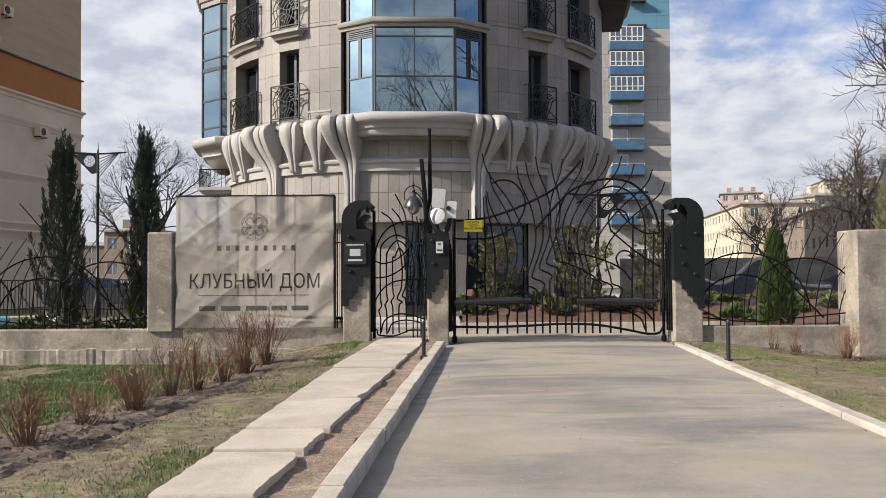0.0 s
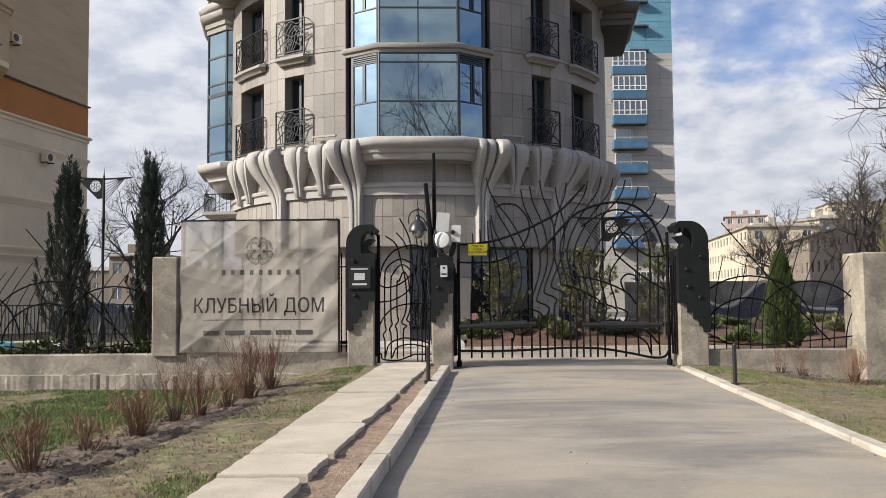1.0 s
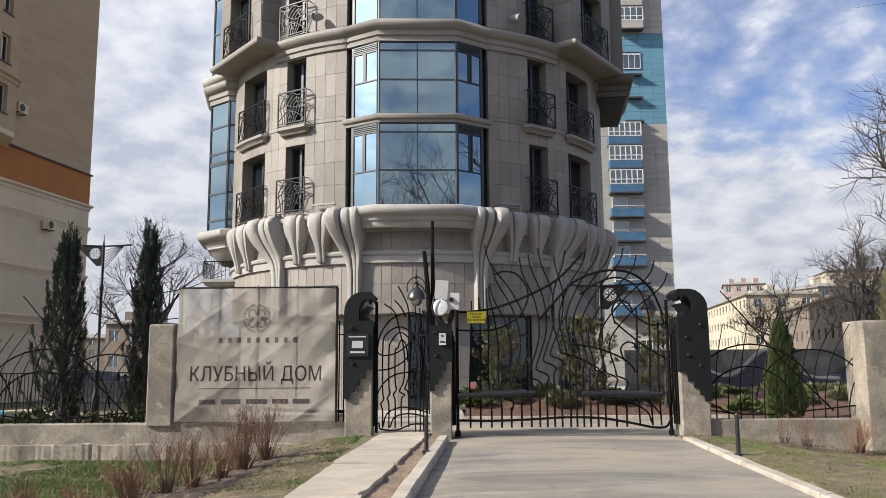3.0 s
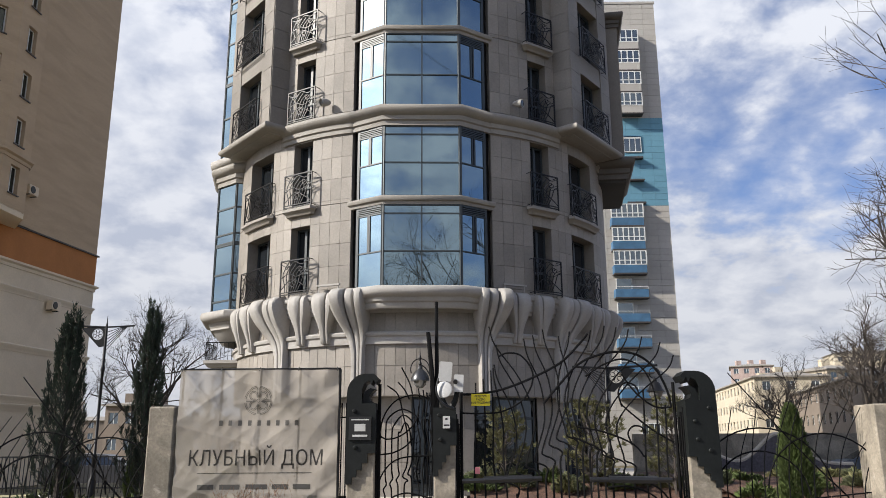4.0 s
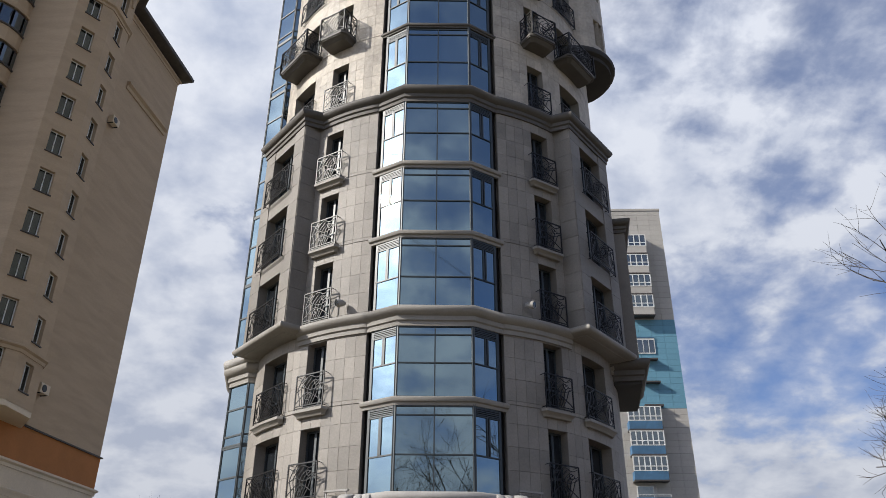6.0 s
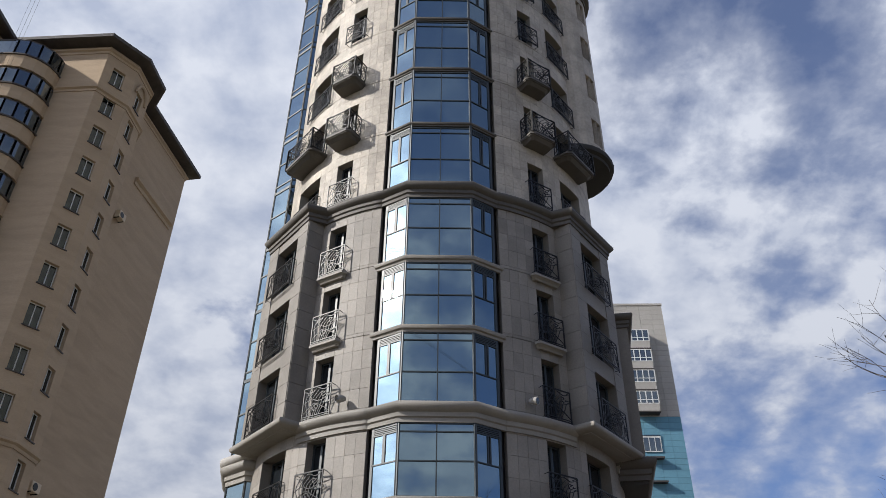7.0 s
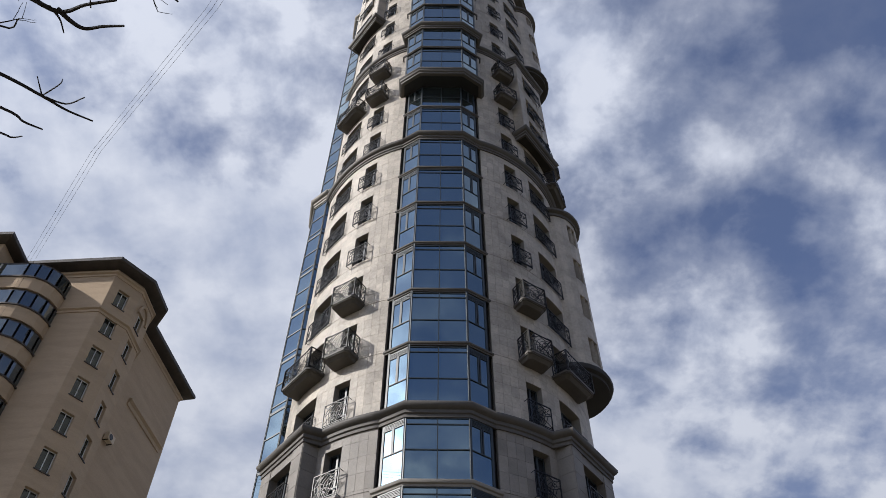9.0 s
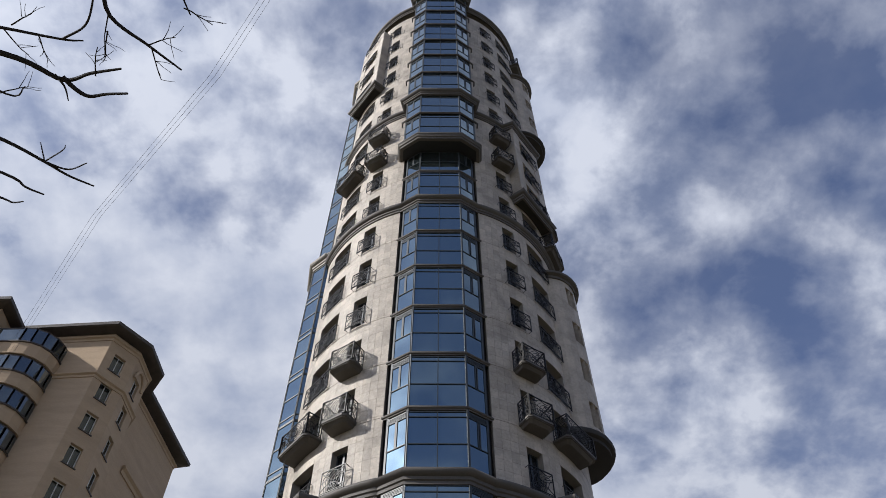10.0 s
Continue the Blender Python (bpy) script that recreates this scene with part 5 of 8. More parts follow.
solo("notice", Buf().box(0.52, 0.62, GY - 0.1, GY - 0.09, 1.02, 1.16), PINK, "small pink and white notice tied to the gate", "notice")

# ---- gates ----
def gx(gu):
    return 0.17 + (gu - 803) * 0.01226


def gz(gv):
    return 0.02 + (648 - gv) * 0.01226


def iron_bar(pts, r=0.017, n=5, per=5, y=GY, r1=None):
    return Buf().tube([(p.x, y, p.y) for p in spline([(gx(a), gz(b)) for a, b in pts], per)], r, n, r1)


gate = thing("driveway_gate", "wide forged iron gate of wavy bars like reeds", "gate")
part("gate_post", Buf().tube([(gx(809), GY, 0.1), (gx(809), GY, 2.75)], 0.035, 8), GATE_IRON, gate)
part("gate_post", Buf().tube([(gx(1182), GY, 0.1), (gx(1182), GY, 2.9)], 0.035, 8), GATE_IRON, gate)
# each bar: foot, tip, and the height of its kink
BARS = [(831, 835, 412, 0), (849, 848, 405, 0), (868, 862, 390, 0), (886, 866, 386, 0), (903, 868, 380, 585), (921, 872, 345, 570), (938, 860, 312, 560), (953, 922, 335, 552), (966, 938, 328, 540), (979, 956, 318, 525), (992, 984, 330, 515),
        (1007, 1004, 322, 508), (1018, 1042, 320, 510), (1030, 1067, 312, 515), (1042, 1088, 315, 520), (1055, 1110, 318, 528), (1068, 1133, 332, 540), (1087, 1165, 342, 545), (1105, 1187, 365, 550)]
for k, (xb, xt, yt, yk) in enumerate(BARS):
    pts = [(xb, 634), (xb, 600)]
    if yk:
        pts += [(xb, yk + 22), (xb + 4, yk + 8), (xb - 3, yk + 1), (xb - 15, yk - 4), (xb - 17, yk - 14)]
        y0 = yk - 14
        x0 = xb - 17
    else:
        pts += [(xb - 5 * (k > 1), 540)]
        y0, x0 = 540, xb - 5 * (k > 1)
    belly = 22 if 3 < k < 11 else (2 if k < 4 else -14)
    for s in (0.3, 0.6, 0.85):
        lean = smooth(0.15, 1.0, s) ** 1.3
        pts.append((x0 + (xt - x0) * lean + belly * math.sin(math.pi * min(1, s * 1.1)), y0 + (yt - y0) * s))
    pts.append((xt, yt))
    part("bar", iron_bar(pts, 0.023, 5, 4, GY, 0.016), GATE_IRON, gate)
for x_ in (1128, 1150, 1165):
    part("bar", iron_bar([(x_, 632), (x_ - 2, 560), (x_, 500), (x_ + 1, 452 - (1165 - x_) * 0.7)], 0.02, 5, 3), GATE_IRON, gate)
def scroll(pts, r=0.019):
    part("scroll", iron_bar(pts, r, 6, 6, GY - 0.025), GATE_IRON, gate)


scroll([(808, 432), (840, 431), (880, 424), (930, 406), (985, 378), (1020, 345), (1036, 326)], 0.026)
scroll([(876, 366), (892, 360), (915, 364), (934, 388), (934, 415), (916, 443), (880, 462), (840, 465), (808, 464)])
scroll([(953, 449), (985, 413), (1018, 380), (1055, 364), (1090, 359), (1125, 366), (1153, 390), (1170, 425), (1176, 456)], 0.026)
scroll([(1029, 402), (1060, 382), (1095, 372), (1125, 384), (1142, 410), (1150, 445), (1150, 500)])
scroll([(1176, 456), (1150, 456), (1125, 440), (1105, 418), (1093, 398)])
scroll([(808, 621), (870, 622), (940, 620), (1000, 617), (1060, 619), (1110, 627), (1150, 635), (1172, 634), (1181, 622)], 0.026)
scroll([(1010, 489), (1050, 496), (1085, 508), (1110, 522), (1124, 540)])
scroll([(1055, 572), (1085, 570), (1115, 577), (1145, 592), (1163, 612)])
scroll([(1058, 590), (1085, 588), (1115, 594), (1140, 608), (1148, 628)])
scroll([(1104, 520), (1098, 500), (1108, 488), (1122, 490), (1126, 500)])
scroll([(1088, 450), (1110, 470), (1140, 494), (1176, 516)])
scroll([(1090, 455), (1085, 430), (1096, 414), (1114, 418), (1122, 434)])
part("latch", Buf().tube([(0.25, GY - 0.2, 0.88), (1.9, GY - 0.2, 0.93)], 0.05, 8).tube([(0.7, GY - 0.2, 0.9), (1.7, GY - 0.2, 0.93)], 0.075, 8), BLACK, gate, "black gate opener arm")
part("latch", Buf().tube([(2.9, GY - 0.2, 0.9), (4.6, GY - 0.2, 0.88)], 0.05, 8).tube([(3.3, GY - 0.2, 0.9), (4.3, GY - 0.2, 0.88)], 0.075, 8), BLACK, gate, "black gate opener arm")
part("hinge", Buf().lathe([(0.02, 0.0), (0.06, 0.02), (0.06, 0.12), (0.03, 0.16)], 8, (gx(809), GY)), GATE_IRON, gate)
part("hinge", Buf().lathe([(0.02, 0.0), (0.06, 0.02), (0.06, 0.12), (0.03, 0.16)], 8, (gx(1182), GY)), GATE_IRON, gate)

wicket = thing("wicket_gate", "narrow forged iron pedestrian gate with arched bars", "gate")
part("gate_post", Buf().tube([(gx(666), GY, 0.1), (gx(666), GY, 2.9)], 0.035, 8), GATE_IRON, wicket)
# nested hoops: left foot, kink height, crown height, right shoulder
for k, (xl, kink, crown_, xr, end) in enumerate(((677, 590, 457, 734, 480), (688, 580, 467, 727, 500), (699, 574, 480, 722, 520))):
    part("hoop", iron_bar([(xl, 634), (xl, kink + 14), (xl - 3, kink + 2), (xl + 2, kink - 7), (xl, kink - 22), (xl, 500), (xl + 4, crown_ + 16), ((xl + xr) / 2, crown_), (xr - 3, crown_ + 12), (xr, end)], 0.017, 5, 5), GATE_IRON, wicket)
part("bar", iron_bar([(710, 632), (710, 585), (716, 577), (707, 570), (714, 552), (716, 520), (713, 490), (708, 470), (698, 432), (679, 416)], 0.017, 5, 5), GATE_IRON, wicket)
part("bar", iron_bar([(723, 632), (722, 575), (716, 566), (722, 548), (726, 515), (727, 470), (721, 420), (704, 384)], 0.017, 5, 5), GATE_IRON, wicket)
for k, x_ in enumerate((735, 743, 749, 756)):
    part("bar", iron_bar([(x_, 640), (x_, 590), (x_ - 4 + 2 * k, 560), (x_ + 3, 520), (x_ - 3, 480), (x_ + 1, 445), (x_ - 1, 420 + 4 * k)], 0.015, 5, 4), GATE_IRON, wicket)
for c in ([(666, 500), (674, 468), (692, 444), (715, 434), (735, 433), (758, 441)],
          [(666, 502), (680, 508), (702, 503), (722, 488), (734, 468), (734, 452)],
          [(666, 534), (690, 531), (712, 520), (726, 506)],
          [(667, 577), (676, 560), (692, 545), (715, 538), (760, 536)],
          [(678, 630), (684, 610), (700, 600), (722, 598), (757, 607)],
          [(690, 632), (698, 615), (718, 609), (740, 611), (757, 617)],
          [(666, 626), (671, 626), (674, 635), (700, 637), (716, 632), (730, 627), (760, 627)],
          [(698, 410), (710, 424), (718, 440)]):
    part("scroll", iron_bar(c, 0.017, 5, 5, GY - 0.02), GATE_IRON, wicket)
# bollards beside the drive
for x, y in ((-0.34, 13.6), (4.78, 13.35)):
    bl = thing("bollard", "slim black steel post at the kerb", "bollard", group="bollards")
    part("post", Buf().lathe([(0.035, -0.05), (0.035, 0.7), (0.028, 0.72), (0.005, 0.725)], 10, (x, y)), BLACK, bl)
    part("foot", Buf().lathe([(0.07, -0.02), (0.07, 0.13 if x < 0 else 0.07), (0.04, 0.14 if x < 0 else 0.08)], 10, (x, y)), BLACK, bl)


# ---- fences ----
def fence(x0, x1, lean, label, bend):
    f = thing("fence", label, "fence")
    n = round((x1 - x0) / 0.27)
    for k in range(n):
        rnd = random.Random(int(x0 * 10) + k)
        x = x0 + 0.15 + (x1 - x0 - 0.3) * k / max(1, n - 1)
        h = 1.55 + 0.75 * math.sin(math.pi * (k + 1) / (n + 1)) + rnd.uniform(-0.25, 0.35)
        c = lean * (0.35 + bend * k / n)
        pts = spline([(x, GY, 0.3), (x + c * 0.05, GY, 0.3 + h * 0.3), (x + c * 0.35, GY, 0.3 + h * 0.65), (x + c * 1.05 + rnd.uniform(-0.1, 0.1), GY, 0.3 + h)], 4)
        part("bar", Buf().tube(pts, 0.015, 5, 0.009), GATE_IRON, f)
    for rad, cx, z0 in ((1.45, x0 + (x1 - x0) * 0.3, 0.55), (1.0, x0 + (x1 - x0) * 0.28, 0.5), (1.25, x0 + (x1 - x0) * 0.72, 0.62)):
        part("arch", Buf().tube([(cx + rad * math.cos(a), GY + 0.02, z0 + rad * 0.95 * math.sin(a)) for a in [math.pi * (0.02 + 0.96 * q_ / 18) for q_ in range(19)]], 0.018, 5), GATE_IRON, f)
    part("rail", Buf().tube(spline([(x0, GY + 0.02, 0.52), ((x0 * 2 + x1) / 3, GY + 0.02, 0.42), ((x0 + 2 * x1) / 3, GY + 0.02, 0.5), (x1, GY + 0.02, 0.6)], 6), 0.016, 5), GATE_IRON, f)
    part("long_stake", Buf().tube(spline([(x0 + (x1 - x0) * 0.85, GY + 0.04, 0.5), (x0 + (x1 - x0) * 0.55, GY + 0.04, 1.5), (x0 + (x1 - x0) * 0.12, GY + 0.04, 3.1)], 6), 0.02, 5, 0.012), GATE_IRON, f)


fence(-13.0, -9.7, 0.7, "forged iron fence of leaning reed-like bars on the wall", 0.8)
fence(-9.7, -6.4, 0.9, "forged iron fence of leaning reed-like bars on the wall", 1.2)
fence(5.65, 8.8, 0.6, "forged iron fence of leaning reed-like bars on the wall", 1.0)
fence(9.7, 13.5, 0.6, "forged iron fence of leaning reed-like bars on the wall", 1.0)
sliver = thing("fence", "narrow iron fence panel between banner and gate pillar", "fence")
for x in (-2.32, -2.22):
    part("bar", Buf().tube([(x, GY, 0.33), (x, GY, 2.5)], 0.016, 5), GATE_IRON, sliver)
part("rail", Buf().tube([(-2.36, GY, 2.2), (-2.16, GY, 2.2)], 0.016, 5), GATE_IRON, sliver)

# ---- banner ----
CLOTH = material("grey_banner_fabric", (0.3, 0.27, 0.23), 0.75, spread=0.04, grain=50, stain=1.2, stain_dark=0.88, bump=0.05)
CLOTH.node_tree.nodes["Principled BSDF"].inputs["Alpha"].default_value = 0.74
INK = material("dark_print", (0.06, 0.055, 0.05), 0.7, spread=0.05, bump=0)
LINE = material("rope", (0.03, 0.03, 0.03), 0.8, bump=0)
ban = thing("banner", "creased grey fabric banner with dark print above the wall", "banner")
bx0, bx1, bz0, bz1, by = -5.78, -2.36, 0.37, 3.2, GY - 0.32


def sag(x, z):
    u, v = (x - bx0) / (bx1 - bx0), (z - bz0) / (bz1 - bz0)
    f = 0.03 * math.sin(u * 9 + v * 7) * (1 - v) + 0.045 * abs(math.sin(u * 4.3 - v * 5.1)) ** 0.7 + 0.05 * abs(math.sin(u * 6.1 + v * 5.3 + 1)) ** 0.7 + 0.035 * abs(math.sin(u * 2.1 + v * 7.3 + 2)) ** 0.7 + 0.05 * noise.noise((u * 3, v * 3, 2)) + 0.02 * noise.noise(((u + v) * 6, (u - v) * 2, 7))
    f += 0.035 * max(0, v - 0.55) * math.cos(u * 44) + 0.05 * smooth(0.75, 1.0, u) * math.sin((u - v) * 18)
    f += 0.02 * abs(noise.noise(((u * 1.3 - v) * 7, (u + v) * 2.2, 11))) + 0.016 * abs(noise.noise(((u + v * 1.2) * 9, (u - v) * 2.0, 23)))
    return by - 0.06 * math.sin(math.pi * u) + f


cloth = sheet(bx0, bx1, bz0, bz1, 0.024, lambda x, z: sag(x, z))
cloth.v = [(x, d_, z) for x, z, d_ in cloth.v]
part("cloth", cloth, CLOTH, ban, "creased grey fabric", smooth=True)
back = Buf()
for x in (bx0 + 0.02, bx0 + 0.86, bx0 + 1.7, bx0 + 2.55, bx1 - 0.02):
    back.tube([(x, GY - 0.05, bz0), (x, GY - 0.05, bz1 + 0.03)], 0.025, 6)
for z in (bz0 + 0.1, bz1 + 0.02):
    back.tube([(bx0 - 0.02, GY - 0.16, z), (bx1 + 0.02, GY - 0.16, z)], 0.025, 6)
part("banner_frame", back, IRON, ban, "dark steel tube frame")
part("side_post", Buf().tube([(bx1 + 0.02, GY - 0.24, bz0 - 0.02), (bx1 + 0.02, GY - 0.24, bz1)], 0.028, 6), IRON, ban)
for k in range(5):
    x = bx0 + 0.05 + (bx1 - bx0 - 0.1) * k / 4
    part("tie", Buf().tube([(x, GY - 0.18, bz1 + 0.06), (x + 0.02, by - 0.03, bz1 - 0.03)], 0.012, 4), LINE, ban)


def drape(ob, m, lift=0.005):
    """Lay flat print onto the creased cloth."""
    for v in ob.data.vertices:
        p = m @ v.co
        q_ = Vector((p.x, sag(p.x, p.z) - lift, p.z))
        v.co = m.inverted() @ q_
    return ob


cx = (bx0 + bx1) / 2
tm = pose(cx, by - 0.1, 1.22, 90)
title = lettering("КЛУБНЫЙ ДОМ", 0.44, INK, ban, tm, 0.0, 1.02)
bm = bmesh.new()
bm.from_mesh(title.data)
# open the bowl of the sixth letter, which the font leaves filled
left, islands = set(bm.verts), []
while left:
    todo, isle = [left.pop()], []
    while todo:
        v = todo.pop()
        isle.append(v)
        for e in v.link_edges:
            o = e.other_vert(v)
            if o in left:
                left.discard(o)
                todo.append(o)
    islands.append(isle)
big_ = sorted((s for s in islands if max(v.co.y for v in s) - min(v.co.y for v in s) > 0.25), key=lambda s: min(v.co.x for v in s))
edges_ = sorted({round(min(v.co.x for v in s), 3) for s in big_})
isle = {v for s in big_ if abs(min(v.co.x for v in s) - edges_[5]) < 0.002 for v in s}
xa, xb = min(v.co.x for v in isle), max(v.co.x for v in isle)
za, zb = min(v.co.y for v in isle), max(v.co.y for v in isle)
th = 0.042
x0, x1, y0, y1 = xa + th, xb - th, za + th, za + (zb - za) * 0.57 - th
for co, no in (((x0, 0, 0), (1, 0, 0)), ((x1, 0, 0), (1, 0, 0)), ((0, y0, 0), (0, 1, 0)), ((0, y1, 0), (0, 1, 0))):
    fs = [f for f in bm.faces if xa - 0.001 < f.calc_center_median().x < xb + 0.001]
    bmesh.ops.bisect_plane(bm, geom=fs + list({e for f in fs for e in f.edges}) + list({v for f in fs for v in f.verts}), plane_co=co, plane_no=no)
inside = [f for f in bm.faces if x0 < f.calc_center_median().x < x1 and y0 < f.calc_center_median().y < y1]
bmesh.ops.delete(bm, geom=inside, context="FACES")
for _ in range(3):
    bmesh.ops.triangulate(bm, faces=bm.faces)
    long_ = [e for e in bm.edges if e.calc_length() > 0.04]
    bmesh.ops.subdivide_edges(bm, edges=long_, cuts=1)
bmesh.ops.triangulate(bm, faces=bm.faces)
bm.to_mesh(title.data)
bm.free()
wd = max(v.co.x for v in title.data.vertices) - min(v.co.x for v in title.data.vertices)
for v in title.data.vertices:
    v.co.x *= 2.8 / wd
drape(title, tm)


def print_bar(x0, x1, z0, z1):
    b = sheet(x0, x1, z0, z1, 0.024, lambda x, z: sag(x, z) - 0.006)
    b.v = [(x, d_, z) for x, z, d_ in b.v]
    return part("print_bar", b, INK, ban)


print_bar(cx - 1.2, cx + 1.18, 1.06, 1.075)
# the number line and the brand line stay plain bars
for a0, a1 in ((-1.18, -0.84), (-0.72, -0.3), (-0.18, 0.26), (0.36, 0.7), (0.8, 1.16)):
    print_bar(cx + a0, cx + a1, 0.74, 0.84)
for k in range(9):
    x = cx - 0.8 + k * 0.2
    print_bar(x, x + 0.075, 2.03, 2.14)
def print_line(pts, w=0.005):
    """A thin printed line on the cloth."""
    b = Buf()
    rows = []
    for k, (x, z) in enumerate(pts):
        (xa, za), (xb, zb) = pts[max(0, k - 1)], pts[min(len(pts) - 1, k + 1)]
        n = Vector((zb - za, xa - xb)).normalized() * w
        for s in (-1, 1):
            rows.append((x + n.x * s, sag(x + n.x * s, z + n.y * s) - 0.006, z + n.y * s))
    b.add(rows, [(2 * k, 2 * k + 1, 2 * k + 3, 2 * k + 2) for k in range(len(pts) - 1)])
    return part("emblem_line", b, INK, ban)


def circle(x, z, r, a0=0, a1=360, n=28):
    return [(x + r * math.cos(radians(a0 + (a1 - a0) * k / n)), z + r * math.sin(radians(a0 + (a1 - a0) * k / n))) for k in range(n + 1)]


# round knot emblem: broken double ring, four double loops and a small diamond
for k in range(4):
    for rr in (0.3, 0.272):
        print_line(circle(cx, 2.55, rr, 8 + 90 * k, 82 + 90 * k))
    a = math.pi / 4 + k * math.pi / 2
    c0 = (cx + 0.145 * math.cos(a), 2.55 + 0.145 * math.sin(a))
    for rr in (0.095, 0.068):
        print_line(circle(*c0, rr, 45 + 90 * k - 150, 45 + 90 * k + 150, 20))
    a += math.pi / 4
    for w in (-0.016, 0.016):
        o = (-math.sin(a) * w, math.cos(a) * w)
        print_line([(cx + math.cos(a) * q + o[0], 2.55 + math.sin(a) * q + o[1]) for q in (0.06, 0.12, 0.18, 0.24, 0.272)])
print_line([(cx - 0.04, 2.55), (cx, 2.59), (cx + 0.04, 2.55), (cx, 2.51), (cx - 0.04, 2.55)])


# ---- courtyard ----
def bank(x, y):
    """Height of the planting beds, which rise away from the gate."""
    if x < -2:
        return 0.06
    return 0.1 + 0.48 * smooth(22.2, 24.8, y) if x < 7.5 and y > 22 else 0.1 + 0.4 * smooth(19.5, 24.5, y)


bed = sheet(0.55, 14, 22.2, 26.0, 0.2, lambda x, y: bank(min(x, 7.4), y) + 0.05 * noise.noise((x * 2, y * 2, 0)) + 0.03 * noise.noise((x * 7, y * 7, 0)))
solo("planting_bed", bed, LITTER, "planting bed of red-brown bark mulch", "planting bed", kind="structure", smooth=True)
bk = thing("bed_kerb", "pale kerb along the planting bed", "kerb", kind="structure")
for k in range(14):
    part("kerb_stone", Buf().box(0.45 + k, 1.44 + k, 22.05, 22.2, -0.05, 0.11), KERB, bk)
solo("planting_bed", sheet(-30, -2.5, 17.7, 24, 0.3, lambda x, y: 0.06 + 0.06 * noise.noise((x * 2, y * 2, 0)) + 0.04 * noise.noise((x * 6, y * 6, 0))), LITTER, "planting bed of dark soil behind the fence", "planting bed", kind="structure", smooth=True)
solo("planting_bed", sheet(7.5, 40, 19.0, 34, 0.4, lambda x, y: bank(x, y) + 0.06 * noise.noise((x * 2, y * 2, 0)) + 0.04 * noise.noise((x * 6, y * 6, 0))), LITTER, "planting bed of soil and mulch", "planting bed", kind="structure", smooth=True)

PAVING = material("pale_court_paving", (0.42, 0.385, 0.335), 0.9, spread=0.1, grain=30, stain=0.5, stain_dark=0.75, bump=0.2)
solo("court_paving", sheet(-2.45, 0.52, 22.2, 27.2, 0.5, lambda x, y: 0.004 * noise.noise((x, y, 2))), PAVING, "pale concrete paving before the tower door", "paving", kind="structure")
solo("court_paving", sheet(-7, 44, 24.2, 62, 3.0, lambda x, y: -0.12), PAVING, "pale paving of the court round the tower", "paving", kind="structure")

# ---- plants ----
NEEDLE = material("dark_juniper_needles", (0.05, 0.07, 0.045), 0.8, spread=0.3, grain=4, stain=1.2, stain_dark=0.6, bump=0, per_piece=0.3)
THUJA = material("green_thuja", (0.085, 0.12, 0.03), 0.8, spread=0.3, grain=4, stain=1.5, stain_dark=0.6, bump=0, per_piece=0.35)
PINE = material("pine_needles", (0.15, 0.145, 0.06), 0.8, spread=0.3, grain=4, stain=1.5, stain_dark=0.6, bump=0, per_piece=0.35)
COVER = material("ground_cover_leaves", (0.10, 0.11, 0.05), 0.8, spread=0.4, grain=4, stain=1.5, stain_dark=0.6, bump=0, per_piece=0.4)


def spray(b, p, d, length, w):
    """A small flattened spray of needles: two crossed slim blades."""
    p, d = Vector(p), Vector(d).normalized()
    s = d.cross(Vector((0.3, 0.2, 1))).normalized()
    for k in (s, d.cross(s)):
        b.add([p - k * w * 0.4, p + k * w * 0.4, p + d * length * 0.55 + k * w, p + d * length, p + d * length * 0.5 - k * w], [(0, 1, 2, 3, 4)])


def conifer(name, seed, h, rad, mat, label, at, n=1500, up=1.6, low=0.05, size=0.34, ragged=0.35, core=0.35):
    rnd = random.Random(seed)
    t = thing(name, label, "conifer", pose(*at, 0, 0, rnd.uniform(0, 360)))
    part("trunk", Buf().tube([(0, 0, -0.1), (0.02, 0.01, h * 0.5), (0, 0, h * 0.93)], 0.06 + h * 0.008, 6, 0.015), BARK, t)
    b = Buf()
    plumes = [(rnd.uniform(0, 6.283), rnd.uniform(0.75, 1.0 + ragged)) for _ in range(26)]
    for _ in range(n):
        s = low + (1 - low) * rnd.random() ** 1.25
        a, g = plumes[rnd.randrange(26)]
        a += rnd.gauss(0, 0.22)
        shape = (min(1, s / 0.16) ** 0.6) * (1 - s) ** 0.62 + 0.03
        shape *= max(0.3, 1 + ragged * 1.1 * noise.noise((a * 1.3, s * h * 1.1, seed * 3.1)))
        r = rad * shape * g * (core + (1 - core) * rnd.random() ** 0.5)
        p = (r * math.cos(a), r * math.sin(a), h * s)
        d = (math.cos(a + rnd.gauss(0, 0.5)) * 0.75, math.sin(a + rnd.gauss(0, 0.5)) * 0.75, up + rnd.gauss(0, 0.35))
        spray(b, p, d, size * rnd.uniform(0.6, 1.5), size * 0.06 * rnd.uniform(0.7, 1.3))
    part("crown", b, mat, t)
    return t


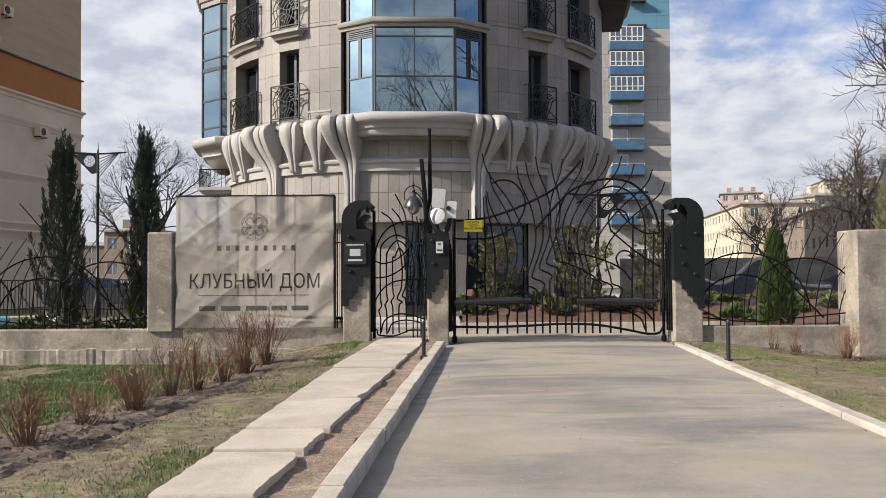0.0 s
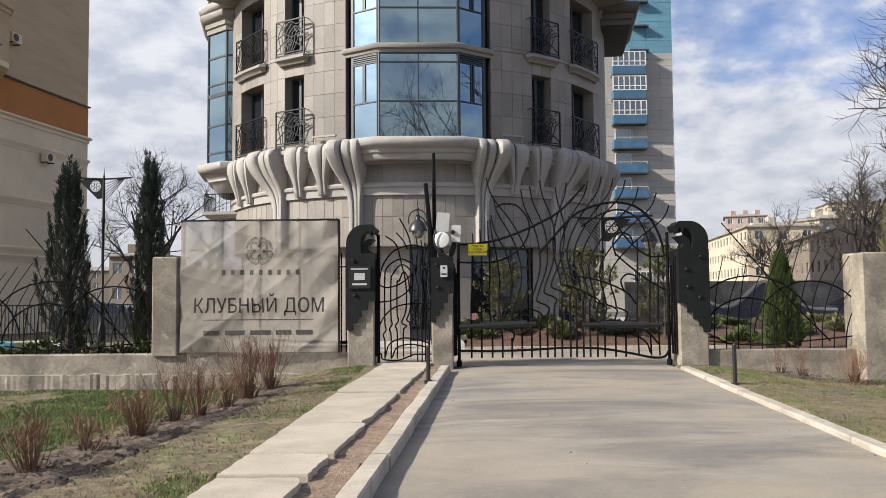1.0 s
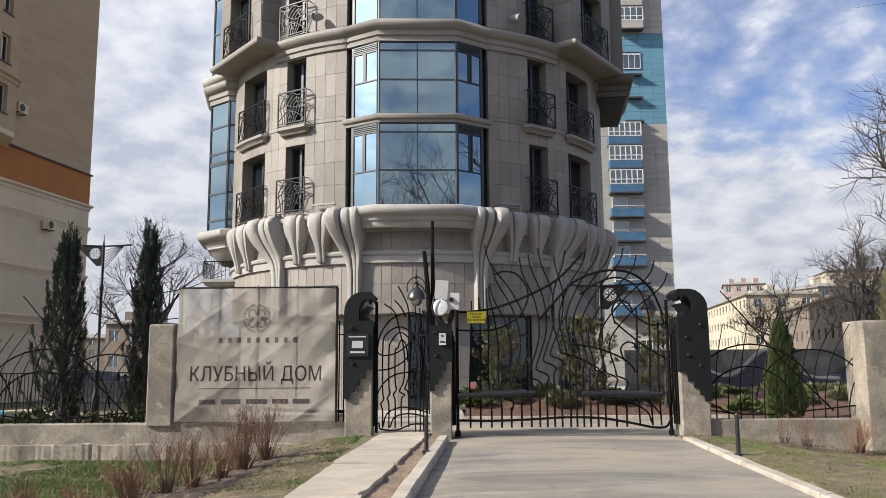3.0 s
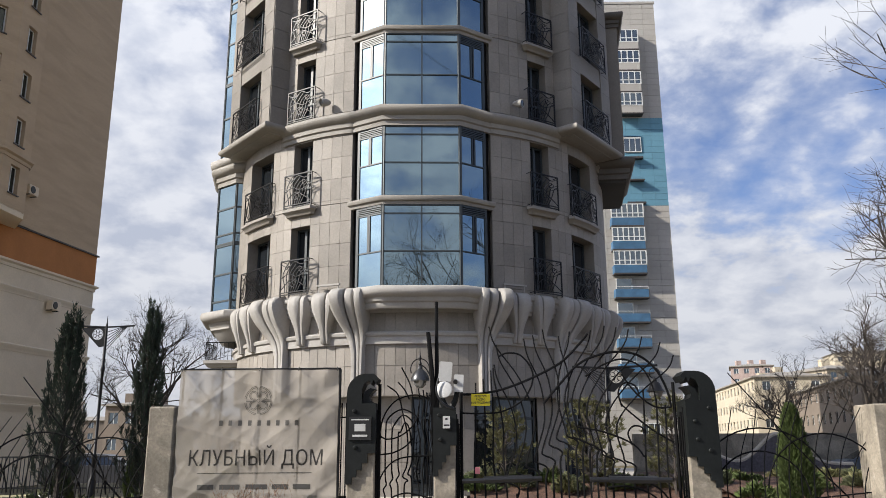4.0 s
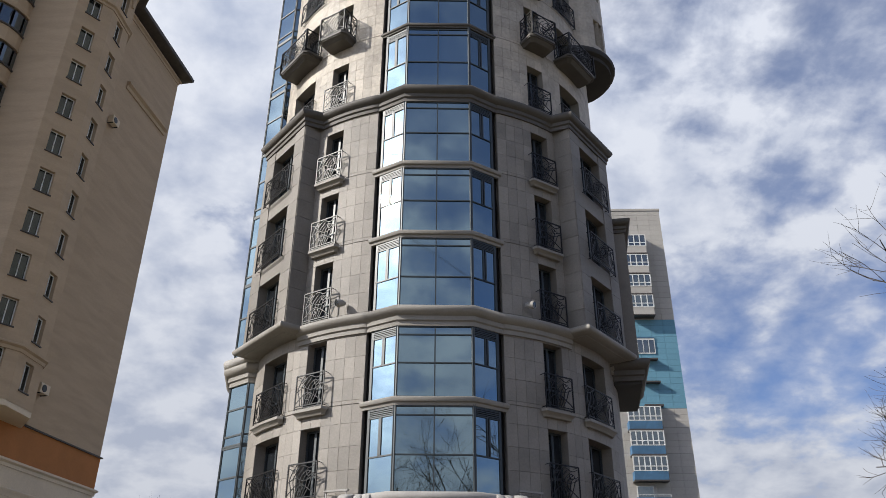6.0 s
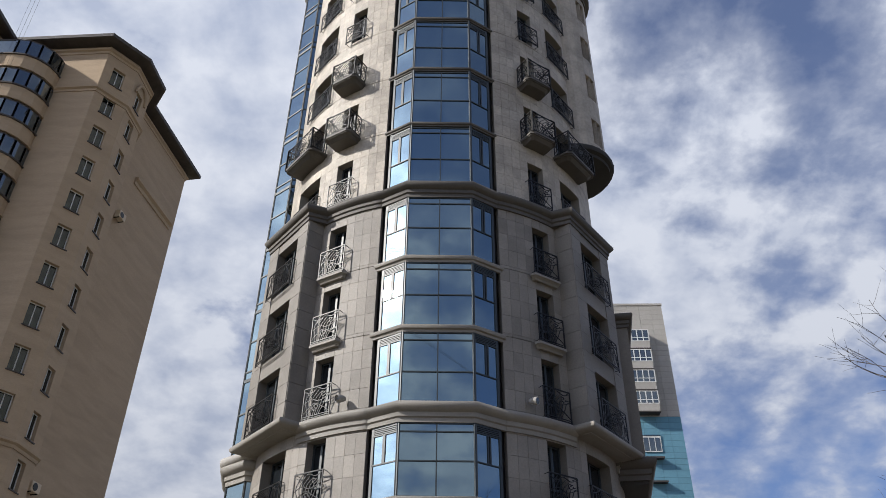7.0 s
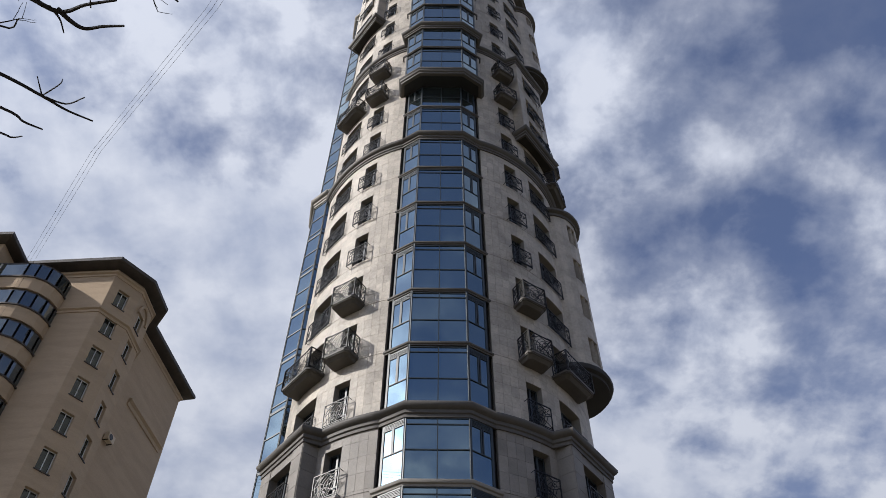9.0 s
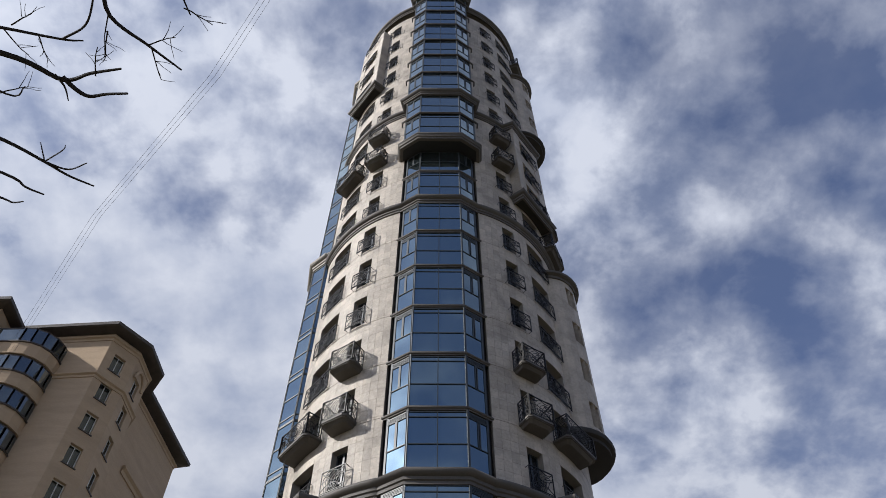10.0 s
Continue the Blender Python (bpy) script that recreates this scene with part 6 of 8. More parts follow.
def juniper(seed, at, h, rad, skew):
    """A narrow juniper: many feathery plumes that rise from the trunk and fan out at their tips."""
    rnd = random.Random(seed)
    t = thing("juniper", "tall narrow dark juniper with feathery tips behind the fence", "conifer", pose(*at))
    part("trunk", Buf().tube([(0, 0, -0.1), (0.03, 0.01, h * 0.5), (0, 0, h * 0.9)], 0.08, 6, 0.012), BARK, t)
    b, limbs = Buf(), Buf()
    for k in range(150):
        s_ = (k + rnd.random()) / 150
        a = k * 2.399 + rnd.gauss(0, 0.3)
        reach = rad * (1.0 - 0.78 * s_ ** 1.25) * rnd.uniform(0.6, 1.25) * (1 + skew * (1 - s_) * max(0.0, -math.cos(a)))
        rise = h * rnd.uniform(0.11, 0.2) * (1 - 0.3 * s_)
        o = Vector((0, 0, h * (0.02 + 0.83 * s_)))
        tip = o + Vector((reach * math.cos(a), reach * math.sin(a), rise))
        mid = o.lerp(tip, 0.5) + Vector((reach * 0.18 * math.cos(a), reach * 0.18 * math.sin(a), -0.06))
        run = spline([o, mid, tip, tip + Vector((reach * 0.06 * math.cos(a), reach * 0.06 * math.sin(a), rise * 0.35))], 6)
        limbs.tube(run, 0.012, 3, 0.003)
        for j in range(64):
            u = rnd.random() ** 0.7 * (len(run) - 1.001)
            i = int(u)
            p = run[i].lerp(run[i + 1], u - i)
            d = (run[i + 1] - run[i]).normalized() + Vector((rnd.gauss(0, 0.42), rnd.gauss(0, 0.42), rnd.gauss(0.2, 0.3)))
            spray(b, p + Vector((rnd.gauss(0, 0.02), rnd.gauss(0, 0.02), 0)), d, rnd.uniform(0.07, 0.19), 0.0085)
    part("branchwork", limbs, BARK, t)
    part("crown", b, NEEDLE, t)


juniper(1, (-10.0, 20.9, 0.05), 5.15, 0.55, 0.5)
juniper(2, (-8.0, 21.3, 0.05), 5.3, 0.5, 0.15)


def thuja(seed, at, h, rad, n, label):
    """A dense egg-shaped thuja of small upright sprays."""
    rnd = random.Random(seed)
    t = thing("thuja", label, "conifer", pose(*at))
    part("trunk", Buf().tube([(0, 0, -0.1), (0.01, 0.01, h * 0.8)], 0.04, 6, 0.01), BARK, t)
    b = Buf()
    for _ in range(n):
        s_ = rnd.random() ** 1.15
        a = rnd.uniform(0, 6.283)
        r = rad * (min(1, (s_ + 0.12) / 0.3) ** 0.7) * (1 - s_) ** 0.55
        r *= (0.7 + 0.3 * rnd.random()) * (1 + 0.28 * noise.noise((a * 1.2, s_ * h * 2.2, seed)))
        d = (math.cos(a) * 0.6 + rnd.gauss(0, 0.25), math.sin(a) * 0.6 + rnd.gauss(0, 0.25), 1.1 + rnd.gauss(0, 0.3))
        spray(b, (r * math.cos(a), r * math.sin(a), h * s_ * 0.96), d, rnd.uniform(0.07, 0.17), 0.017)
    part("crown", b, THUJA, t)


for k, (x, y, h) in enumerate(((-8.9, 23.3, 1.7), (-8.2, 23.6, 2.0), (-7.5, 23.2, 1.9), (-10.8, 22.8, 1.0))):
    thuja(10 + k, (x, y, 0.05), h, 0.36, 1800, "small green thuja in the bed behind the fence")
thuja(20, (8.2, 19.6, 0.05), 2.5, 0.5, 6500, "bushy green thuja behind the fence")


def pine_bush(seed, at, h, rad, n):
    """A loose young pine: rising limbs that end in tufts of needles."""
    rnd = random.Random(seed)
    t = thing("pine_bush", "loose young pine with olive needles in the bed by the tower", "conifer", pose(*at), group="young pines")
    limbs, b = Buf(), Buf()
    limbs.tube([(0, 0, -0.1), (0.04, 0.02, h * 0.45), (-0.03, 0.02, h * 0.9)], 0.04, 5, 0.012)
    for k in range(n):
        s = 0.05 + 0.9 * rnd.random()
        a = rnd.uniform(0, 6.283)
        reach = rad * (0.45 + 0.75 * rnd.random()) * math.sin(math.pi * (0.18 + 0.76 * s)) ** 0.7
        o = Vector((0, 0, h * s * 0.75))
        tip = Vector((reach * math.cos(a), reach * math.sin(a), h * (s * 0.8 + 0.2)))
        mid = o.lerp(tip, 0.55) + Vector((0, 0, -0.08))
        limbs.tube([o, mid, tip], 0.013, 4, 0.005)
        for j in range(5):
            c = mid.lerp(tip, rnd.uniform(0.3, 1.0)) + Vector((rnd.gauss(0, 0.06), rnd.gauss(0, 0.06), rnd.gauss(0, 0.05)))
            way = ((tip - mid).normalized() + Vector((rnd.gauss(0, 0.3), rnd.gauss(0, 0.3), 0.5))).normalized()
            for i in range(11):
                d = way + Vector((rnd.gauss(0, 0.55), rnd.gauss(0, 0.55), rnd.gauss(0, 0.4)))
                spray(b, c, d, rnd.uniform(0.09, 0.2), 0.009)
    part("branchwork", limbs, BARK, t)
    part("foliage", b, PINE, t)


pine_bush(21, (4.0, 23.4, 0.3), 2.7, 0.85, 60)
pine_bush(22, (1.6, 24.2, 0.45), 2.3, 0.7, 46)
pine_bush(23, (6.3, 23.2, 0.26), 2.8, 0.8, 54)
conifer("juniper", 24, 4.7, 1.15, PINE, "broad green conifer behind the end post", (11.75, 19.6, -0.3), 9000, 1.4, 0.02, 0.2, 0.55)


def low_bush(seed, at, rad, h, mat=COVER, n=420, label="low evergreen shrub in the bed"):
    rnd = random.Random(seed)
    t = thing("low_shrub", label, "shrub", pose(*at), group="bed shrubs")
    b = Buf()
    for _ in range(n):
        a, q_ = rnd.uniform(0, 6.283), rnd.random() ** 0.5
        z = h * (1 - q_ * q_) * rnd.uniform(0.2, 1.0)
        spray(b, (rad * q_ * math.cos(a), rad * q_ * math.sin(a), z), (math.cos(a) + rnd.gauss(0, 0.4), math.sin(a) + rnd.gauss(0, 0.4), 0.8 + rnd.gauss(0, 0.4)), rnd.uniform(0.1, 0.24), 0.03)
    part("foliage", b, mat, t)
    st = Buf()
    for k in range(6):
        a = k * 1.05
        st.tube([(0, 0, -0.05), (0.4 * rad * math.cos(a), 0.4 * rad * math.sin(a), h * 0.6)], 0.012, 4, 0.005)
    part("stems", st, TWIG, t)


rnd = random.Random(8)
for k in range(24):
    x = rnd.uniform(0.2, 8.2)
    y = rnd.uniform(23.2, 24.8)
    low_bush(100 + k, (x, y, bank(min(x, 7.4), y) - 0.01), rnd.uniform(0.25, 0.5), rnd.uniform(0.15, 0.42), [COVER, THUJA, PINE][k % 3], 260)
for k in range(26):
    x, y = rnd.uniform(7.8, 17), rnd.uniform(20.5, 28)
    low_bush(150 + k, (x, y, bank(x, y)), rnd.uniform(0.3, 0.6), rnd.uniform(0.15, 0.5), [COVER, THUJA, PINE][k % 3], 300)
for k in range(14):
    low_bush(190 + k, (rnd.uniform(-13, -6.2), rnd.uniform(18.2, 22.5), 0.05), rnd.uniform(0.25, 0.5), rnd.uniform(0.2, 0.5), [COVER, THUJA][k % 2], 220)


def twig_bush(seed, at, h, spread, n):
    """A cut-back shrub: many stiff red-brown shoots from one stool."""
    r_ = random.Random(seed)
    t = thing("twig_shrub", "leafless red-brown shrub with stiff shoots on the lawn", "shrub", pose(*at), group="shrubs on the lawn")
    b, st = Buf(), Buf()
    for k in range(n):
        a, e = r_.uniform(0, 6.283), r_.random()
        hh = h * r_.uniform(0.55, 1.05)
        o = Vector((0.09 * math.cos(a) * e, 0.09 * math.sin(a) * e, -0.03))
        tip = Vector((spread * math.cos(a) * e, spread * math.sin(a) * e, hh))
        mid = o.lerp(tip, 0.5) + Vector((r_.gauss(0, 0.05), r_.gauss(0, 0.05), 0.04))
        b.tube([o, mid, tip], 0.006, 3, 0.002)
        for j in range(5):
            q_ = mid.lerp(tip, r_.random())
            b.tube([q_, q_ + Vector((r_.gauss(0, 0.06), r_.gauss(0, 0.06), r_.uniform(0.05, 0.14)))], 0.0035, 3, 0.0015)
    for k in range(8):
        a = k * 0.8
        st.tube([(0.02 * math.cos(a), 0.02 * math.sin(a), -0.06), (0.1 * math.cos(a), 0.1 * math.sin(a), h * 0.25)], 0.014, 4, 0.008)
    part("crown", b, TWIG, t)
    part("stool", st, BARK, t)
    heap = Buf()
    n_ = 14
    heap.add([(0, 0, 0.05)] + [(r_.uniform(0.28, 0.5) * math.cos(6.283 * k / n_), r_.uniform(0.28, 0.5) * math.sin(6.283 * k / n_), -0.03) for k in range(n_)], [(0, k + 1, (k + 1) % n_ + 1) for k in range(n_)])
    for k in range(220):
        a, q_ = r_.uniform(0, 6.283), 0.62 * r_.random() ** 0.6
        s_ = r_.uniform(0.006, 0.02)
        o = Vector((q_ * math.cos(a), q_ * math.sin(a), 0.04 * (1 - q_)))
        heap.add([o + Vector((r_.gauss(0, s_), r_.gauss(0, s_), r_.uniform(-0.02, s_ * 1.4))) for _ in range(4)], [(0, 1, 2), (0, 3, 1), (1, 3, 2), (0, 2, 3)])
    solo("dug_soil", heap, SOIL, "dark dug soil round a shrub", "soil", pose(at[0], at[1], at[2]), kind="structure", smooth=True)


for k, (x, y, h, s, n) in enumerate(((-3.62, 6.95, 0.62, 0.3, 46), (-3.6, 8.0, 0.42, 0.22, 30), (-3.5, 9.05, 0.62, 0.36, 60), (-3.5, 10.2, 1.05, 0.5, 34), (-3.36, 10.8, 0.75, 0.42, 50), (-3.22, 11.6, 0.62, 0.3, 44), (-3.15, 12.6, 1.2, 0.62, 80), (-3.05, 13.7, 1.15, 0.5, 60),
                                     (8.2, 16.2, 0.8, 0.4, 60), (8.35, 14.4, 0.85, 0.4, 60), (7.3, 16.5, 0.85, 0.25, 14), (6.9, 16.6, 0.7, 0.2, 10))):
    twig_bush(300 + k, (x, y, lawn(x, y)), h * 0.86, s * 1.2, n)


def blades(seed, n, place, mat, name, label, h):
    r_ = random.Random(seed)
    b = Buf()
    v, f = b.v, b.f
    for _ in range(n):
        x, y = place(r_)
        if x is None:
            continue
        z = lawn(x, y) - 0.005
        hh = h * r_.uniform(0.4, 1.2)
        a = r_.uniform(0, 6.283)
        w = 0.0025 + 0.0004 * y
        dx, dy = w * math.cos(a), w * math.sin(a)
        lx, ly = r_.gauss(0, hh * 0.5), r_.gauss(0, hh * 0.5)
        i = len(v)
        v += [(x - dx, y - dy, z), (x + dx, y + dy, z), (x + lx, y + ly, z + hh)]
        f.append((i, i + 1, i + 2))
    solo(name, b, mat, label, "grass", kind="stuff")


def left_green(r_):
    while True:
        x, y = r_.uniform(-14, -1.75), 4.2 + 12.8 * r_.random() ** 1.3
        g = noise.noise((x * 0.55, y * 0.4, 6)) + 0.35 * noise.noise((x * 2.5, y * 2.5, 2))
        want = 0.55 * smooth(3.6, 4.8, -x) * smooth(5.0, 8.0, y) + 0.1 - 0.6 * math.exp(-((x + 3.4) / 0.55) ** 2)
        if g + want > 0.05 + 0.4 * r_.random():
            return x, y


def left_dry(r_):
    x, y = r_.uniform(-14, -1.75), 4.2 + 12.8 * r_.random() ** 1.3
    return (x, y) if noise.noise((x * 0.7, y * 0.7, 16)) > -0.25 else (None, None)


def right_any(r_):
    y = 6 + 11 * r_.random() ** 1.2
    x = r_.uniform(kerb_right(y) + 0.25, 14)
    g = noise.noise((x * 0.8, y * 0.8, 26)) + 0.6 * noise.noise((x * 3.1, y * 3.1, 4))
    return (x, y) if g > 0.32 * r_.random() - 0.05 else (None, None)


def right_dry(r_):
    y = 6 + 11 * r_.random() ** 1.2
    x = r_.uniform(kerb_right(y) + 0.25, 14)
    return (x, y) if noise.noise((x * 0.9, y * 0.9, 61)) > -0.3 * r_.random() else (None, None)


# the dug bed in which the shrubs stand: cloddy soil with a ragged outline
def dug(x, y):
    mid = -3.62 + 0.07 * (y - 7.0)
    edge = 0.62 + 0.28 * noise.noise((y * 0.9, 3, 0)) + 0.16 * noise.noise((x * 4, y * 4, 8))
    k = 1 - smooth(edge * 0.55, edge, abs(x - mid))
    return lawn(x, y) - 0.05 + k * (0.085 + 0.035 * noise.noise((x * 7, y * 7, 2)) + 0.03 * noise.noise((x * 17, y * 17, 5)))


solo("dug_bed", sheet(-4.9, -2.1, 5.6, 15.2, 0.05, dug), SOIL, "ragged bed of dark cloddy soil under the shrubs", "soil", kind="structure")
blades(51, 210000, left_green, BLADE, "green_grass", "fresh green tufts of spring grass", 0.042)
blades(52, 90000, left_dry, STRAW, "dry_grass", "pale dry grass in the lawn", 0.032)
blades(53, 80000, right_any, BLADE, "green_grass", "thin green grass by the driveway", 0.03)
blades(54, 90000, right_dry, STRAW, "dry_grass", "pale dry grass by the driveway", 0.024)
litter = Buf()
r_ = random.Random(77)
for _ in range(5200):
    x, y = r_.uniform(-6, 12), r_.uniform(4, 17)
    on_lawn = x < -1.9 or x > kerb_right(y) + 0.3
    z = lawn(x, y) + 0.005 if on_lawn else 0.006
    if not on_lawn and (x < kerb_left(y) + 0.25 or r_.random() < 0.985):
        continue
    s, a = r_.uniform(0.006, 0.026), r_.uniform(0, 6.283)
    litter.add([(x + s * math.cos(a + k * 2.1) * (1 if k else 1.6), y + s * math.sin(a + k * 2.1), z + 0.008 * k) for k in range(3)], [(0, 1, 2)])
solo("leaf_litter", litter, LITTER, "scattered dead leaves and crumbs", "leaf litter", kind="stuff")


# much darker than the bark of the same tree's trunk
NEAR_BARK = material("near_black_bark", (0.022, 0.019, 0.018), 0.9, spread=0.3, grain=30, bump=0.5)


# ---- bare trees ----
def grow(b, r_, p, d, length, rad, depth, droop=0.0):
    n = 4
    pts = [Vector(p)]
    d = Vector(d).normalized()
    for k in range(n):
        d = (d + Vector((r_.gauss(0, 0.13), r_.gauss(0, 0.13), r_.gauss(0.02, 0.1) - droop))).normalized()
        pts.append(pts[-1] + d * length / n)
    b.tube(pts, rad, 6 if depth > 3 else (4 if depth > 1 else 3), rad * 0.55)
    if depth == 0:
        return
    for k in range(r_.choice((3, 4, 4, 5)) if depth > 1 else 4):
        s = r_.uniform(0.35, 1.0)
        i = min(n - 1, int(s * n))
        q_ = pts[i].lerp(pts[i + 1], s * n - i)
        ax = Vector((r_.gauss(0, 1), r_.gauss(0, 1), r_.gauss(0.25, 0.6))).normalized()
        grow(b, r_, q_, d * 0.75 + ax * 0.75, length * r_.uniform(0.5, 0.75), rad * (0.62 - 0.18 * s), depth - 1, droop)


def bare_tree(seed, at, h, rad, depth, label, lean=(0, 0)):
    r_ = random.Random(seed)
    t = thing("bare_tree", label, "tree", pose(*at))
    trunk, crown = Buf(), Buf()
    pts = [Vector((lean[0] * s, lean[1] * s, h * 0.42 * s)) + Vector((r_.gauss(0, 0.05) * h * 0.05, r_.gauss(0, 0.05) * h * 0.05, 0)) * (s > 0) for s in (0, 0.25, 0.5, 0.75, 1.0)]
    pts[0].z = -0.3
    trunk.tube(pts, rad, 9, rad * 0.6)
    part("trunk", trunk, BARK, t, smooth=True)
    for k in range(6):
        a = k * 1.05 + r_.uniform(-0.4, 0.4)
        s = 0.55 + 0.45 * (k % 3) / 2
        q_ = pts[2].lerp(pts[4], (s - 0.5) * 2)
        grow(crown, r_, q_, (math.cos(a) * 0.8, math.sin(a) * 0.8, r_.uniform(0.6, 1.5)), h * r_.uniform(0.26, 0.36), rad * 0.5, depth)
    grow(crown, r_, pts[4], (0, 0, 1), h * 0.33, rad * 0.55, depth)
    part("crown", crown, BARK, t)
    return t


bare_tree(5, (30.5, 58, -0.5), 11.6, 0.34, 5, "bare dark tree with a wide crown beyond the fence")
bare_tree(6, (25.5, 62, -0.5), 8.6, 0.2, 4, "bare dark tree beyond the fence")
bare_tree(7, (33.6, 54, -0.5), 10.5, 0.28, 5, "bare dark tree beyond the fence")
bare_tree(8, (19.3, 27.5, -0.3), 17.5, 0.3, 4, "tall bare tree at the edge of the garden", (0.5, 0))
bare_tree(9, (-19.5, 52, -0.3), 11.5, 0.2, 4, "slender bare tree behind the junipers")
bare_tree(12, (-22.5, 75, -0.3), 9.0, 0.2, 3, "slender bare tree far behind the fence")
# trees on the street side, behind the viewer
bare_tree(31, (-13.5, -6.0, -0.2), 17, 0.32, 4, "tall bare street tree behind the lawn")
bare_tree(32, (-4.5, -17, -0.2), 24, 0.22, 4, "tall bare street tree")
bare_tree(33, (4.0, -24, -0.2), 26, 0.22, 4, "tall bare street tree")
bare_tree(34, (9.5, -15, -0.2), 22, 0.2, 4, "tall bare street tree")
# the tree whose boughs hang over the lawn
near = thing("bare_tree", "bare tree whose boughs reach over the lawn", "tree", pose(-9.4, -3.2, -0.1))
part("trunk", Buf().tube([(0, 0, -0.2), (0.1, 0.1, 3), (0.2, 0.2, 6), (0.5, 0.5, 9.5), (0.7, 0.6, 13)], 0.24, 9, 0.1), BARK, near, smooth=True)
bw = Buf()
base_ = Vector((-9.4, -3.2, -0.1))


def bough(b, pts, r0, r1):
    b.tube([p - base_ for p in spline(pts, 5)], r0, 5, r1)


bough(bw, [(-9.2, -3.0, 5.5), (-7.2, 0.2, 8.0), (-6.2, 1.7, 8.7), (-5.0, 2.45, 9.0), (-4.2, 2.75, 9.0), (-3.83, 2.98, 9.0), (-3.54, 2.92, 9.0), (-3.23, 2.88, 9.0)], 0.05, 0.012)
bough(bw, [(-3.83, 2.95, 9.0), (-3.72, 3.08, 8.98), (-3.62, 3.16, 9.0), (-3.45, 3.15, 9.02), (-3.23, 3.14, 9.0)], 0.026, 0.012)
bough(bw, [(-3.9, 2.92, 9.0), (-3.84, 3.05, 9.0), (-3.82, 3.18, 8.95)], 0.014, 0.006)
bough(bw, [(-9.1, -2.9, 6.0), (-7.6, 0.4, 7.9), (-6.2, 2.4, 8.7), (-5.2, 3.3, 9.0), (-4.64, 3.62, 9.0), (-4.3, 3.88, 9.0), (-4.1, 4.05, 9.0), (-3.86, 4.19, 9.0)], 0.035, 0.009)
bough(bw, [(-4.3, 3.88, 9.0), (-4.08, 3.98, 9.0), (-3.86, 3.91, 9.0)], 0.012, 0.007)
bough(bw, [(-4.3, 3.88, 9.0), (-4.3, 3.68, 9.05)], 0.009, 0.005)
bough(bw, [(-4.3, 3.88, 9.0), (-4.1, 3.78, 9.05), (-4.05, 3.72, 9.05)], 0.009, 0.005)
bough(bw, [(-9.0, -2.8, 6.4), (-7.6, 1.0, 8.2), (-5.8, 3.3, 8.8), (-4.79, 4.0, 9.0), (-4.6, 4.18, 9.0), (-4.43, 4.28, 9.0)], 0.028, 0.009)
bough(bw, [(-5.8, 3.3, 8.8), (-5.3, 4.0, 8.9), (-4.9, 4.31, 9.0), (-4.8, 4.37, 9.0), (-4.68, 4.36, 9.0)], 0.018, 0.007)
bough(bw, [(-5.2, 2.5, 8.95), (-4.45, 3.11, 9.0), (-4.23, 3.04, 9.0)], 0.014, 0.007)
# the higher boughs and their short twigs
bough(bw, [(-8.6, -2.4, 7.5), (-6.2, 0.8, 8.8), (-4.3, 1.5, 9.0), (-3.31, 1.89, 9.0), (-3.2, 2.36, 9.0), (-2.91, 2.65, 9.0), (-2.64, 2.91, 9.0)], 0.04, 0.009)
bough(bw, [(-8.7, -2.5, 7.0), (-6.6, 1.2, 8.7), (-4.9, 2.3, 9.0), (-4.27, 2.44, 9.0), (-3.72, 2.57, 9.0), (-3.52, 2.59, 9.0)], 0.03, 0.007)
bough(bw, [(-3.72, 2.57, 9.0), (-3.46, 2.44, 9.0), (-3.32, 2.2, 9.0), (-3.25, 2.0, 9.0)], 0.013, 0.009)
bough(bw, [(-4.3, 1.5, 9.0), (-3.0, 1.8, 9.1), (-2.56, 2.02, 9.0), (-2.44, 2.37, 9.0)], 0.016, 0.007)
r_ = random.Random(3)
for p, d in (((-2.91, 2.65, 9.0), (0.9, -0.5, 0)), ((-2.88, 2.69, 9.0), (-0.1, 0.9, 0)), ((-3.21, 2.34, 9.0), (-0.5, 0.9, 0)), ((-3.26, 2.5, 9.0), (-0.3, 0.9, 0)), ((-4.16, 2.42, 9.0), (0.9, -0.3, 0)),
             ((-3.93, 2.52, 9.0), (0.1, 0.8, 0)), ((-4.24, 2.46, 9.0), (0.4, 0.8, 0)), ((-2.49, 2.3, 9.0), (0.4, 0.3, 0)), ((-4.5, 3.1, 9.0), (0.9, -0.3, 0)), ((-3.5, 2.95, 9.0), (0.3, -0.6, 0))):
    grow(bw, r_, Vector(p) - base_, d, 0.3, 0.009, 1)
for k in range(7):
    a = 2.0 + k * 0.75
    grow(bw, r_, (0.3 + 0.05 * k, 0.4, 6.5 + k * 0.9), (math.cos(a) - 0.35, math.sin(a) - 0.5, 0.7), 3.4, 0.08, 3)
part("crown", bw, NEAR_BARK, near)


# ---- street lamps of the court ----
def bell(at, s=1.0):
    return Buf().lathe([(0.02 * s, 0.42 * s), (0.05 * s, 0.4 * s), (0.06 * s, 0.3 * s), (0.14 * s, 0.24 * s), (0.2 * s, 0.1 * s), (0.26 * s, 0.02 * s), (0.28 * s, 0.0), (0.24 * s, -0.01 * s), (0.05 * s, 0.05 * s)], 14)


OPAL = glass("smoked_lamp_glass", (0.3, 0.3, 0.3), 0.6, 0.1)


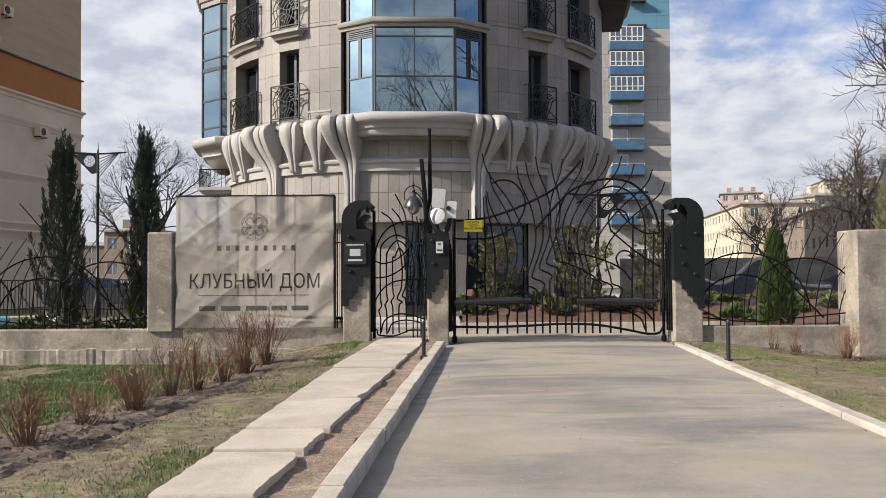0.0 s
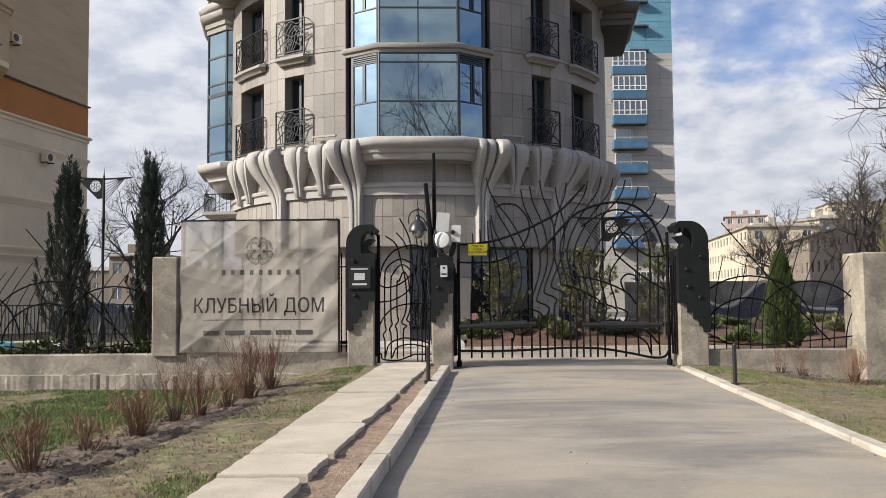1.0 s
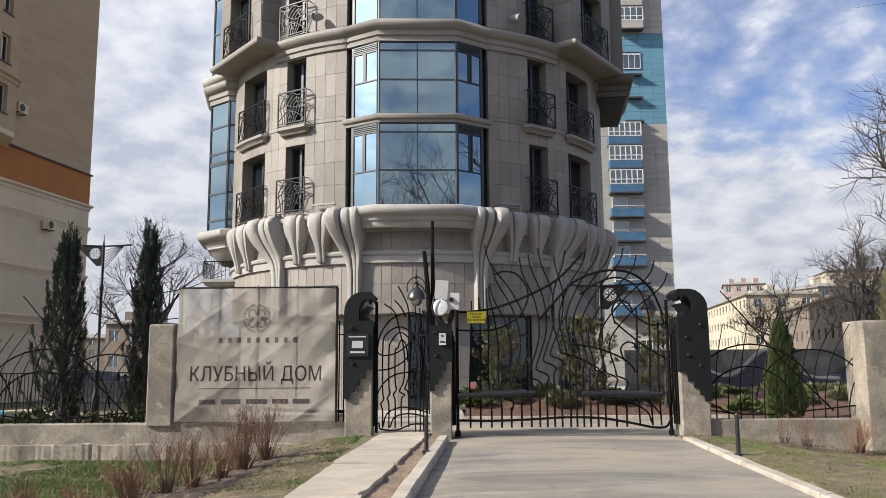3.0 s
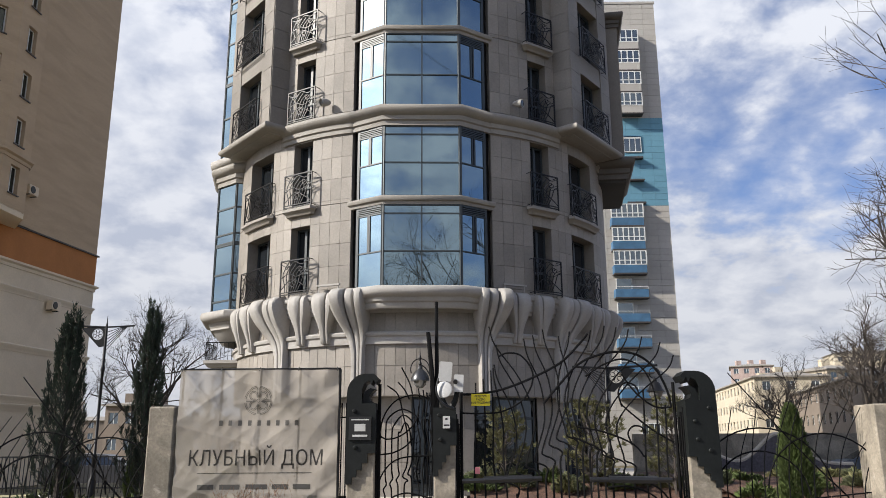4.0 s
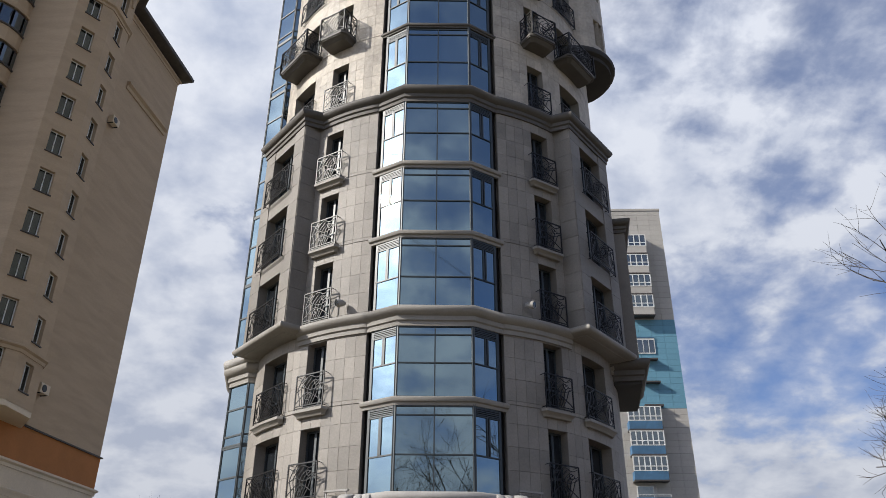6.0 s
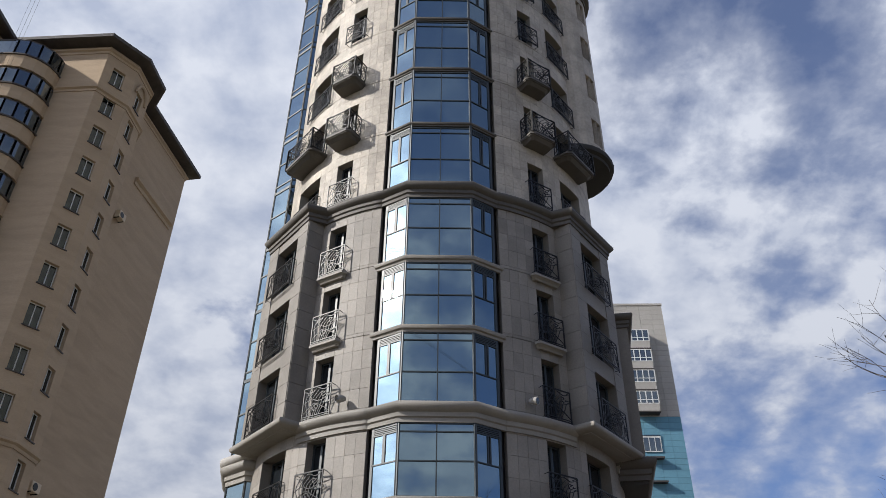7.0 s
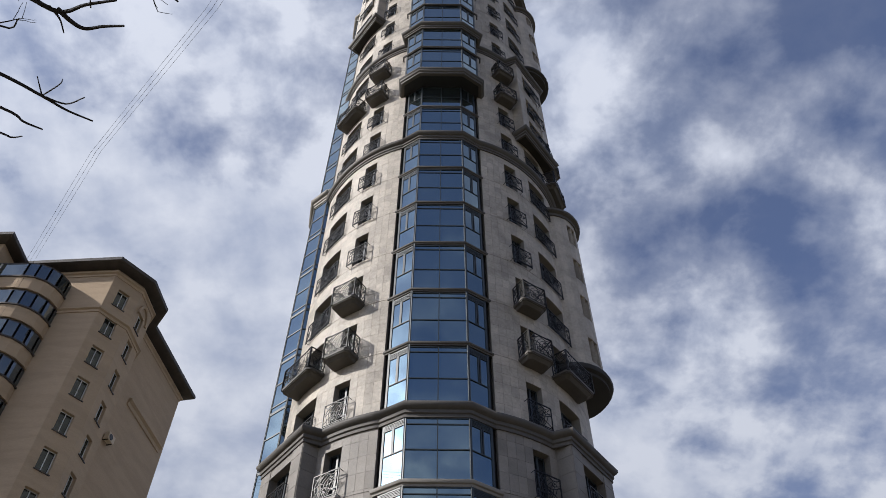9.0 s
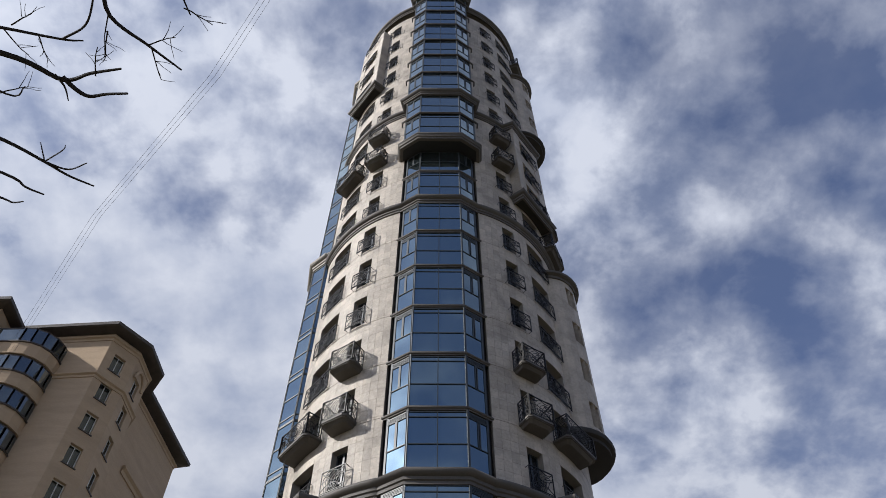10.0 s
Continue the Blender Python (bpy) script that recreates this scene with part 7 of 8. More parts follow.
def street_lamp(x, y, h, side, label):
    t = thing("street_lamp", label, "street lamp", pose(x, y, 0), group="court lamps")
    part("pole", Buf().lathe([(0.14, -0.1), (0.14, 0.5), (0.09, 0.6), (0.07, 1.2), (0.1, 1.25), (0.1, 1.35), (0.055, 1.4), (0.05, h * 0.72), (0.075, h * 0.73), (0.075, h * 0.75), (0.05, h * 0.76), (0.045, h), (0.02, h + 0.15), (0.006, h + 0.4)], 10), IRON, t, smooth=True)
    s = side
    part("arm", Buf().tube([(0, 0, h - 0.02), (s * 1.55, 0, h + 0.06)], 0.035, 6), IRON, t)
    plate_ = Buf()
    tri = [(s * 0.05, h - 0.9), (s * 0.95, h), (s * 0.05, h - 0.03)]
    cx_, cz_, rr = s * 0.3, h - 0.27, 0.2
    hole = [(cx_ + rr * math.cos(w), cz_ + rr * math.sin(w)) for w in [k * math.pi / 9 for k in range(18)]]
    rim_ = []
    for hx, hz in hole:
        d = Vector((hx - cx_, hz - cz_)).normalized()
        best = 9.0
        for (ax, az), (bx, bz) in zip(tri, tri[1:] + tri[:1]):
            ex, ez = bx - ax, bz - az
            den = d.x * ez - d.y * ex
            if abs(den) > 1e-6:
                q_ = ((ax - cx_) * ez - (az - cz_) * ex) / den
                if q_ > 0:
                    best = min(best, q_)
        rim_.append((cx_ + d.x * best, cz_ + d.y * best))
    for yy in (-0.012, 0.012):
        plate_.add([(x, yy, z) for x, z in hole + rim_], [(k, (k + 1) % 18, (k + 1) % 18 + 18, k + 18) for k in range(18)])
    part("bracket_plate", plate_, IRON, t, "pierced triangular iron plate")
    for k in range(6):
        w = k * math.pi / 3 + 0.5
        part("petal", Buf().tube([(cx_ + 0.11 * math.cos(w) + 0.065 * math.cos(q_), 0, cz_ + 0.11 * math.sin(w) + 0.065 * math.sin(q_)) for q_ in [j * math.pi / 5 for j in range(11)]], 0.012, 4), IRON, t)
    part("counter_arm", Buf().tube([(0, 0, h - 0.02), (-s * 1.0, 0, h + 0.03)], 0.03, 6), IRON, t)
    for k in range(6):
        part("rod", Buf().tube([(-s * 0.03, 0, h - 0.85 + 0.13 * k), (-s * (0.74 - 0.03 * k), 0, h)], 0.014, 4), IRON, t)
    sh = part("lamp_shade", bell((0, 0)).mesh("lamp_shade", IRON, True), IRON, t, m=pose(s * 1.45, 0, h - 0.72))
    part("bowl", Buf().lathe([(0.22, 0.0), (0.2, -0.12), (0.12, -0.2), (0.01, -0.22)], 12), OPAL, sh, smooth=True)
    part("ring", Buf().tube([(0.16 * math.cos(w), 0, 0.54 + 0.16 * math.sin(w)) for w in [k * math.pi / 8 for k in range(17)]], 0.016, 5), IRON, sh)


street_lamp(-12.2, 28.0, 5.78, -1, "tall black iron court lamp with a bell shade")
street_lamp(4.68, 24.0, 3.85, 1, "black iron court lamp with a bell shade behind the gate")
GUN = material("gunmetal", (0.09, 0.09, 0.09), 0.3, metal=0.7, spread=0.1, bump=0)
ln_ = thing("gate_lantern", "black bell lantern in an iron ring on the gate", "lantern", pose(-0.64, GY - 0.05, 2.98) @ Matrix.Scale(0.82, 4))
ls = part("lamp_shade", Buf().lathe([(0.03, 0.38), (0.06, 0.36), (0.07, 0.28), (0.13, 0.24), (0.2, 0.15), (0.235, 0.06), (0.25, 0.0), (0.25, -0.03), (0.22, -0.03), (0.05, 0.05)], 18).mesh("lamp_shade", GUN, True), IRON, ln_)
part("bowl", Buf().lathe([(0.17, -0.02), (0.15, -0.13), (0.09, -0.2), (0.01, -0.22)], 14), OPAL, ls, smooth=True)
part("ring", Buf().tube([(0.25 * math.cos(w), 0, 0.28 + 0.28 * math.sin(w)) for w in [k * math.pi / 8 for k in range(-1, 10)]], 0.016, 5), IRON, ln_)
part("finial", Buf().lathe([(0.03, 0.36), (0.05, 0.42), (0.02, 0.5), (0.04, 0.58), (0.015, 0.66), (0.004, 0.86)], 8), IRON, ln_)
part("arm", Buf().tube(spline([(0, 0, 0.4), (0.15, 0, 0.3), (0.32, -0.02, 0.0)], 4), 0.018, 5), IRON, ln_)


# ---- neighbour house ----
PLASTER = material("beige_brick_render", (0.445, 0.335, 0.228), 0.9, spread=0.08, grain=6, stain=0.25, stain_dark=0.88, bump=0.25, stretch=(1, 1, 6))
PLASTER_LOW = material("cream_stucco", (0.66, 0.56, 0.43), 0.9, spread=0.06, grain=10, stain=0.3, stain_dark=0.88, bump=0.15)
OCHRE = material("ochre_stucco", (0.42, 0.17, 0.055), 0.9, spread=0.06, grain=10, stain=0.4, stain_dark=0.85, bump=0.1)
ROOFING = material("brown_roof_metal", (0.06, 0.05, 0.045), 0.55, spread=0.15, grain=3, bump=0.05)
WHITE_FRAME = material("white_window_frame", (0.72, 0.72, 0.7), 0.5, spread=0.03, bump=0)

house = thing("apartment_house", "tall beige apartment house with a brown hipped roof", "apartment house")
EAVE = 50.0
TOP = [(-50, 41.8), (-27.2, 40.9), (-25.65, 42.9), (-25.5, 45.5), (-26.95, 47.4), (-25.75, 56.2), (-50, 60)]


def house_window(parent, a, c, u0, u1, z0, z1, inset=0.28, mull=True):
    """A white framed window set back in a straight wall from a to c."""
    a, c = Vector(a), Vector(c)
    d = (c - a).normalized()
    m = Matrix(((d.x, -d.y, 0, 0), (d.y, d.x, 0, 0), (0, 0, 1, 0), (0, 0, 0, 1)))
    o = a + d * u0 + Vector((-d.y, d.x)) * inset
    w, h = u1 - u0, z1 - z0
    fr = Buf()
    for x in (0, w - 0.06) + ((w / 2 - 0.035,) if mull else ()):
        fr.box(x, x + 0.06, -0.04, 0.04, 0, h)
    for z in (0, h - 0.06):
        fr.box(0.06, w - 0.06, -0.035, 0.04, z, z + 0.06)
    wn = part("window", fr, WHITE_FRAME, parent, m=Matrix.Translation((o.x, o.y, z0)) @ m)
    part("pane", Buf().quad((0.05, 0, 0.05), (w - 0.05, 0, 0.05), (w - 0.05, 0, h - 0.05), (0.05, 0, h - 0.05)), HOUSE_GLASS, wn)
    part("sill", Buf().box(-0.08, w + 0.08, -inset - 0.08, 0.0, -0.08, -0.01), ROOFING, wn)


win_z = [47.3 - 3.0 * k for k in range(11)]
for k, (a, c) in enumerate(zip(TOP, TOP[1:] + TOP[:1])):
    holes = []
    length = (Vector(c) - Vector(a)).length
    if k == 1:
        holes = [(length / 2 - 0.55, length / 2 + 0.45, z - 0.85, z + 0.85) for z in win_z]
    elif k == 2:
        holes = [(length / 2 - 0.5, length / 2 + 0.4, z - 0.85 - 0.35, z + 0.85 - 0.35) for z in win_z]
    elif k == 0:
        holes = [(length - 19.5 + j * 4.2, length - 17.6 + j * 4.2, z - 0.9, z + 0.8) for j in range(1) for z in win_z]
    part("wall", Buf().wall(a, c, 15.2, EAVE, holes, 0.3), PLASTER, house)
    for u0, u1, z0, z1 in holes:
        house_window(house, a, c, u0, u1, z0, z1)
part("overhang", Buf().prism(TOP[:5] + [(-30, 50), (-50, 50)], 14.9, 15.25), PLASTER_LOW, house)
LOWP = [(-50, 36), (-29.1, 36.2), (-27.25, 46.8), (-25.7, 56.2), (-50, 60)]
for k, (a, c) in enumerate(zip(LOWP, LOWP[1:] + LOWP[:1])):
    part("podium_wall", Buf().wall(a, c, -0.7, 13.0), PLASTER_LOW, house)
    part("ochre_band", Buf().wall(a, c, 13.0, 15.2), OCHRE, house)
band = [(-0.05, -0.3), (0.06, -0.3), (0.08, -0.1), (0.22, 0.0), (0.22, 0.1), (0.1, 0.16), (-0.05, 0.16)]
for z in (12.8, 11.2, 7.7, 4.6, 4.1):
    part("string_course", Buf().sweep(LOWP, [(o * (1 if z > 12 else 0.6), z + h) for o, h in band]), PLASTER_LOW, house, smooth=True)
part("ledge", Buf().sweep(LOWP, [(-0.05, 15.1), (0.12, 15.1), (0.12, 15.2), (-0.05, 15.24)]), ROOFING, house)
for z, pth in ((45.3, TOP[:5]), (18.4, TOP[:5]), (49.4, TOP)):
    part("string_course", Buf().sweep(pth, [(o, z + h) for o, h in band]), PLASTER, house, smooth=True)
part("string_course", Buf().sweep([(-26.7, 49.2), (-25.83, 55.6)], [(o * 1.5, 43.4 + h * 1.5) for o, h in band]), PLASTER, house, smooth=True)
eave = Buf()
eave.sweep(TOP, [(-0.2, EAVE - 0.15), (0.75, EAVE - 0.05), (0.95, EAVE + 0.02), (0.98, EAVE + 0.3), (0.7, EAVE + 0.42), (-3.0, EAVE + 2.4), (-3.0, EAVE)], closed=True)
part("roof", eave, ROOFING, house, "brown metal roof with a deep eave")
part("roof_top", Buf().prism([(-50, 45), (-30.5, 44.5), (-29, 46), (-29.5, 53), (-50, 57)], EAVE + 1.0, EAVE + 2.5), ROOFING, house)
WING = [(-52, 37.9), (-35.2, 37.9), (-35.2, 42), (-36.0, 44), (-52, 44)]
part("wall", Buf().prism(WING, -0.7, EAVE - 0.3), PLASTER, house, "forward wing of the house")
part("wing_roof", Buf().sweep(WING, [(-0.2, EAVE - 0.4), (0.7, EAVE - 0.3), (0.85, EAVE - 0.2), (0.85, EAVE + 0.1), (-2.8, EAVE + 1.0), (-2.8, EAVE)], closed=True), ROOFING, house, "brown metal roof of the wing")
part("wing_ridge", Buf().box(-49, -38.5, 40.7, 41.2, EAVE + 0.4, EAVE + 1.1), ROOFING, house)
for k, z in enumerate(win_z[:9]):
    c0 = (-31.2, 41.1)
    shape = [(-50, 38.6)] + [(c0[0] - 1.6, 38.6)] + [(c0[0] - 1.6 + 2.4 * math.sin(a), 41.0 - 2.4 * math.cos(a)) for a in [0.35, 0.7, 1.05, 1.4]] + [(c0[0] + 0.8, 41.6), (-50, 41.9)]
    bal_ = part("balcony", Buf().prism(shape, z - 2.0, z - 0.75), PLASTER, house, "rounded glazed balcony")
    part("ledge", Buf().sweep(shape[:7], [(-0.05, z - 0.78), (0.1, z - 0.78), (0.1, z - 0.66), (-0.05, z - 0.64)]), ROOFING, bal_)
    part("ledge", Buf().sweep(shape[:7], [(-0.05, z - 2.05), (0.08, z - 2.05), (0.08, z - 1.9), (-0.05, z - 1.88)]), PLASTER, bal_)
    gl = Buf()
    run = [Vector(p) for p in shape[:7]]
    for a, c in zip(run, run[1:]):
        gl.quad((a.x, a.y, z - 0.64), (c.x, c.y, z - 0.64), (c.x, c.y, z + 0.72), (a.x, a.y, z + 0.72))
        n_ = 8 if (c - a).length > 8 else 1
        for j in range(n_ + 1):
            p = a.lerp(c, j / n_)
            part("frame_bar", Buf().box(p.x - 0.05, p.x + 0.05, p.y - 0.06, p.y + 0.05, z - 0.64, z + 0.72), WHITE_FRAME, bal_)
    part("glazing", gl, PALE_GLASS, bal_)
    part("soffit", Buf().prism(shape, z + 0.72, z + 0.85), ROOFING, bal_)
arch_at = Vector((-25.575, 44.2))
part("window_arch", Buf().tube([(arch_at.x + 0.1, arch_at.y + 0.85 * math.cos(w), 47.4 + 1.2 * math.sin(w)) for w in [k * math.pi / 10 for k in range(11)]], 0.13, 6), PLASTER, house, "raised arch over the top window")
for a, c, u, z in (((-26.95, 47.4), (-25.75, 56.2), 0.9, 38.6), ((-27.25, 46.8), (-25.7, 56.2), 4.8, 10.4), ((-26.95, 47.4), (-25.75, 56.2), 0.5, 17.2)):
    p = Vector(a) + (Vector(c) - Vector(a)).normalized() * u
    ac = thing("air_conditioner", "beige air conditioner box on the house wall", "air conditioner", pose(p.x + 0.3, p.y, z, 0, 0, 82))
    part("casing", Buf().box(-0.45, 0.45, -0.25, 0.15, 0, 0.6), PLASTER_LOW, ac)
    part("fan_grille", Buf().lathe([(0.24, 0), (0.24, 0.02), (0.2, 0.03), (0.02, 0.03)], 14), BLACK, ac, m=pose(-0.12, -0.26, 0.3, 90))
    part("bracket", Buf().box(-0.35, -0.3, -0.2, 0.25, -0.06, 0).box(0.3, 0.35, -0.2, 0.25, -0.06, 0), IRON, ac)

# ---- blue-banded high-rise ----
PANEL = material("pale_facade_panel", (0.42, 0.40, 0.37), 0.85, spread=0.05, grain=3, stain=0.1, stain_dark=0.9, bump=0, per_piece=0.05)
BLUE_PANEL = material("turquoise_facade_panel", (0.12, 0.28, 0.38), 0.8, spread=0.05, grain=3, stain=0.1, stain_dark=0.9, bump=0, per_piece=0.05)
BLUE = material("blue_balcony_panel", (0.055, 0.145, 0.26), 0.7, spread=0.06, grain=2, bump=0)
rise = thing("high_rise", "pale panel high-rise with turquoise band and blue balconies", "apartment block")
HY, HX0, HX1 = 92.0, 2.0, 26.62
part("wall", Buf().box(HX0, HX1, HY + 0.05, HY + 16, -0.7, 56.8), JOINT, rise)
pn = {"PANEL": Buf(), "BLUE": Buf()}
for j in range(76):
    for i in range(16):
        z = -0.7 + j * 0.7575
        x = HX0 + 1.54 * i
        z1_ = min(z + 0.745, 56.75)
        key = "BLUE" if 29.7 < z + 0.7 < 41.3 else "PANEL"
        pn[key].box(x + 0.01, x + 1.53, HY - 0.03, HY + 0.06, z + 0.01, z1_)
part("facade_cladding", pn["PANEL"], PANEL, rise, kind="stuff")
part("facade_cladding", pn["BLUE"], BLUE_PANEL, rise, kind="stuff")
part("parapet", Buf().box(HX0 - 0.1, HX1 + 0.1, HY - 0.1, HY + 16, 56.8, 57.1), PANEL, rise)
for k in range(17):
    gb = 50.84 - 2.88 * k
    if k == 4:
        continue
    if k in (5, 16):
        wn = part("window", Buf().box(21.6, 23.8, HY - 0.14, HY - 0.03, gb - (0 if k == 5 else 2.7), gb + (2.0 if k == 5 else -0.8)), WHITE_FRAME, rise)
        for j in range(3):
            zb = gb + 0.12 - (0 if k == 5 else 2.7)
            part("pane", Buf().quad((21.7 + 0.7 * j, HY - 0.145, zb), (22.3 + 0.7 * j, HY - 0.145, zb), (22.3 + 0.7 * j, HY - 0.145, zb + 1.66), (21.7 + 0.7 * j, HY - 0.145, zb + 1.66)), PALE_GLASS, wn)
    if k == 16:
        continue
    if k in (5, 6, 7):
        part("ledge", Buf().box(21.6, 23.8, HY - 0.7, HY, gb - 0.95, gb - 0.75), ROOFING, rise)
        part("ledge", Buf().box(21.6, 23.8, HY - 0.2, HY, gb + 2.05, gb + 2.12), BLUE, rise)
        continue
    white = k < 4
    x0, x1, y0 = (21.1, 24.05, HY - 1.1) if white else (19.4, 23.2, HY - 1.2)
    bal_ = part("balcony", Buf().box(x0, x1, y0, HY, gb - 0.95, gb), PANEL if white else BLUE, rise, "white balcony front" if white else "blue balcony front")
    part("slab", Buf().box(x0 - 0.05, x1 + 0.05, y0 - 0.05, HY, gb - 1.1, gb - 0.95), ROOFING, bal_)
    if k < 11:
        fr = Buf()
        n_ = 4 if white else 6
        for j in range(n_ + 1):
            x = x0 + (x1 - x0) * j / n_
            fr.box(x - 0.06, x + 0.06, y0 - 0.03, y0 + 0.08, gb, gb + 1.72)
        for zz in (gb, gb + 0.5, gb + 1.62):
            fr.box(x0, x1, y0 - 0.02, y0 + 0.07, zz, zz + 0.1)
        part("glazing_frame", fr, WHITE_FRAME, bal_)
        part("glazing", Buf().quad((x0, y0, gb), (x1, y0, gb), (x1, y0, gb + 1.7), (x0, y0, gb + 1.7)), PALE_GLASS, bal_)
        part("balcony_side", Buf().box(x1 - 0.08, x1, y0 + 0.1, HY, gb, gb + 1.72), WHITE_FRAME, bal_)
    else:
        part("rail", Buf().box(x0, x1, y0 - 0.02, y0 + 0.03, gb + 0.25, gb + 0.3).box(x0, x0 + 0.04, y0 - 0.02, y0 + 0.03, gb, gb + 0.25).box(x1 - 0.04, x1, y0 - 0.02, y0 + 0.03, gb, gb + 0.25), WHITE_FRAME, bal_)
        wn = part("window", Buf().box(x0 + 0.3, x1 - 1.6, HY - 0.08, HY - 0.03, gb - 0.4, gb + 1.5), WHITE_FRAME, rise)
        part("pane", Buf().quad((x0 + 0.4, HY - 0.085, gb - 0.3), (x1 - 1.7, HY - 0.085, gb - 0.3), (x1 - 1.7, HY - 0.085, gb + 1.4), (x0 + 0.4, HY - 0.085, gb + 1.4)), PALE_GLASS, wn)

# ---- far houses ----
SAND = material("yellow_stucco", (0.49, 0.43, 0.33), 0.9, spread=0.06, grain=2, stain=0.12, stain_dark=0.85, bump=0)
FAR_ROOF = material("weathered_grey_roof", (0.26, 0.24, 0.21), 0.8, spread=0.1, grain=2, stain=0.2, stain_dark=0.8, bump=0)
# brown stucco darkened further: tree shade put into its colour
SAND_SHADED = material("shaded_brown_stucco", (0.19, 0.155, 0.125), 0.9, spread=0.06, grain=2, stain=0.12, stain_dark=0.85, bump=0)
RED = material("pale_red_brick", (0.4, 0.31, 0.28), 0.9, spread=0.06, grain=2, bump=0)


def far_house(name, label, x0, y0, x1, y1, depth, h, mat, floors, bays, roof=1.2):
    """A plain block with rows of windows on its front from (x0, y0) to (x1, y1) and on its two ends."""
    t = thing(name, label, "apartment house")
    a, c = Vector((x0, y0)), Vector((x1, y1))
    d = (c - a).normalized()
    inn = Vector((-d.y, d.x)) * depth
    plan = [a, c, c + inn, a + inn]
    for k in range(4):
        p, q_ = plan[k], plan[(k + 1) % 4]
        ln = (q_ - p).length
        nb = bays if k % 2 == 0 else max(2, int(depth / 4))
        holes = []
        if k != 2:
            for f_ in range(floors):
                for b_ in range(nb):
                    u = ln * (b_ + 0.5) / nb
                    z = h * (f_ + 0.32) / floors
                    holes.append((u - 0.75, u + 0.75, z, z + 1.6))
        part("wall", Buf().wall(p, q_, -0.7, h, holes, 0.25), mat, t)
        dd = (q_ - p).normalized()
        nn = Vector((-dd.y, dd.x))
        for u0, u1, z0, z1 in holes:
            o = p + dd * u0 + nn * 0.2
            e = p + dd * u1 + nn * 0.2
            wn = part("window", Buf().quad((o.x, o.y, z0), (e.x, e.y, z0), (e.x, e.y, z1), (o.x, o.y, z1)), PALE_GLASS, t)
            fr = Buf()
            for s in (0, 0.48, 0.94):
                a_ = p + dd * (u0 + 1.5 * s) + nn * 0.15
                b_ = p + dd * (u0 + 1.5 * s + 0.09) + nn * 0.15
                fr.quad((a_.x, a_.y, z0), (b_.x, b_.y, z0), (b_.x, b_.y, z1), (a_.x, a_.y, z1))
            part("window_frame", fr, WHITE_FRAME, wn)
    part("roof", Buf().sweep([tuple(p) for p in plan], [(-0.1, h - 0.1), (0.5, h), (0.5, h + 0.25), (-depth * 0.45, h + roof + 0.25), (-depth * 0.45, h)], closed=True), FAR_ROOF, t)
    for k in range(3):
        p = a.lerp(c, 0.2 + 0.3 * k) + inn * 0.5
        part("chimney", Buf().box(p.x - 0.8, p.x + 0.8, p.y - 0.8, p.y + 0.8, h + 0.2, h + roof + 1.4), mat, t)
    return t


far_house("apartment_house", "long pale yellow five-storey house beyond the garden", 63.3, 194, 56.75, 150, 13, 13.6, SAND, 4, 13)
far_house("apartment_house", "pale yellow house end beyond the garden", 70.5, 150, 95, 158, 12, 15.0, SAND, 5, 8)
far_house("apartment_house", "grey-brown five-storey house behind bare trees", 63.3, 151, 53.5, 105, 14, 10.2, SAND_SHADED, 3, 12)
far_house("apartment_house", "distant red and white tower block", 92, 262, 104, 258, 14, 26, RED, 8, 4)
far_house("apartment_house", "distant pale tower blocks", 130, 270, 175, 262, 14, 31, SAND, 8, 12)
far_house("apartment_house", "small beige house far behind the fence", -51.3, 120, -43.5, 119.4, 10, 7.6, SAND_SHADED, 2, 3, 0.7)
far_house("apartment_house", "long low house far behind the garden", -130, 230, -20, 234, 14, 9, SAND_SHADED, 3, 22)
# garden shed walls and a wave-shaped mosaic screen
MOSAIC = material("dark_mosaic", (0.06, 0.055, 0.07), 0.5, spread=0.5, grain=9, bump=0.2)
scr = Buf()
n_ = 40
for i in range(n_ + 1):
    x = 10.0 + 6.2 * i / n_
    z = 0.75 + 1.2 * math.exp(-((x - 13.3) / 1.05) ** 2) + 0.45 * math.exp(-((x - 10.4) / 0.8) ** 2)
    scr.v += [(x, 33.0, -0.1), (x, 33.0, z), (x, 33.5, z), (x, 33.5, -0.1)]
scr.f = [(i * 4 + k, i * 4 + 4 + k, i * 4 + 5 + k, i * 4 + 1 + k) for i in range(n_) for k in range(3)]
wave = solo("wave_screen", scr, MOSAIC, "dark wave-shaped mosaic garden screen with a pale rim", "garden screen")
rim = Buf().tube([(p[0], 33.2, p[2]) for p in scr.v[1::4]], 0.13, 6)
part("rim", rim, KERB, wave, "pale rounded rim", smooth=True)
solo("court_wall", Buf().box(9, 44, 40, 40.4, -0.5, 2.1), CONCRETE, "grey concrete wall behind the garden", "wall", kind="structure")
rl = thing("court_railing", "dark iron railing behind the junipers", "railing")
for k in range(70):
    part("bar", Buf().box(-19 + k * 0.14, -18.975 + k * 0.14, 30, 30.025, 0, 1.3), IRON, rl)
for z in (0.15, 1.25):
    part("rail", Buf().box(-19.05, -9.1, 29.98, 30.04, z, z + 0.05), IRON, rl)


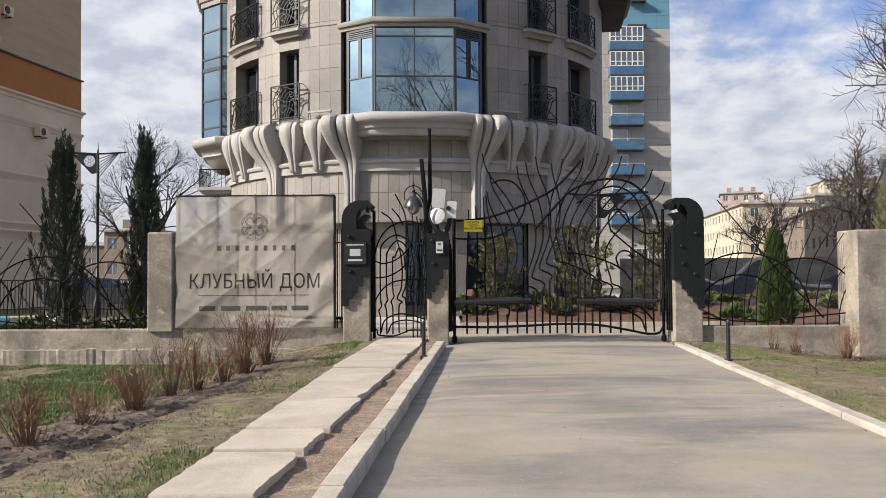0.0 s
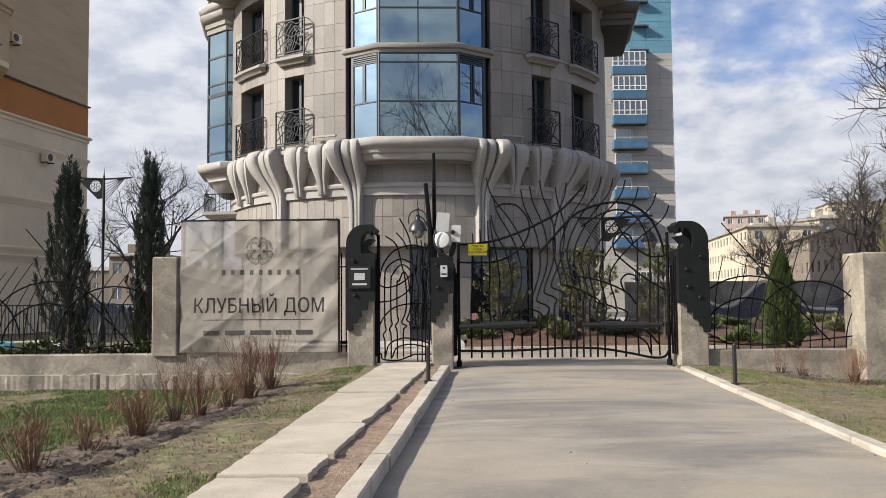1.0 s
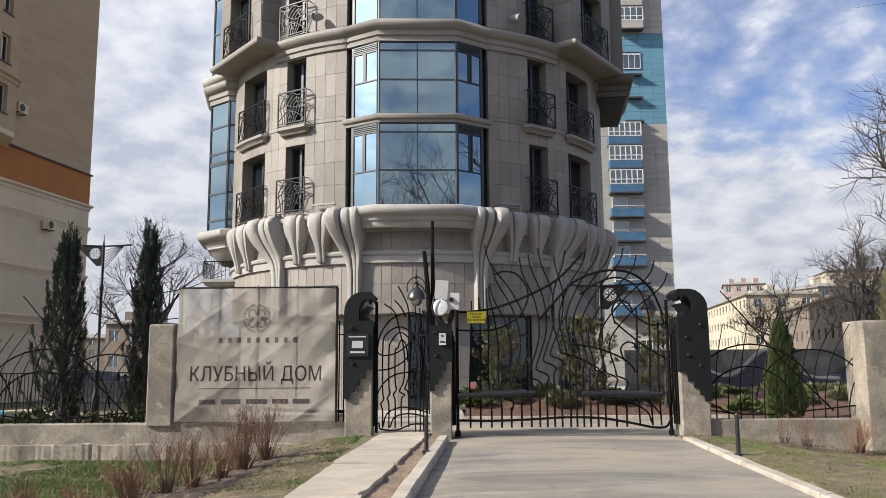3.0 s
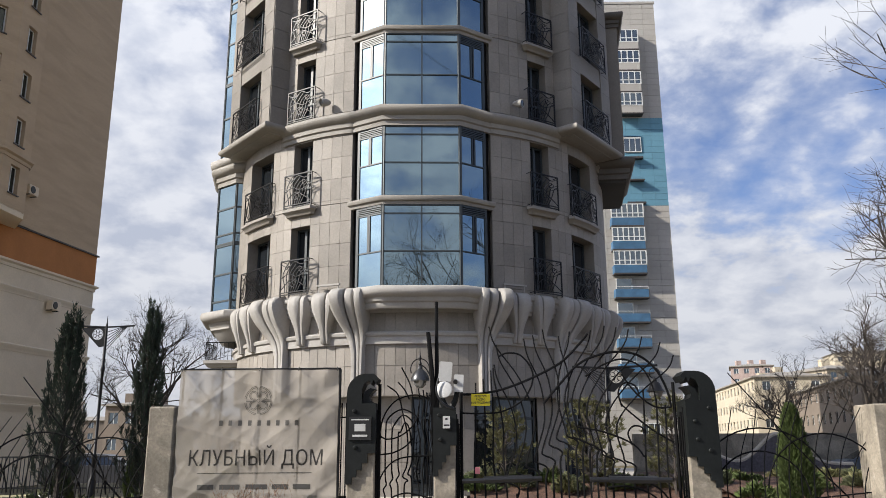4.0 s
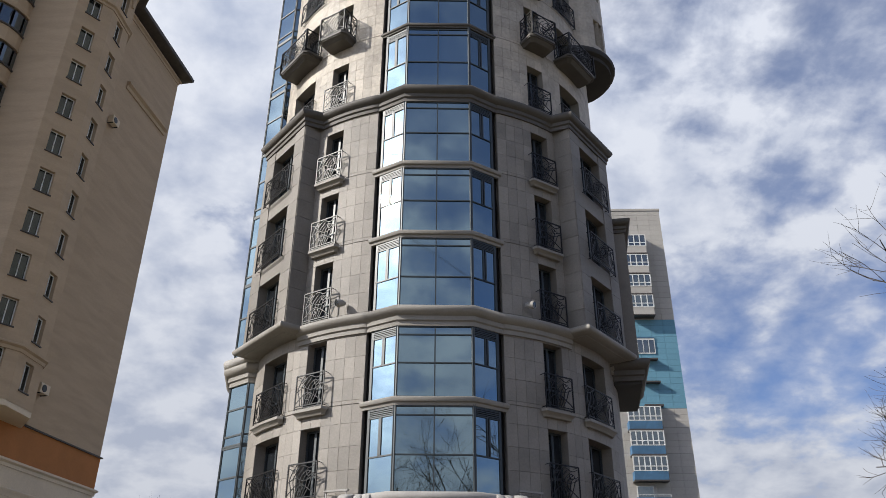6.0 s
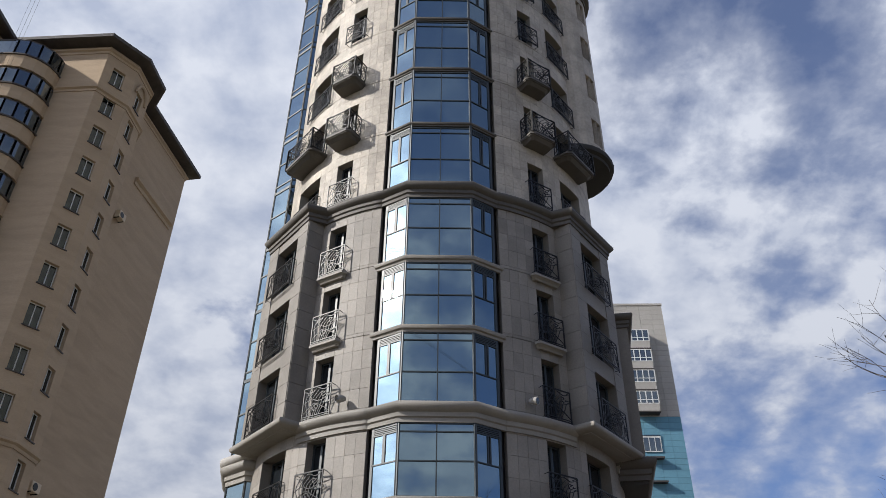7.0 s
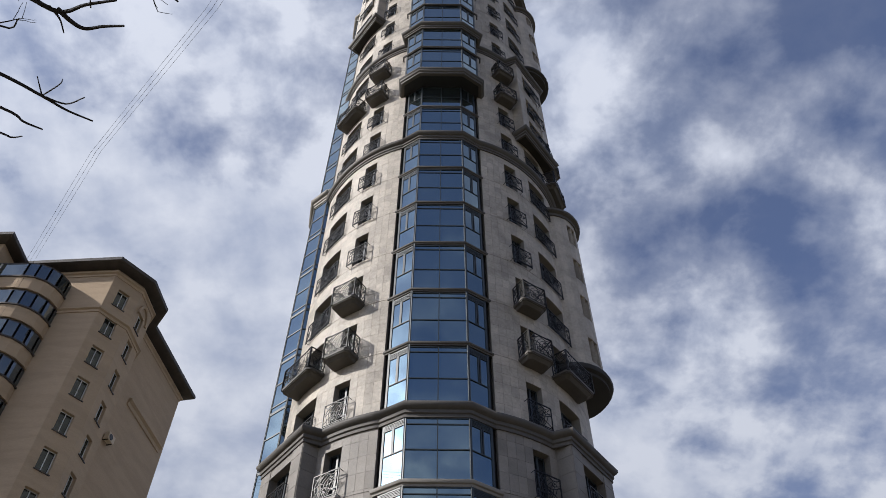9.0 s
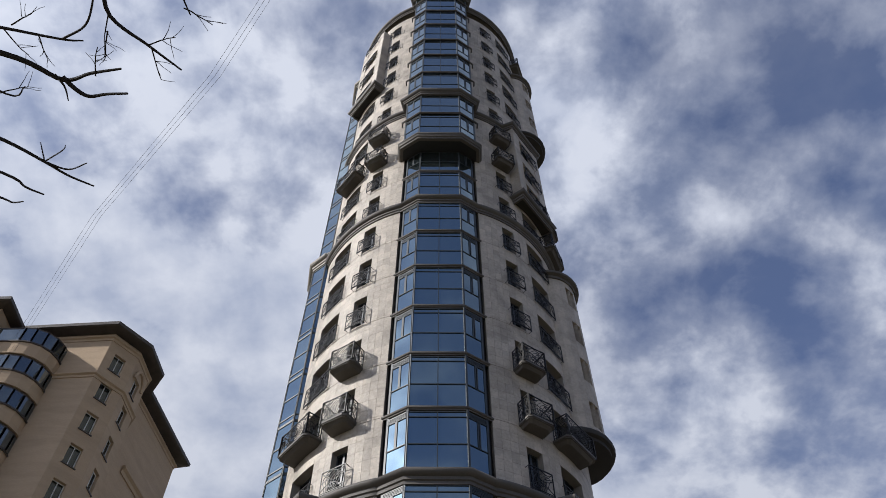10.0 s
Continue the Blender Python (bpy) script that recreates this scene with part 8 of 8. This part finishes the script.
# low wavy bench with patches of broken tile
bench = thing("mosaic_bench", "low wavy bench covered in turquoise and white broken tiles", "bench")
for k, tone in enumerate(((0.1, 0.4, 0.38), (0.6, 0.58, 0.52), (0.12, 0.36, 0.42), (0.55, 0.5, 0.3), (0.62, 0.6, 0.56))):
    mt = material("broken_tile", tone, 0.35, spread=0.45, grain=16, stain=3.0, stain_dark=0.7, bump=0.3)
    pts = [(-13.6 + 0.7 * (k + j / 6), 21.2 + 0.25 * math.sin(1.9 * (k + j / 6))) for j in range(7)]
    part("seat_section", Buf().sweep(pts, [(-0.2, 0.0), (0.2, 0.0), (0.22, 0.3), (0.18, 0.4), (0.0, 0.43), (-0.18, 0.4), (-0.2, 0.3)]), mt, bench, smooth=True)


# ---- parked cars ----
def car(at, turn, paint, label):
    t = thing("car", label, "car", pose(*at, 0, 0, turn))
    m = material("car_paint", paint, 0.3, spread=0.03, bump=0, stain_dark=0.95)
    lower = [(-2.1, 0.32), (-2.15, 0.75), (-2.0, 0.92), (-1.0, 1.0), (1.35, 0.98), (2.0, 0.82), (2.12, 0.6), (2.08, 0.32)]
    cab = [(-1.95, 0.93), (-1.5, 1.38), (-0.6, 1.47), (0.35, 1.42), (1.15, 0.98)]
    body = Buf()
    for poly, w, w2 in ((lower, 0.86, 0.86), (cab, 0.8, 0.62)):
        n = len(poly)
        body.add([(x, -w if z < 1.1 else -w2, z) for x, z in poly] + [(x, w if z < 1.1 else w2, z) for x, z in poly], [(i, (i + 1) % n, (i + 1) % n + n, i + n) for i in range(n)] + [tuple(range(n)), tuple(range(2 * n - 1, n - 1, -1))])
    part("body", body, m, t)
    for s in (-1, 1):
        part("side_window", Buf().quad((-1.55, s * 0.79, 1.02), (0.85, s * 0.79, 1.02), (0.3, s * 0.665, 1.36), (-1.3, s * 0.665, 1.33)), DARK_GLASS, t)
        for x in (-1.3, 1.3):
            wh = part("wheel", Buf().lathe([(0.2, -0.1), (0.31, -0.1), (0.32, -0.05), (0.32, 0.05), (0.31, 0.1), (0.2, 0.1)], 16), BLACK, t, m=pose(x, s * 0.8, 0.32, 90))
            part("rim", Buf().lathe([(0.02, -0.06), (0.2, -0.08), (0.2, 0.08), (0.02, 0.06)], 10), WHITE_FRAME, wh)
    part("rear_window", Buf().quad((-1.92, -0.68, 1.0), (-1.92, 0.68, 1.0), (-1.53, 0.58, 1.35), (-1.53, -0.58, 1.35)), DARK_GLASS, t)
    part("windscreen", Buf().quad((1.12, -0.7, 1.02), (1.12, 0.7, 1.02), (0.45, 0.58, 1.4), (0.45, -0.58, 1.4)), DARK_GLASS, t)


car((19.3, 37.5, -0.1), 172, (0.05, 0.07, 0.1), "dark blue parked car behind the garden")
car((23.5, 37.0, -0.1), 175, (0.35, 0.36, 0.37), "silver parked car behind the garden")
car((-14.5, 34, -0.1), 8, (0.05, 0.05, 0.055), "black parked car behind the railing")

# wires high over the court
wires = thing("overhead_wires", "three thin overhead wires across the sky", "wires")
for k in range(3):
    part("wire", Buf().tube([(-39.7 + 0.25 * k, 46.6, 40 + 0.15 * k), (-15.35 + 0.2 * k, 17.57, 30 + 0.05 * k), (-8.9 + 0.22 * k, 11.11, 29.2), (12, -14, 28)], 0.007, 4), GUN, wires)
